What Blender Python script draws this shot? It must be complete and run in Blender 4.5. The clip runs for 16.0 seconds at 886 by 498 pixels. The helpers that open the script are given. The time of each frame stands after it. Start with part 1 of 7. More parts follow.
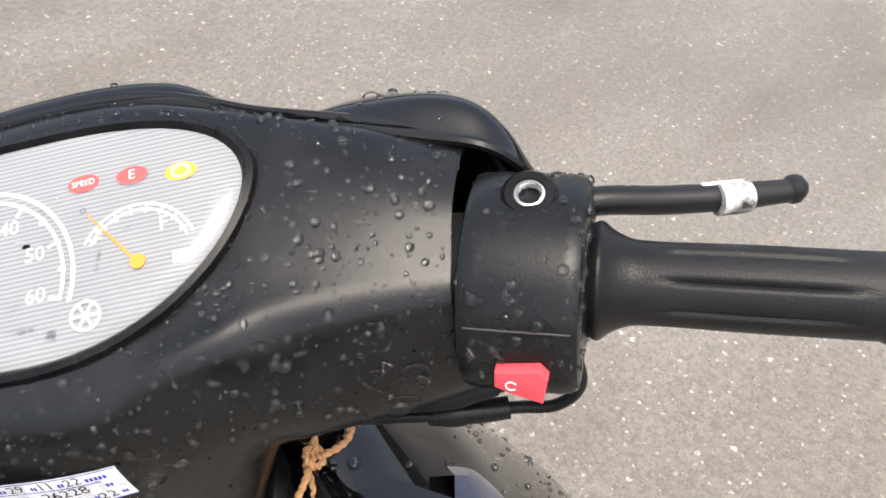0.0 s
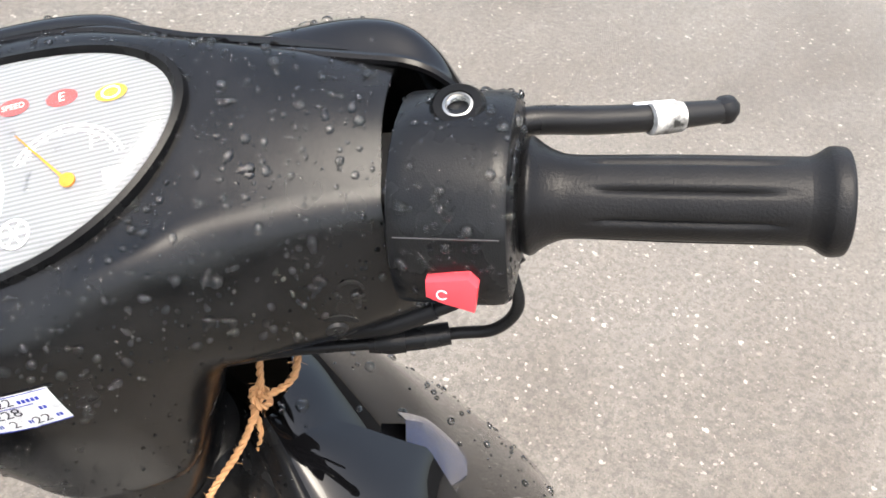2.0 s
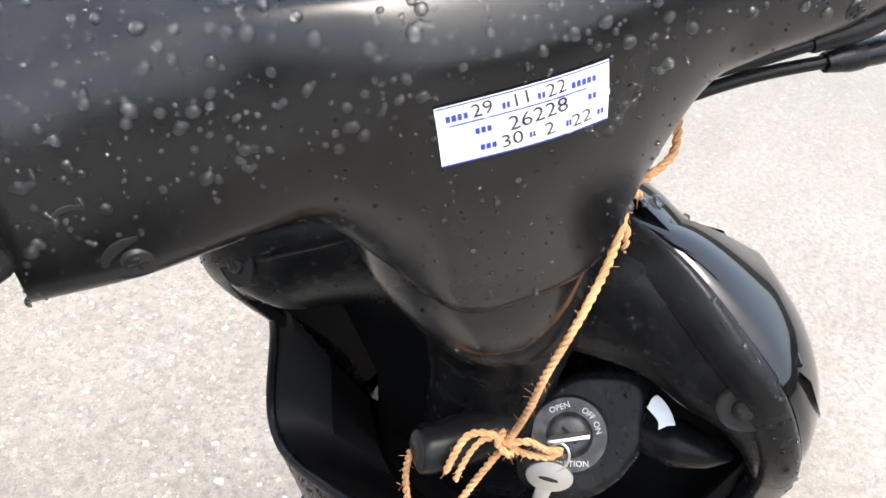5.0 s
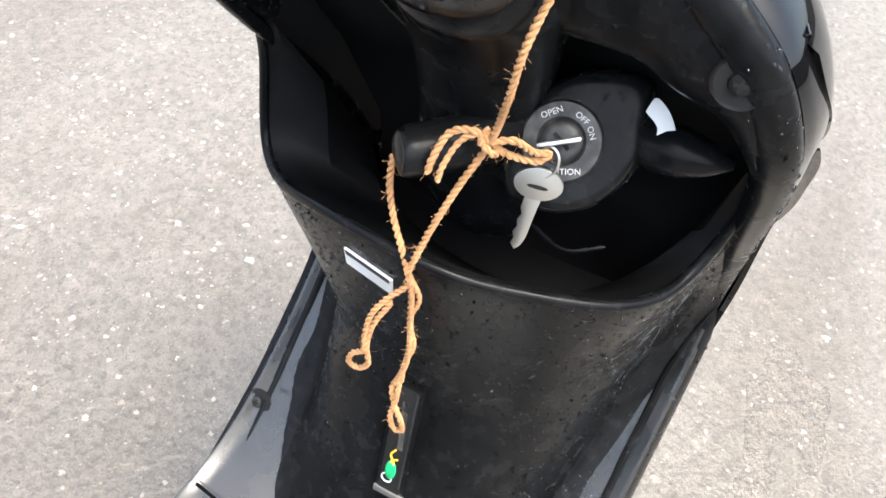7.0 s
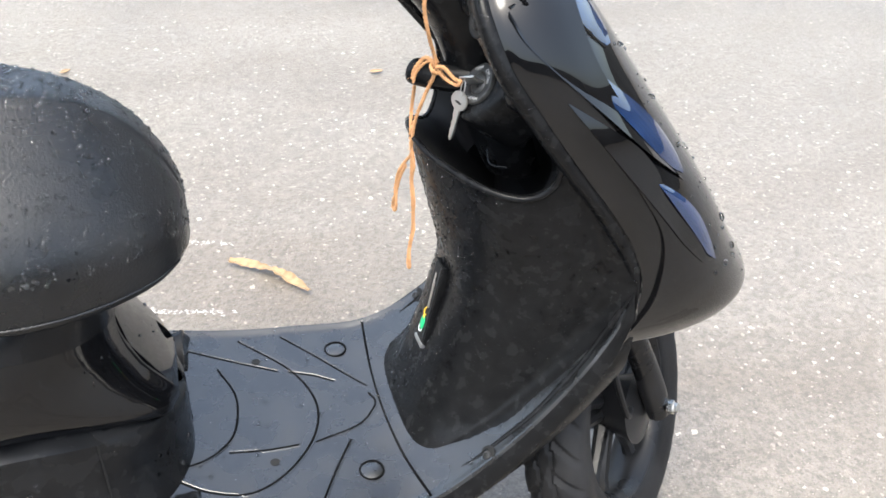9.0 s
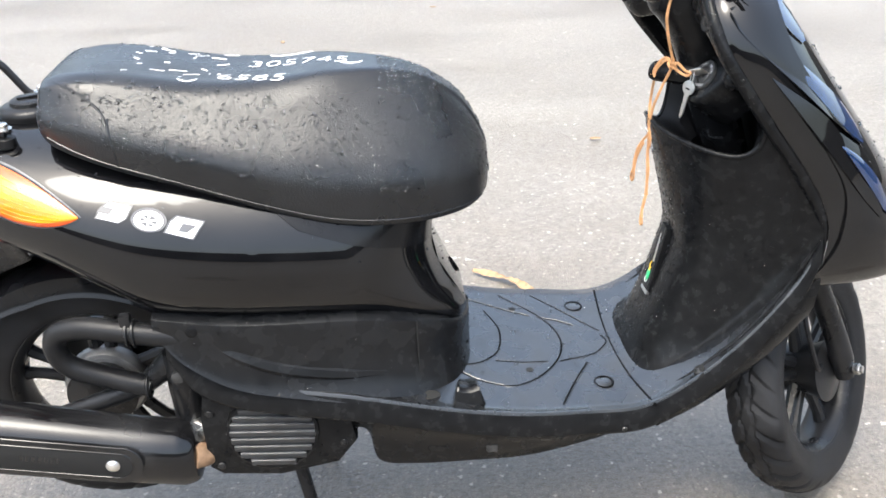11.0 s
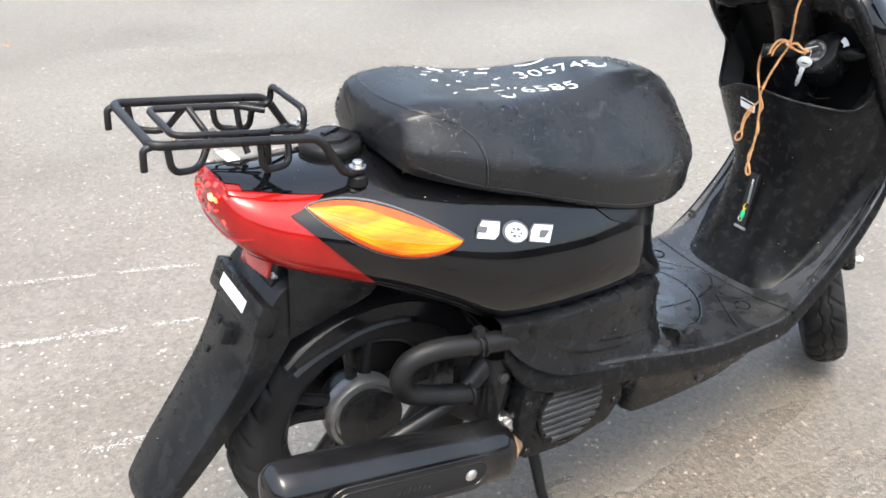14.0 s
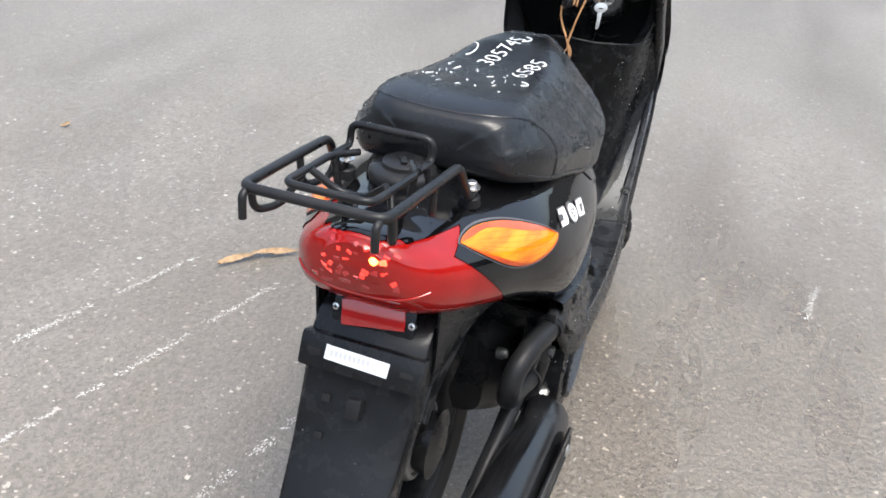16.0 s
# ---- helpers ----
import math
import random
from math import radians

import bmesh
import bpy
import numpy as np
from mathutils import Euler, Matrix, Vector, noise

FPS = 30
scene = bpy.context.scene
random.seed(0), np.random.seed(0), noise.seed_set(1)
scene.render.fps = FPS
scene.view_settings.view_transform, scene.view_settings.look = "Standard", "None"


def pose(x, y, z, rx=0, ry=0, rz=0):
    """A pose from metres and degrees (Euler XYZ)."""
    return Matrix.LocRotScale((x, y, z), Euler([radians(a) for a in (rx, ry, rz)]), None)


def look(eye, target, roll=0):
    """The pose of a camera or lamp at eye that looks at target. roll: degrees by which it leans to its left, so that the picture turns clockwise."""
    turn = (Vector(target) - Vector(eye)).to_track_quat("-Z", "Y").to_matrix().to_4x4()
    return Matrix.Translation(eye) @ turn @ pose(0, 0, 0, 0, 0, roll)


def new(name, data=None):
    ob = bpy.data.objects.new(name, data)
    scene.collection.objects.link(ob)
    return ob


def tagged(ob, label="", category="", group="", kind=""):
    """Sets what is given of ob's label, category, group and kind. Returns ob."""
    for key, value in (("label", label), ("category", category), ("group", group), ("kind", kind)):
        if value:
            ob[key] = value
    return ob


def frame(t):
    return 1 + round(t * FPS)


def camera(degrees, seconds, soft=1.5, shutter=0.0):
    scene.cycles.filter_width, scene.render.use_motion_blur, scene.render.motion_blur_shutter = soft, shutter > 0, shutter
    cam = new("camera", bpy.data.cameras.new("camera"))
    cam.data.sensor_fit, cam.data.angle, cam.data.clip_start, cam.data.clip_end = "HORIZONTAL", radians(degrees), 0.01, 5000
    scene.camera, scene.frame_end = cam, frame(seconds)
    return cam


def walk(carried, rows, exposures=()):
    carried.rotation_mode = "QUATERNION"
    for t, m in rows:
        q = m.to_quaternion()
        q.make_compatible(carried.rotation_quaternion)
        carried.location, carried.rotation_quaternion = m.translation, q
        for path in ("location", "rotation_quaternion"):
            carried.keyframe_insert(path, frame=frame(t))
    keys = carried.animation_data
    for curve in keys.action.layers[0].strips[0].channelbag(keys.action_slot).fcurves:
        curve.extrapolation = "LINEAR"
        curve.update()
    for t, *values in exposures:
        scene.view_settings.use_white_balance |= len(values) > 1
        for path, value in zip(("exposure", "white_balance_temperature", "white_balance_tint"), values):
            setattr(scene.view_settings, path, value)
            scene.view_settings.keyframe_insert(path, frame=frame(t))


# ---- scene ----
from mathutils.bvhtree import BVHTree

cam = camera(52.0, 16.0, soft=1.6)
PATH = [
    (0, (0.731, -0.215, 1.244), (1.931, 0.629, -0.115), 9.5),
    (0.5, (0.758, -0.236, 1.238), (1.999, 0.548, -0.121), 9.4),
    (1, (0.758, -0.243, 1.236), (2.01, 0.516, -0.126), 9.8),
    (1.5, (0.751, -0.245, 1.232), (2.013, 0.536, -0.108), 10.1),
    (2, (0.726, -0.248, 1.221), (1.962, 0.574, -0.12), 9.5),
    (2.5, (0.67, -0.24, 1.164), (1.963, 0.636, -0.086), 6.6),
    (3, (0.584, -0.156, 1.111), (2.027, 0.472, -0.124), 6.3),
    (3.2, (0.564, -0.121, 1.079), (2.082, 0.408, -0.111), 7.1),
    (5.3, (0.571, -0.067, 1.023), (2.113, 0.449, -0.141), 12.5),
    (5.5, (0.574, -0.067, 1.01), (2.101, 0.422, -0.185), 12.8),
    (6, (0.573, -0.073, 0.982), (2.026, 0.353, -0.325), 12.8),
    (6.5, (0.574, -0.083, 0.976), (1.943, 0.324, -0.424), 11.7),
    (7, (0.57, -0.118, 0.974), (1.866, 0.358, -0.473), 11.8),
    (7.5, (0.59, -0.203, 0.974), (1.741, 0.545, -0.481), 11.5),
    (8, (0.612, -0.366, 0.985), (1.553, 0.719, -0.407), 9.9),
    (8.2, (0.623, -0.451, 1.0), (1.48, 0.76, -0.341), 8.3),
    (10.3, (0.665, -1.138, 1.073), (0.826, 0.608, 0.112), -0.9),
    (10.5, (0.622, -1.154, 1.068), (0.778, 0.588, 0.098), -0.3),
    (11, (0.5, -1.151, 1.043), (0.626, 0.618, 0.119), -1.7),
    (11.5, (0.373, -1.133, 1.056), (0.61, 0.625, 0.132), -2.4),
    (12, (0.186, -1.156, 1.064), (0.571, 0.577, 0.144), -1.5),
    (12.5, (0.038, -1.13, 1.073), (0.511, 0.569, 0.13), -0.5),
    (13, (-0.105, -1.051, 1.081), (0.468, 0.615, 0.134), 0.1),
    (13.5, (-0.265, -1.0, 1.094), (0.497, 0.587, 0.146), 1.8),
    (14, (-0.416, -0.935, 1.117), (0.566, 0.509, 0.143), 2.5),
    (14.5, (-0.525, -0.794, 1.112), (0.635, 0.521, 0.149), 2.1),
    (15, (-0.64, -0.659, 1.112), (0.683, 0.454, 0.108), 2.9),
    (15.5, (-0.795, -0.51, 1.127), (0.72, 0.306, 0.107), 4.0),
    (16, (-0.828, -0.323, 1.123), (0.819, 0.209, 0.121), 4.8),
]
EXPOSURES = [(0.0, 1.65, 6830, 8), (1.0, 1.95, 6830, 8), (2.0, 1.88, 6800, 7), (2.5, 1.68, 6830, 8), (3.2, 1.54, 7150, 10), (5.3, 2.46, 6500, 6), (8.2, 2.21, 6450, 5), (10.3, 2.36, 6450, 5), (13.0, 2.29, 6600, 6), (14.5, 1.94, 6550, 5), (16.0, 1.68, 6320, 6)]
walk(cam, [(t, look(eye, target, roll)) for t, eye, target, roll in PATH], EXPOSURES)

# ---- world and light: a bright, wet, overcast day ----
world = bpy.data.worlds.new("sky")
scene.world = world
world.use_nodes = True
wn, wl = world.node_tree.nodes, world.node_tree.links
sky = wn.new("ShaderNodeTexSky")
sky.sky_type, sky.sun_disc = "NISHITA", False
sky.sun_elevation, sky.sun_rotation = radians(71), radians(216)
sky.air_density, sky.dust_density, sky.ozone_density = 1.0, 5.5, 1.0
wn["Background"].inputs["Strength"].default_value = 0.15
veil = wn.new("ShaderNodeHueSaturation")  # cloud takes the blue out of the sky
veil.inputs["Saturation"].default_value = 0.8
wl.new(sky.outputs[0], veil.inputs["Color"])
wl.new(veil.outputs[0], wn["Background"].inputs["Color"])
sun = new("sun", bpy.data.lights.new("sun", "SUN"))
sun.data.energy, sun.data.angle, sun.data.color = 0.5, radians(30), (1.0, 0.985, 0.955)
sun.matrix_world = look((0, 0, 8), (1.6, 2.2, 0))

# ---- materials ----
MATS = {}


def material(name, base, rough=0.5, metal=0.0, grain=0.0, grain_scale=900.0, stain=0.0, stain_scale=14.0, coat=0.0, spec=0.5,
             rough_var=0.0, transmission=0.0, ior=1.45, emission=None, emit=0.0, dist=0.0006):
    """A node material with colour variation at two scales, gloss variation and fine relief."""
    m = bpy.data.materials.new(name)
    m.use_nodes = True
    n, l = m.node_tree.nodes, m.node_tree.links
    p = n["Principled BSDF"]
    p.inputs["Base Color"].default_value = (*base, 1)
    p.inputs["Roughness"].default_value = rough
    p.inputs["Metallic"].default_value = metal
    p.inputs["Coat Weight"].default_value = coat
    p.inputs["Coat Roughness"].default_value = 0.04
    p.inputs["Specular IOR Level"].default_value = spec
    p.inputs["Transmission Weight"].default_value = transmission
    p.inputs["IOR"].default_value = ior
    if emission:
        p.inputs["Emission Color"].default_value = (*emission, 1)
        p.inputs["Emission Strength"].default_value = emit
    co = n.new("ShaderNodeTexCoord")
    if stain or rough_var:
        big = n.new("ShaderNodeTexNoise")
        big.inputs["Scale"].default_value, big.inputs["Detail"].default_value = stain_scale, 6
        l.new(co.outputs["Object"], big.inputs["Vector"])
        ramp = n.new("ShaderNodeMapRange")
        ramp.inputs["From Min"].default_value, ramp.inputs["From Max"].default_value = 0.35, 0.7
        l.new(big.outputs["Fac"], ramp.inputs["Value"])
        if stain:
            mix = n.new("ShaderNodeMix")
            mix.data_type = "RGBA"
            mix.inputs["A"].default_value = (*base, 1)
            mix.inputs["B"].default_value = (*[min(1, c * (1 + stain) + 0.012 * stain) for c in base], 1)
            l.new(ramp.outputs[0], mix.inputs["Factor"])
            l.new(mix.outputs["Result"], p.inputs["Base Color"])
        if rough_var:
            rr = n.new("ShaderNodeMapRange")
            rr.inputs["To Min"].default_value, rr.inputs["To Max"].default_value = max(0.02, rough - rough_var), min(1, rough + rough_var)
            l.new(ramp.outputs[0], rr.inputs["Value"])
            l.new(rr.outputs[0], p.inputs["Roughness"])
    if grain:
        fine = n.new("ShaderNodeTexNoise")
        fine.inputs["Scale"].default_value, fine.inputs["Detail"].default_value = grain_scale, 3
        l.new(co.outputs["Object"], fine.inputs["Vector"])
        bump = n.new("ShaderNodeBump")
        bump.inputs["Strength"].default_value, bump.inputs["Distance"].default_value = grain, dist
        l.new(fine.outputs["Fac"], bump.inputs["Height"])
        l.new(bump.outputs[0], p.inputs["Normal"])
    MATS[name] = m
    return m


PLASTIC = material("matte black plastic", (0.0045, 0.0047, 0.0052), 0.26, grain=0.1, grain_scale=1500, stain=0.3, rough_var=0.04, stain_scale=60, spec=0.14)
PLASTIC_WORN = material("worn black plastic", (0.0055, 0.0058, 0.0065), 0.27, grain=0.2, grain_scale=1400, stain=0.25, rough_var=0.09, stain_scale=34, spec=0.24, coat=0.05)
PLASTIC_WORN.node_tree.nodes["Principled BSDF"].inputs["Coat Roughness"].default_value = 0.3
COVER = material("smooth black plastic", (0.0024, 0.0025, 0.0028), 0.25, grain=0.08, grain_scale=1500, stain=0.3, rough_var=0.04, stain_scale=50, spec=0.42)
# wet plastic, also made lighter and shinier to carry the light on the top
FLOOR = material("wet lit-top footboard plastic", (0.0075, 0.008, 0.009), 0.3, grain=0.2, grain_scale=1400, stain=0.3, rough_var=0.14, stain_scale=26, spec=0.95, coat=0.25)
FLOOR.node_tree.nodes["Principled BSDF"].inputs["Coat Roughness"].default_value = 0.25
GLOSS = material("gloss black paint", (0.0022, 0.0022, 0.0026), 0.04, stain=0.2, rough_var=0.02, spec=0.5)
RUBBER = material("black rubber", (0.006, 0.006, 0.0065), 0.36, spec=0.2, grain=0.4, stain=0.6, rough_var=0.1)
TYRE = material("tyre rubber", (0.007, 0.007, 0.0075), 0.5, spec=0.14, grain=0.4, stain=0.8, rough_var=0.12)
VINYL = material("seat vinyl", (0.0055, 0.006, 0.007), 0.29, spec=0.43, grain=0.5, grain_scale=420, stain=0.4, rough_var=0.14, stain_scale=9, dist=0.0008)
BLACK_METAL = material("black painted metal", (0.006, 0.006, 0.0065), 0.32, spec=0.27, stain=0.6, rough_var=0.1, grain=0.15)
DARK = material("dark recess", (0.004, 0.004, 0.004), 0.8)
STEEL = material("zinc steel", (0.55, 0.54, 0.52), 0.32, metal=1.0, stain=0.2, rough_var=0.12)
ALU = material("dull aluminium", (0.35, 0.35, 0.34), 0.45, metal=1.0, stain=0.4, rough_var=0.15)
RUST = material("heat stained pipe", (0.16, 0.1, 0.06), 0.6, metal=0.5, stain=1.4, stain_scale=50, grain=0.3, grain_scale=300)
RED_LENS = material("red lens", (0.22, 0.004, 0.003), 0.06, stain=0.3)
RED_DEEP = material("red reflector", (0.35, 0.01, 0.01), 0.12, coat=1.0)
AMBER_EDGE = material("deep orange lens edge", (0.42, 0.045, 0.001), 0.1, stain=0.4, stain_scale=40, coat=0.5)
AMBER = material("amber lens", (0.6, 0.11, 0.002), 0.07, stain=0.4, stain_scale=26)
AMBER.node_tree.nodes["Mix"].inputs["B"].default_value = (0.92, 0.29, 0.005, 1)
stretch = AMBER.node_tree.nodes.new("ShaderNodeMapping")  # streaks along the lens
stretch.inputs["Scale"].default_value, stretch.inputs["Rotation"].default_value = (0.45, 1, 2.6), (0, 0.25, 0)
for link in list(AMBER.node_tree.links):
    if link.from_node.type == "TEX_COORD":
        AMBER.node_tree.links.new(link.from_socket, stretch.inputs["Vector"])
        AMBER.node_tree.links.new(stretch.outputs[0], link.to_socket)
RED_SWITCH = material("red switch plastic", (0.72, 0.06, 0.08), 0.45, grain=0.1, stain=0.15)
WHITE = material("white print", (0.78, 0.78, 0.76), 0.5, stain=0.1)
PAPER = material("white sticker", (0.72, 0.73, 0.74), 0.4, stain=0.12)
TAPE = material("scuffed tape", (0.66, 0.66, 0.64), 0.5, stain=-0.95, stain_scale=150, grain=0.4)
BLUE_INK = material("blue print", (0.02, 0.04, 0.32), 0.45)
BLACK_INK = material("black ink", (0.02, 0.02, 0.03), 0.5)
ROPE = material("jute rope", (0.37, 0.195, 0.088), 0.85, grain=0.8, grain_scale=600, stain=0.6, stain_scale=60)
LEAF = material("dry leaf", (0.2, 0.13, 0.07), 0.8, stain=0.9, stain_scale=60, grain=0.5, grain_scale=200)
CHALK = material("worn white line", (0.42, 0.41, 0.385), 0.7, stain=0.6)

SIGNAL = material("blue tinted signal lens", (0.003, 0.014, 0.05), 0.03, stain=0.4, stain_scale=60, coat=1.0)
UNSEEN_WALL = material("dark unseen wall", (0.055, 0.055, 0.054), 0.8, grain=0.3, grain_scale=40, stain=0.5, stain_scale=1.2)
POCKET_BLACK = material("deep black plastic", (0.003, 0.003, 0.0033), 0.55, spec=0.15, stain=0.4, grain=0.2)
SILVER = material("grey rim plastic", (0.07, 0.07, 0.075), 0.35, stain=0.2)
EMBLEM_GREY = material("emblem grey", (0.06, 0.06, 0.065), 0.3, coat=0.5)
GROOVE = material("moulded line plastic", (0.002, 0.002, 0.0023), 0.7, stain=0.3, spec=0.04)
GLOSS_DULL = material("dull gloss plastic", (0.004, 0.004, 0.0045), 0.17, stain=0.4, rough_var=0.06, spec=0.27)
MUFFLER = material("satin black heat paint", (0.004, 0.004, 0.0045), 0.2, stain=0.5, rough_var=0.08)
SLAT = material("weathered grey plastic", (0.014, 0.015, 0.017), 0.4, stain=0.8, stain_scale=60, rough_var=0.12)
LOCK_GREY = material("worn lock metal", (0.035, 0.035, 0.035), 0.45, metal=0.6, stain=1.0, stain_scale=120)
DRUM = material("dull drum metal", (0.13, 0.13, 0.13), 0.5, metal=0.7, stain=0.8, stain_scale=40, rough_var=0.15)
GREEN = material("green plastic", (0.02, 0.42, 0.16), 0.35)
TAN = material("amber lit window", (0.55, 0.38, 0.2), 0.4)
NEEDLE = material("orange needle", (0.85, 0.3, 0.03), 0.4)
RED_ICON = material("red lamp print", (0.75, 0.09, 0.09), 0.4)
YELLOW_ICON = material("yellow lamp print", (0.85, 0.5, 0.05), 0.4)
FAINT = material("faded print", (0.5, 0.5, 0.5), 0.5)
RED_GLOW = material("lit red reflector", (0.5, 0.01, 0.008), 0.15, coat=1.0, emission=(1.0, 0.035, 0.02), emit=0.65)
RED_HOT = material("bright red facet", (0.8, 0.05, 0.02), 0.15, coat=1.0, emission=(1.0, 0.1, 0.04), emit=1.5)
BULB = material("lit bulb", (1.0, 0.5, 0.1), 0.3, emission=(1.0, 0.3, 0.04), emit=4.0)
WATER = material("rain water", (0.97, 0.98, 0.98), 0.01, transmission=1.0, ior=1.36, coat=0.08)
CLEAR = material("clear plastic lens", (0.95, 0.95, 0.95), 0.03, transmission=1.0, ior=1.3)


def dial_material():
    """Silver dial printed with fine stripes."""
    m = material("silver dial", (0.5, 0.52, 0.54), 0.35, stain=0.1)
    n, l = m.node_tree.nodes, m.node_tree.links
    co = n.new("ShaderNodeTexCoord")
    w = n.new("ShaderNodeTexWave")
    w.bands_direction = "X"
    w.inputs["Scale"].default_value, w.inputs["Distortion"].default_value = 190.0, 0.2
    l.new(co.outputs["Object"], w.inputs["Vector"])
    mix = n.new("ShaderNodeMix")
    mix.data_type = "RGBA"
    mix.inputs["A"].default_value, mix.inputs["B"].default_value = (0.2, 0.21, 0.225, 1), (0.32, 0.335, 0.35, 1)
    l.new(w.outputs["Fac"], mix.inputs["Factor"])
    l.new(mix.outputs["Result"], n["Principled BSDF"].inputs["Base Color"])
    return m


DIAL = dial_material()


# ---- mesh helpers ----
def cr(ctrl, n):
    """Smooth interpolation of control rows to n rows."""
    c = np.asarray(ctrl, float)
    k = len(c)
    e = np.concatenate([[2 * c[0] - c[1]], c, [2 * c[-1] - c[-2]]])
    out = []
    for u in np.linspace(0, k - 1, n):
        i = min(int(u), k - 2)
        t = u - i
        a, b, g, d = e[i], e[i + 1], e[i + 2], e[i + 3]
        out.append(0.5 * (2 * b + (g - a) * t + (2 * a - 5 * b + 4 * g - d) * t * t + (3 * b - a - 3 * g + d) * t ** 3))
    return np.array(out)


def sheet(P, close_u=False, close_v=False, caps=False, bm=None):
    """A skin over a grid of places P[u][v]."""
    bm = bm or bmesh.new()
    P = np.asarray(P, float)
    nu, nv = P.shape[:2]
    V = [[bm.verts.new(P[i, j]) for j in range(nv)] for i in range(nu)]
    for i in range(nu if close_u else nu - 1):
        for j in range(nv if close_v else nv - 1):
            bm.faces.new((V[i][j], V[(i + 1) % nu][j], V[(i + 1) % nu][(j + 1) % nv], V[i][(j + 1) % nv]))
    if caps:
        bm.faces.new(V[0][::-1])
        bm.faces.new(V[-1])
    return bm


def thick(bm, d):
    """Gives a skin the thickness d, inward of its normals."""
    bmesh.ops.recalc_face_normals(bm, faces=bm.faces)
    bmesh.ops.solidify(bm, geom=bm.faces[:], thickness=d)
    return bm


def tube(pts, r, sides=10, n=None, bm=None, closed=False):
    """A bent bar of radius r (or radii) through pts."""
    p = np.asarray(pts, float)
    p = cr(p, n) if n else p
    rr = np.broadcast_to(np.asarray(r, float), (len(p),)) if np.ndim(r) == 0 or len(r) == len(p) else np.interp(np.linspace(0, 1, len(p)), np.linspace(0, 1, len(r)), r)
    tan = np.gradient(p, axis=0)
    if closed:
        tan = np.roll(p, -1, 0) - np.roll(p, 1, 0)
    tan /= np.linalg.norm(tan, axis=1)[:, None] + 1e-12
    up = np.array([0, 0, 1.0]) if abs(tan[0][2]) < 0.9 else np.array([1.0, 0, 0])
    rows = []
    for i in range(len(p)):
        up = up - tan[i] * (up @ tan[i])
        up /= np.linalg.norm(up)
        side = np.cross(tan[i], up)
        a = np.linspace(0, 2 * math.pi, sides, endpoint=False)
        rows.append(p[i] + rr[i] * (np.cos(a)[:, None] * up + np.sin(a)[:, None] * side))
    return sheet(rows, close_u=closed, close_v=True, caps=not closed, bm=bm)


def lathe(profile, sides=32, m=None, bm=None, ring=False):
    """A turned solid (or, with ring, a turned ring): rows (radius, height) round local z, set at m."""
    a = np.linspace(0, 2 * math.pi, sides, endpoint=False)
    rows = [np.stack([max(r, 1e-5) * np.cos(a), max(r, 1e-5) * np.sin(a), np.full(sides, h)], 1) for r, h in profile]
    made = sheet(rows, close_u=ring, close_v=True, caps=not ring)
    if m is not None:
        made.transform(m)
    if bm is None:
        return made
    return merge(bm, made)


def merge(bm, other):
    me = bpy.data.meshes.new("tmp")
    other.to_mesh(me)
    other.free()
    bm.from_mesh(me)
    bpy.data.meshes.remove(me)
    return bm


def block(sx, sy, sz, m=None, bevel=0.0, seg=2):
    bm = bmesh.new()
    bmesh.ops.create_cube(bm, size=1.0, matrix=Matrix.Diagonal((sx, sy, sz, 1)))
    if bevel:
        bmesh.ops.bevel(bm, geom=bm.edges[:], offset=bevel, segments=seg, affect="EDGES", profile=0.6)
    if m is not None:
        bm.transform(m)
    return bm


def slab(outline, depth, m=None, bevel=0.0):
    """A plate with the given outline in local x, y, from z = 0 to depth."""
    bm = bmesh.new()
    f = bm.faces.new([bm.verts.new((x, y, 0)) for x, y in outline])
    bm.normal_update()
    if f.normal.z < 0:
        f.normal_flip()
    r = bmesh.ops.extrude_face_region(bm, geom=[f])
    bmesh.ops.translate(bm, verts=[g for g in r["geom"] if isinstance(g, bmesh.types.BMVert)], vec=(0, 0, depth))
    bmesh.ops.recalc_face_normals(bm, faces=bm.faces)
    if bevel:
        bmesh.ops.bevel(bm, geom=[e for e in bm.edges if abs((e.verts[0].co - e.verts[1].co).z) < 1e-6], offset=bevel, segments=2, affect="EDGES", profile=0.6)
    if m is not None:
        bm.transform(m)
    return bm


def hull(rows, sides=40, n=60, top=2.4, bot=3.0):
    """A long body along x: rows (x, half width, top, bottom, where it is widest 0..1)."""
    rows = cr(rows, n)
    a = np.linspace(0, 2 * math.pi, sides, endpoint=False)
    out = []
    for x, w, zt, zb, f in rows:
        zm = zb + f * (zt - zb)
        c, s = np.cos(a), np.sin(a)
        e = np.where(s >= 0, top, bot)
        y = max(w, 0.002) * np.sign(c) * np.abs(c) ** (2 / e)
        z = np.where(s >= 0, zm + (zt - zm) * np.abs(s) ** (2 / e), zm - (zm - zb) * np.abs(s) ** (2 / e))
        out.append(np.stack([np.full(sides, x), y, z], 1))
    return sheet(out, close_v=True, caps=True)


def part(name, bm, mat, parent=None, label="", m=None, smooth=True, angle=40):
    """Links a bmesh as one mesh object under a thing or under a part."""
    bmesh.ops.recalc_face_normals(bm, faces=bm.faces)
    me = bpy.data.meshes.new(name)
    bm.to_mesh(me)
    bm.free()
    me.materials.append(mat)
    if smooth:
        me.polygons.foreach_set("use_smooth", [True] * len(me.polygons))
        me.set_sharp_from_angle(angle=radians(angle))
    ob = new(name, me)
    ob.parent = parent
    if m is not None:
        ob.matrix_basis = m
    if label:
        tagged(ob, label)
    return ob


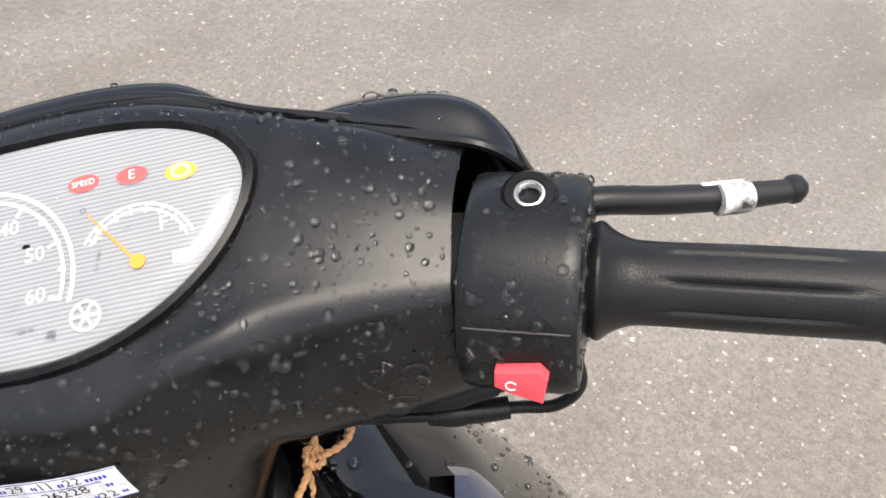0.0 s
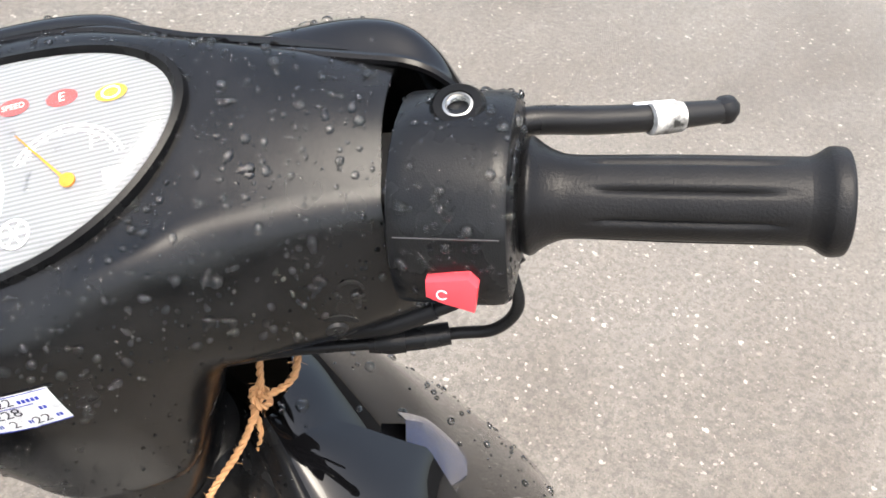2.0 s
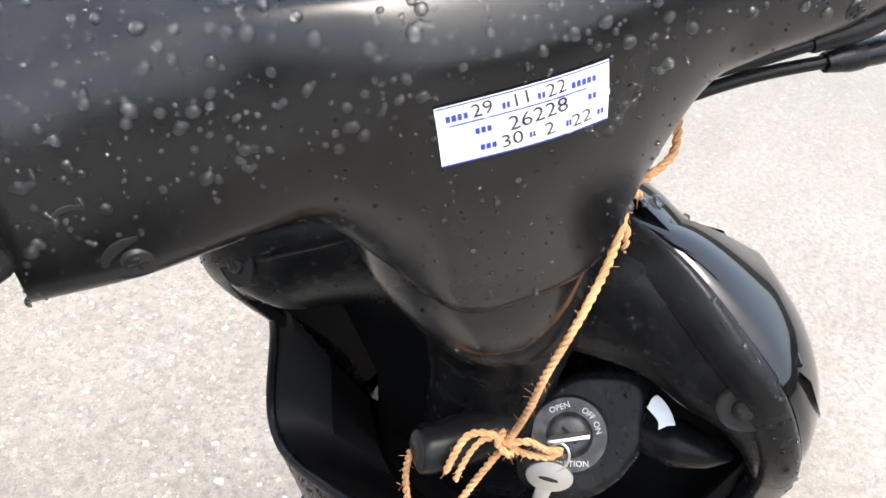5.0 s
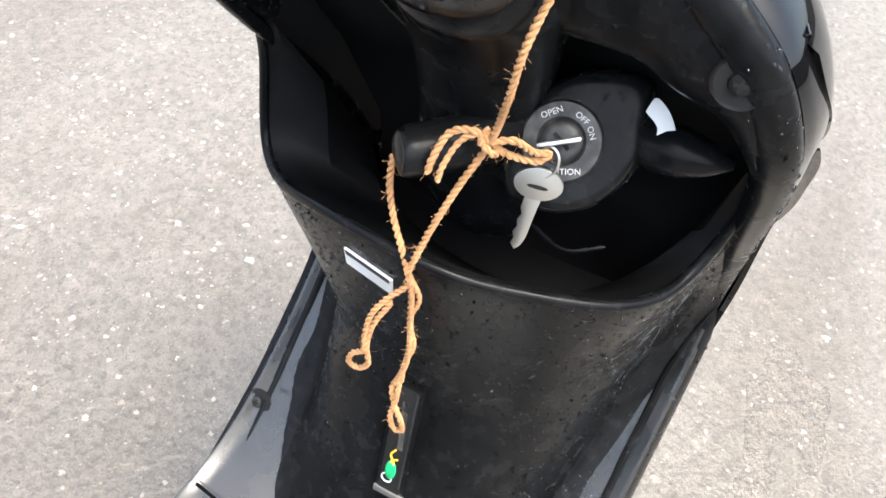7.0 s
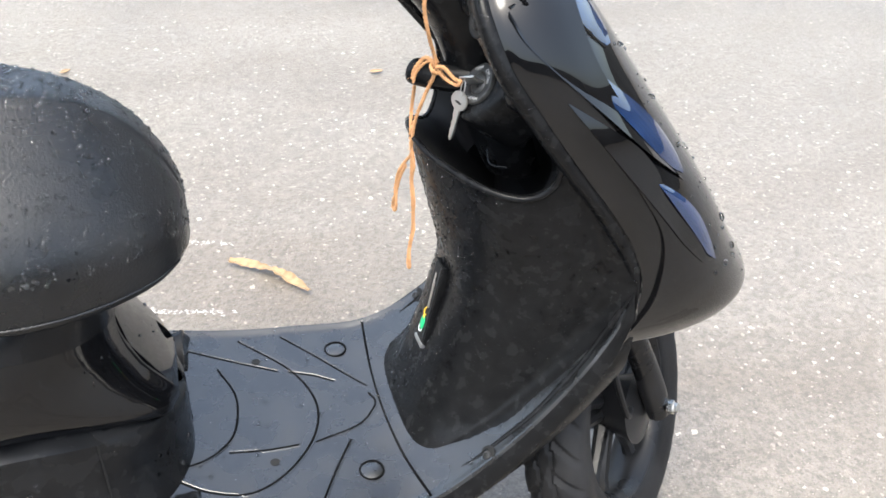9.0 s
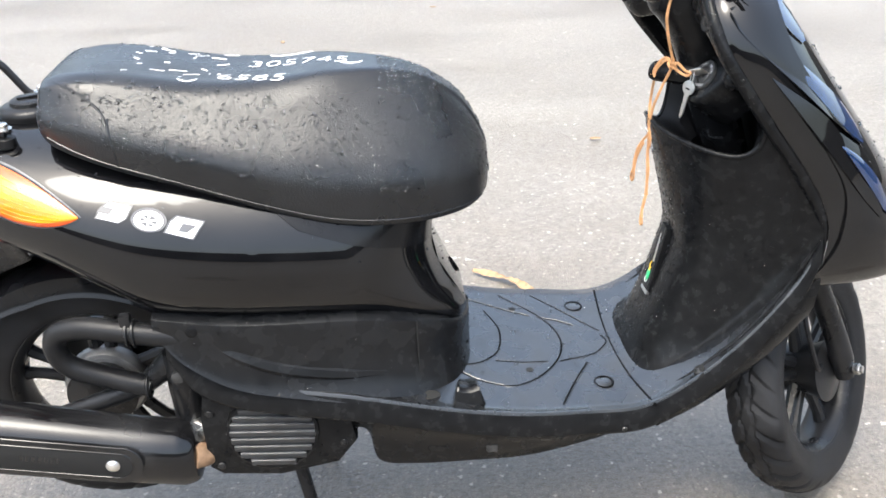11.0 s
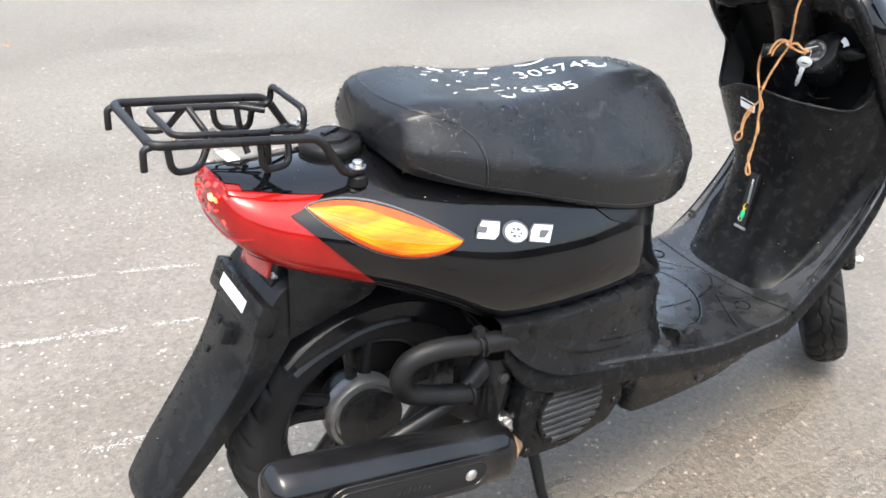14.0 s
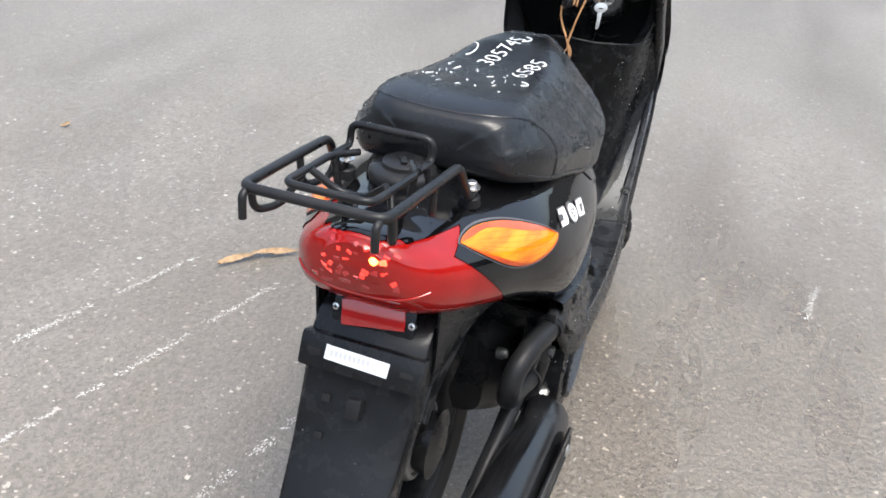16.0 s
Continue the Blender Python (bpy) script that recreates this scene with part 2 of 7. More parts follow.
def thing(name, label, category, group="", kind=""):
    ob = new(name)
    ob.empty_display_size = 0.1
    return tagged(ob, label, category, group, kind)


def both(f):
    """Runs f for the right (-1) and the left (+1) side."""
    for s in (-1, 1):
        f(s)


def screw(parent, at, normal, r=0.006, mat=None, m=None):
    """A pan head screw with a cross slot."""
    q = Vector(normal).to_track_quat("Z", "Y").to_matrix().to_4x4()
    head = lathe([(r, -0.004), (r, 0.0005), (r * 0.85, 0.0018), (r * 0.4, 0.0024), (0, 0.0025)], 16, Matrix.Translation(at) @ q)
    ob = part("screw", head, mat or STEEL, parent, m=m)
    cross = block(r * 1.1, r * 0.28, 0.0012, Matrix.Translation(at) @ q @ pose(0, 0, 0.0022))
    merge(cross, block(r * 0.28, r * 1.1, 0.0011, Matrix.Translation(at) @ q @ pose(0, 0, 0.0022)))
    part("slot", cross, DARK, ob, smooth=False)
    return ob


# ---- ground ----
def ground():
    m = bpy.data.materials.new("wet concrete")
    m.use_nodes = True
    n, l = m.node_tree.nodes, m.node_tree.links
    p = n["Principled BSDF"]
    co = n.new("ShaderNodeTexCoord")

    def noise_tex(scale, detail=6, rough=0.6):
        t = n.new("ShaderNodeTexNoise")
        t.inputs["Scale"].default_value, t.inputs["Detail"].default_value, t.inputs["Roughness"].default_value = scale, detail, rough
        l.new(co.outputs["Object"], t.inputs["Vector"])
        return t.outputs["Fac"]

    def ramp(v, lo, hi, a=0.0, b=1.0):
        r = n.new("ShaderNodeMapRange")
        for k, x in zip(("From Min", "From Max", "To Min", "To Max"), (lo, hi, a, b)):
            r.inputs[k].default_value = x
        l.new(v, r.inputs["Value"])
        return r.outputs[0]

    def mixc(f, a, b):
        x = n.new("ShaderNodeMix")
        x.data_type = "RGBA"
        l.new(f, x.inputs["Factor"])
        for k, c in (("A", a), ("B", b)):
            if isinstance(c, tuple):
                x.inputs[k].default_value = (*c, 1)
            else:
                l.new(c, x.inputs[k])
        return x.outputs["Result"]

    def stones(scale, size):
        v = n.new("ShaderNodeTexVoronoi")
        v.inputs["Scale"].default_value = scale
        l.new(co.outputs["Object"], v.inputs["Vector"])
        wob = n.new("ShaderNodeMath")
        wob.operation = "ADD"
        l.new(v.outputs["Distance"], wob.inputs[0])
        l.new(ramp(noise_tex(scale * 3.4, 2), 0.3, 0.7, -0.13, 0.13), wob.inputs[1])
        sep = n.new("ShaderNodeSeparateColor")
        l.new(v.outputs["Color"], sep.inputs[0])
        pick = ramp(sep.outputs[0], 0.55, 0.95, 0.0, size)
        less = n.new("ShaderNodeMath")
        less.operation = "LESS_THAN"
        l.new(wob.outputs[0], less.inputs[0])
        l.new(pick, less.inputs[1])
        return less.outputs[0], sep.outputs[1]

    base = mixc(ramp(noise_tex(1.3), 0.35, 0.65), (0.152, 0.144, 0.128), (0.225, 0.214, 0.192))
    base = mixc(ramp(noise_tex(7, 5, 0.7), 0.4, 0.68), base, (0.185, 0.172, 0.149))
    base = mixc(ramp(noise_tex(46, 4, 0.7), 0.42, 0.7), base, (0.245, 0.232, 0.206))
    base = mixc(ramp(noise_tex(85, 3, 0.7), 0.47, 0.62, 0.0, 0.85), base, (0.115, 0.106, 0.09))
    base = mixc(ramp(noise_tex(380, 3), 0.48, 0.72), base, (0.105, 0.098, 0.084))
    base = mixc(ramp(noise_tex(150, 2), 0.6, 0.7, 0.0, 0.8), base, (0.08, 0.073, 0.061))
    s1, r1 = stones(170, 0.27)
    base = mixc(s1, base, mixc(r1, (0.14, 0.13, 0.108), (0.42, 0.4, 0.355)))
    s2, r2 = stones(76, 0.29)
    base = mixc(s2, base, mixc(r2, (0.17, 0.158, 0.134), (0.5, 0.48, 0.435)))
    s3, r3 = stones(38, 0.2)
    base = mixc(s3, base, mixc(r3, (0.2, 0.187, 0.16), (0.56, 0.54, 0.49)))
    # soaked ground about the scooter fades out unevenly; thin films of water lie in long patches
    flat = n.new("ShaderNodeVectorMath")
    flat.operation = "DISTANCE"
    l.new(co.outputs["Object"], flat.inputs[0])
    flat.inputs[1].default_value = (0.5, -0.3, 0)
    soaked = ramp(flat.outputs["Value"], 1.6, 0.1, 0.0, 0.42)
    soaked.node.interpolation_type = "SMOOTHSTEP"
    lay = n.new("ShaderNodeMapping")
    lay.inputs["Rotation"].default_value, lay.inputs["Scale"].default_value = (0, 0, 0.35), (0.5, 1.5, 1)
    l.new(co.outputs["Object"], lay.inputs["Vector"])
    film = n.new("ShaderNodeTexNoise")
    film.inputs["Scale"].default_value, film.inputs["Detail"].default_value, film.inputs["Roughness"].default_value = 1.6, 5, 0.62
    l.new(lay.outputs[0], film.inputs["Vector"])
    films = ramp(film.outputs["Fac"], 0.42, 0.68, 0.0, 0.5)
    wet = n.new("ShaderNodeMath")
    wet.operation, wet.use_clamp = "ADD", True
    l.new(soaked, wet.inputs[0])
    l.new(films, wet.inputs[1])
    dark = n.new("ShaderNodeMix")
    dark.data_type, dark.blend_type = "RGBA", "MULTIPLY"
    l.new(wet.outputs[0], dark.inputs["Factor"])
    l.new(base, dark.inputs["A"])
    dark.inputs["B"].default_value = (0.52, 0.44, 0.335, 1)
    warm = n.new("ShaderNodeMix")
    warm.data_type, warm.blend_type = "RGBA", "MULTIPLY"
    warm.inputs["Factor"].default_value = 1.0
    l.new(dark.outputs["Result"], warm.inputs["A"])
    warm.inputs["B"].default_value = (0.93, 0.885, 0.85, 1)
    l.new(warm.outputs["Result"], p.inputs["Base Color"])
    l.new(ramp(wet.outputs[0], 0.0, 1.0, 0.36, 0.22), p.inputs["Roughness"])
    l.new(ramp(wet.outputs[0], 0.0, 1.0, 0.65, 0.9), p.inputs["Specular IOR Level"])
    b = n.new("ShaderNodeBump")
    b.inputs["Strength"].default_value, b.inputs["Distance"].default_value = 0.75, 0.003
    relief = n.new("ShaderNodeMath")
    relief.operation = "ADD"
    l.new(noise_tex(150, 6, 0.65), relief.inputs[0])
    pits = n.new("ShaderNodeMath")
    pits.operation = "MULTIPLY"
    l.new(ramp(noise_tex(64, 4, 0.65), 0.3, 0.7, 0.0, 3.0), pits.inputs[0])
    l.new(soaked, pits.inputs[1])
    l.new(pits.outputs[0], relief.inputs[1])
    l.new(relief.outputs[0], b.inputs["Height"])
    l.new(b.outputs[0], p.inputs["Normal"])
    # one sheet, finely folded near the scooter and coarse out to the horizon
    edge = [-300, -60, -15, -6] + list(np.linspace(-4, 5, 37)) + [8, 20, 60, 300]
    X, Y = np.meshgrid(edge, edge, indexing="ij")
    near = np.exp(-((X - 0.6) ** 2 + Y ** 2) / 40)
    Z = 0.0025 * near * (np.sin(X * 3.1 + 0.7 * Y) + np.cos(Y * 2.3 - 0.4 * X)) - 0.004
    g = part("ground", sheet(np.stack([X, Y, Z], 2)), m)
    tagged(g, "wet grey concrete yard with pale stone chips", "ground", kind="structure")


ground()


def unseen_wall(name, a, b, height):
    """A plain dark wall, added out of view to darken low reflections."""
    (x0, y0), (x1, y1) = a, b
    w = part(name, block(abs(x1 - x0) + 0.25, abs(y1 - y0) + 0.25, height, pose((x0 + x1) / 2, (y0 + y1) / 2, height / 2 - 0.01)), UNSEEN_WALL, smooth=False)
    tagged(w, "plain dark wall added out of view to darken low reflections", "wall", kind="structure")


# added walls, never in view: a dark band for the gloss paint to reflect
unseen_wall("wall_south", (-14, -12), (16, -12), 2.4)
unseen_wall("wall_north", (-14, 14), (16, 14), 2.4)
unseen_wall("wall_east", (16.3, -12.3), (16.3, 14.3), 2.3)
unseen_wall("wall_west", (-14.3, -12.3), (-14.3, 14.3), 2.3)

# ---- scooter ----
scooter = thing("scooter", "black motor scooter, wet from rain, parked on its stand", "scooter")


def steering(degrees, shift):
    """The turn of all that steers, about the raked steering axis."""
    at = Vector((0.80, 0, 1.0))
    return Matrix.Translation(at) @ Matrix.Rotation(radians(degrees), 4, Vector((-math.sin(radians(25)), 0, math.cos(radians(25))))) @ Matrix.Translation(-at) @ pose(0, shift, 0)


STEER = steering(50, 0.015)
STEER_WHEEL = steering(47, 0.016)


def text_bm(body, size, m, depth=0.0, thin=0.0):
    """Flat lettering in the built-in font, centred at m."""
    cu = bpy.data.curves.new("lettering", "FONT")
    cu.body, cu.size, cu.align_x, cu.align_y, cu.extrude, cu.resolution_u = body, size, "CENTER", "CENTER", depth, 3
    cu.offset = -thin
    ob = bpy.data.objects.new("lettering", cu)
    scene.collection.objects.link(ob)
    me = bpy.data.meshes.new_from_object(ob.evaluated_get(bpy.context.evaluated_depsgraph_get()))
    bpy.data.objects.remove(ob)
    bpy.data.curves.remove(cu)
    bm = bmesh.new()
    bm.from_mesh(me)
    bpy.data.meshes.remove(me)
    bm.transform(m)
    return bm


def bar_bm(w, h, m):
    return block(w, h, 0.0003, m)


# cushion: x, half width and height of the sitting face, its dish, widest half width and height, bottom
SEAT_ROWS = [(0.092, 0.03, 0.702, 0.0, 0.06, 0.69, 0.676), (0.097, 0.056, 0.724, 0.0, 0.086, 0.691, 0.669), (0.11, 0.074, 0.736, 0.0, 0.102, 0.69, 0.661), (0.15, 0.083, 0.742, 0.001, 0.121, 0.684, 0.648),
             (0.2, 0.083, 0.738, 0.002, 0.132, 0.672, 0.632), (0.28, 0.078, 0.725, 0.003, 0.14, 0.65, 0.607), (0.36, 0.071, 0.72, 0.002, 0.146, 0.627, 0.58), (0.44, 0.058, 0.724, 0.0, 0.146, 0.61, 0.557),
             (0.51, 0.04, 0.719, 0.0, 0.137, 0.602, 0.546), (0.56, 0.03, 0.705, -0.001, 0.118, 0.595, 0.541), (0.6, 0.022, 0.68, -0.002, 0.092, 0.59, 0.538), (0.625, 0.016, 0.648, -0.002, 0.068, 0.585, 0.54),
             (0.64, 0.012, 0.615, -0.001, 0.042, 0.58, 0.546), (0.645, 0.008, 0.59, 0.0, 0.02, 0.572, 0.552)]
BODY_ROWS = [(-0.116, 0.035, 0.672, 0.63, 0.5), (-0.105, 0.06, 0.68, 0.603, 0.5), (-0.08, 0.082, 0.678, 0.577, 0.5), (-0.04, 0.1, 0.672, 0.556, 0.49), (0.01, 0.12, 0.669, 0.538, 0.46), (0.075, 0.142, 0.668, 0.512, 0.44), (0.14, 0.163, 0.665, 0.478, 0.43),
             (0.21, 0.173, 0.658, 0.436, 0.43), (0.29, 0.173, 0.648, 0.424, 0.4), (0.38, 0.166, 0.635, 0.416, 0.39), (0.47, 0.149, 0.62, 0.404, 0.39), (0.535, 0.122, 0.61, 0.378, 0.4), (0.572, 0.088, 0.605, 0.354, 0.415), (0.588, 0.045, 0.6, 0.341, 0.414)]
BODY_TOP, BODY_BOT = 1.95, 3.4
BODY_CURVE = cr(BODY_ROWS, 200)


def body_side(x, z):
    """Half width of the rear body at x, z."""
    w, zt, zb, f = [np.interp(x, BODY_CURVE[:, 0], BODY_CURVE[:, k]) for k in (1, 2, 3, 4)]
    zm = zb + f * (zt - zb)
    s, e = ((z - zm) / (zt - zm), BODY_TOP) if z > zm else ((zm - z) / (zm - zb), BODY_BOT)
    return w * max(0.0, 1 - min(abs(s), 1) ** e) ** (1 / e)


def seat():
    rows = []
    for x, p, zc, dish, w, zw, zb in cr(SEAT_ROWS, 130):
        half = [(0, zc - dish), (0.5 * p, zc - 0.72 * dish), (0.8 * p, zc - 0.2 * dish - 0.0006), (p, zc - 0.005), (p + 0.2 * (w - p), zc - 0.17 * (zc - zw)), (0.5 * p + 0.5 * w, zw + 0.57 * (zc - zw)), (0.14 * p + 0.86 * w, zw + 0.24 * (zc - zw)), (w, zw),
                (w - 0.001, 0.5 * (zw + zb)), (w - 0.004, zb + 0.008), (w - 0.012 * min(1, w / 0.05), zb + 0.001), (0.6 * w, zb), (0, zb)]
        ring = cr(half + [(-y, z) for y, z in half[-2::-1]], 97)[:-1]
        rows.append([(x, y, z) for y, z in ring])
    cushion = sheet(rows, close_v=True, caps=True)
    s = part("seat", cushion, VINYL, scooter, "black grained vinyl seat beaded with rain")
    tree = BVHTree.FromObject(s, bpy.context.evaluated_depsgraph_get())

    def on_top(bm, lift):
        for v in bm.verts:
            hit = tree.ray_cast(Vector((v.co.x, v.co.y, 1.0)), Vector((0, 0, -1)))
            v.co.z = (hit[0].z if hit[0] else 0.7) + lift
        return bm
    # sewn seam across the rear of the cushion
    c = [(x, y, 0) for x, y in cr([(0.189, -0.128), (0.18, -0.112), (0.158, -0.098), (0.13, -0.082), (0.114, -0.055), (0.109, 0), (0.114, 0.055), (0.13, 0.082), (0.158, 0.098), (0.18, 0.112), (0.189, 0.128)], 60)]
    on = []
    for x, y, _ in c:
        h = tree.ray_cast(Vector((x, y, 1.0)), Vector((0, 0, -1)))[0]
        if h:
            on.append((x, y, h.z - 0.0004))
    part("seam", tube(on, 0.0016, 6), VINYL, s)
    for side in (-1, 1):
        low = []
        for k in np.linspace(0, 1, 24):
            x, z = 0.187 + 0.006 * k, 0.7 - 0.055 * k
            h = tree.ray_cast(Vector((x, side * 0.4, z)), Vector((0, -side, 0)))[0]
            if h:
                low.append((x, h.y, z))
        part("seam", tube(low, 0.0014, 6), VINYL, s)
        edge = []
        for x, z in cr([(0.11, 0.676), (0.16, 0.655), (0.25, 0.626), (0.35, 0.593), (0.44, 0.567), (0.53, 0.555), (0.6, 0.549), (0.632, 0.549)], 60):
            h = tree.ray_cast(Vector((x, side * 0.4, z)), Vector((0, -side, 0)))[0]
            if h:
                edge.append((x, h.y + side * 0.0005, z))
        part("piping", tube(edge, 0.0013, 6), VINYL, s)
    # chalk marks: two rows of digits and some smears
    for body, size, x, y, turn in (("305745", 0.037, 0.404, 0.009, -7), ("6585", 0.037, 0.349, -0.046, -9)):
        bm = text_bm(body, size, pose(x, y, 0, 0, 0, turn) @ Matrix.Diagonal((1.2, 0.95, 1, 1)), 0.0, 0.0006)
        bmesh.ops.subdivide_edges(bm, edges=[e for e in bm.edges if e.calc_length() > 0.006], cuts=2)
        bmesh.ops.triangulate(bm, faces=bm.faces[:])
        part("chalk_number", on_top(bm, 0.0007), WHITE, s, "white handwritten number", smooth=False)
    rnd = random.Random(5)
    smears = [([(rnd.uniform(0.2, 0.31), rnd.uniform(-0.05, 0.07))], rnd.uniform(0.0004, 0.0009)) for k in range(24)]
    runs = [([(c[0][0] + rnd.uniform(-1, 1) * 0.008 * i, c[0][1] + rnd.uniform(-1, 1) * 0.003 * i) for i in range(3)], w) for c, w in smears]
    for x0, y0, k in ((0.39, 0.06, 1), (0.47, 0.0, 0.5), (0.272, -0.05, 0.4)):
        runs.append(([(x0 + 0.03 * k * math.cos(a), y0 - 0.014 * math.sin(a)) for a in np.linspace(0.2, 2.6, 12)], 0.0009))
    for pts, w in runs:
        hits = [(px, py, tree.ray_cast(Vector((px, py, 1.0)), Vector((0, 0, -1)))[0]) for px, py in pts]
        part("chalk_smear", tube([(px, py, h.z + 0.0001) for px, py, h in hits if h], w, 5), WHITE, s)
    return s


def rear_body():
    bm = hull(BODY_ROWS, 96, 150, BODY_TOP, BODY_BOT)
    # waist below the front of the seat
    for v in bm.verts:
        f = min(1.0, max(0.0, (v.co.x - 0.46) / 0.11))
        v.co.x -= 0.024 * f * math.exp(-((v.co.z - 0.49) / 0.07) ** 2)
        v.co.x += 0.024 * f * math.exp(-((v.co.z - 0.375) / 0.04) ** 2)
        v.co.y *= 1 - 0.1 * f * math.exp(-((v.co.z - 0.5) / 0.07) ** 2)
    # the red lamp is the tail of the same skin, cut along a V
    up, vee, low = Vector((0.006, 0, 0.655)), Vector((-0.047, 0, 0.643)), Vector((0.07, 0, 0.518))

    def side_of(a, c, towards):
        d = (c - a).normalized()
        no = Vector((d.z, 0, -d.x))
        return no if no.dot(towards - a) > 0 else -no
    n_up, n_low = side_of(up, vee, Vector((-0.05, 0, 0.7))), side_of(vee, low, Vector((-0.12, 0, 0.56)))
    tops = [(Vector((0.01, s * 0.074, 0)), Vector((-0.027 * s * s, s * 0.096, 0)).normalized()) for s in (-1, 1)]
    for a, no in [(up, n_up), (vee, n_low), (vee, Vector((0, 0, 1))), (Vector((-0.088, 0, 0)), Vector((1, 0, 0)))] + tops:
        bmesh.ops.bisect_plane(bm, geom=bm.verts[:] + bm.edges[:] + bm.faces[:], plane_co=a, plane_no=no, dist=1e-6)

    def is_red(c):
        if c.z > vee.z:
            rim = c.x < -0.088 or any((c - a).dot(no) > 0 for a, no in tops)
            return rim and ((c - up).dot(n_up) > 0 or c.x < vee.x) and c.x < up.x + 0.004
        return (c - vee).dot(n_low) > 0 and c.x < 0.09
    # dull panel between the cushion and the painted side
    tip, back, foot = Vector((0.395, 0, 0.556)), Vector((0.12, 0, 0.668)), Vector((0.575, 0, 0.405))
    n_a, n_b = side_of(back, tip, Vector((0.4, 0, 0.7))), side_of(tip, foot, Vector((0.6, 0, 0.6)))
    for a, no in ((tip, n_a), (tip, n_b)):
        bmesh.ops.bisect_plane(bm, geom=bm.verts[:] + bm.edges[:] + bm.faces[:], plane_co=a, plane_no=no, dist=1e-6)
    bm.normal_update()
    red = [f for f in bm.faces if abs(f.normal.z) < 0.93 and is_red(f.calc_center_median()) or f.normal.z > 0.5 and is_red(f.calc_center_median())]
    reds = set(red)
    dull = [f for f in bm.faces if f not in reds and (f.calc_center_median() - tip).dot(n_a) > 0 and (f.calc_center_median() - tip).dot(n_b) > 0 and f.calc_center_median().x > 0.1]
    seat_panel = bm.copy()
    bm.faces.index_update()
    gone = {f.index for f in dull}
    seat_panel.faces.ensure_lookup_table()
    bmesh.ops.delete(seat_panel, geom=[f for f in seat_panel.faces if f.index not in gone], context="FACES")
    seat_panel.normal_update()
    for v in seat_panel.verts:
        v.co -= v.normal * 0.0015
    lamp = bm.copy()
    bm.faces.index_update()
    keep = {f.index for f in red}
    bmesh.ops.delete(bm, geom=[f for f in bm.faces if f.index in keep or f.index in gone], context="FACES")
    bmesh.ops.delete(lamp, geom=[f for f in lamp.faces if f.index not in keep], context="FACES")
    lamp.normal_update()
    for v in lamp.verts:
        v.co += v.normal * 0.0012
    body = part("rear_body", bm, GLOSS, scooter, "gloss black painted rear body reflecting the sky")
    part("under_seat_panel", seat_panel, GLOSS_DULL, body, "dull black panel below the cushion")
    tl = part("tail_lamp", lamp, RED_LENS, scooter, "lit red tail lamp with two pointed sides")
    # the lit reflector: rows of bright facets behind the lens window, the bulb among them
    tree = BVHTree.FromObject(tl, bpy.context.evaluated_depsgraph_get())
    rnd = random.Random(5)
    for i in range(13):
        for j in range(6):
            y, z = 0.046 - 0.0098 * i + rnd.uniform(-0.003, 0.003), 0.622 + 0.0098 * j + 0.0007 * (i - 5) + rnd.uniform(-0.003, 0.003)
            hit = tree.ray_cast(Vector((-0.4, y, z)), Vector((1, 0, 0)))
            if not hit[0] or (i, j) == (7, 3) or hit[0].x > -0.05 or y < -0.058:
                continue
            no = hit[1] if hit[1].x < 0 else -hit[1]
            near = math.hypot((i - 6.5) / 5, (j - 2.8) / 2.6)
            if rnd.random() < 0.25 + 0.3 * near:
                continue
            lit = RED_GLOW if rnd.random() < 0.8 - 0.5 * near else RED_HOT if rnd.random() < 0.14 and near < 0.9 else RED_DEEP
            at = Matrix.Translation(hit[0] - no * 0.0012) @ no.to_track_quat("Z", "Y").to_matrix().to_4x4() @ pose(0, 0, 0, rnd.uniform(-6, 6), rnd.uniform(-6, 6), rnd.uniform(-40, 40))
            part("reflector_facet", block(rnd.uniform(0.005, 0.0098), rnd.uniform(0.0035, 0.008), 0.003, at, 0.0008, 1), lit, tl, smooth=False)
    hit = tree.ray_cast(Vector((-0.4, -0.022, 0.6565)), Vector((1, 0, 0)))
    part("bulb", lathe([(0.0045, -0.002), (0.0045, 0.001), (0.003, 0.003), (0, 0.004)], 16, Matrix.Translation(hit[0]) @ pose(0, 0, 0, 0, -90, 0)), BULB, tl, "glowing bulb")
    # moulded ridge round the lower lens edge
    low = []
    for y in np.linspace(-0.075, 0.075, 40):
        h = tree.ray_cast(Vector((-0.4, y, 0.606 + 2.2 * y * y)), Vector((1, 0, 0)))[0]
        if h:
            low.append((h.x - 0.0004, h.y, h.z))
    part("lens_ridge", tube(low, 0.0016, 6), RED_LENS, tl)
    return body


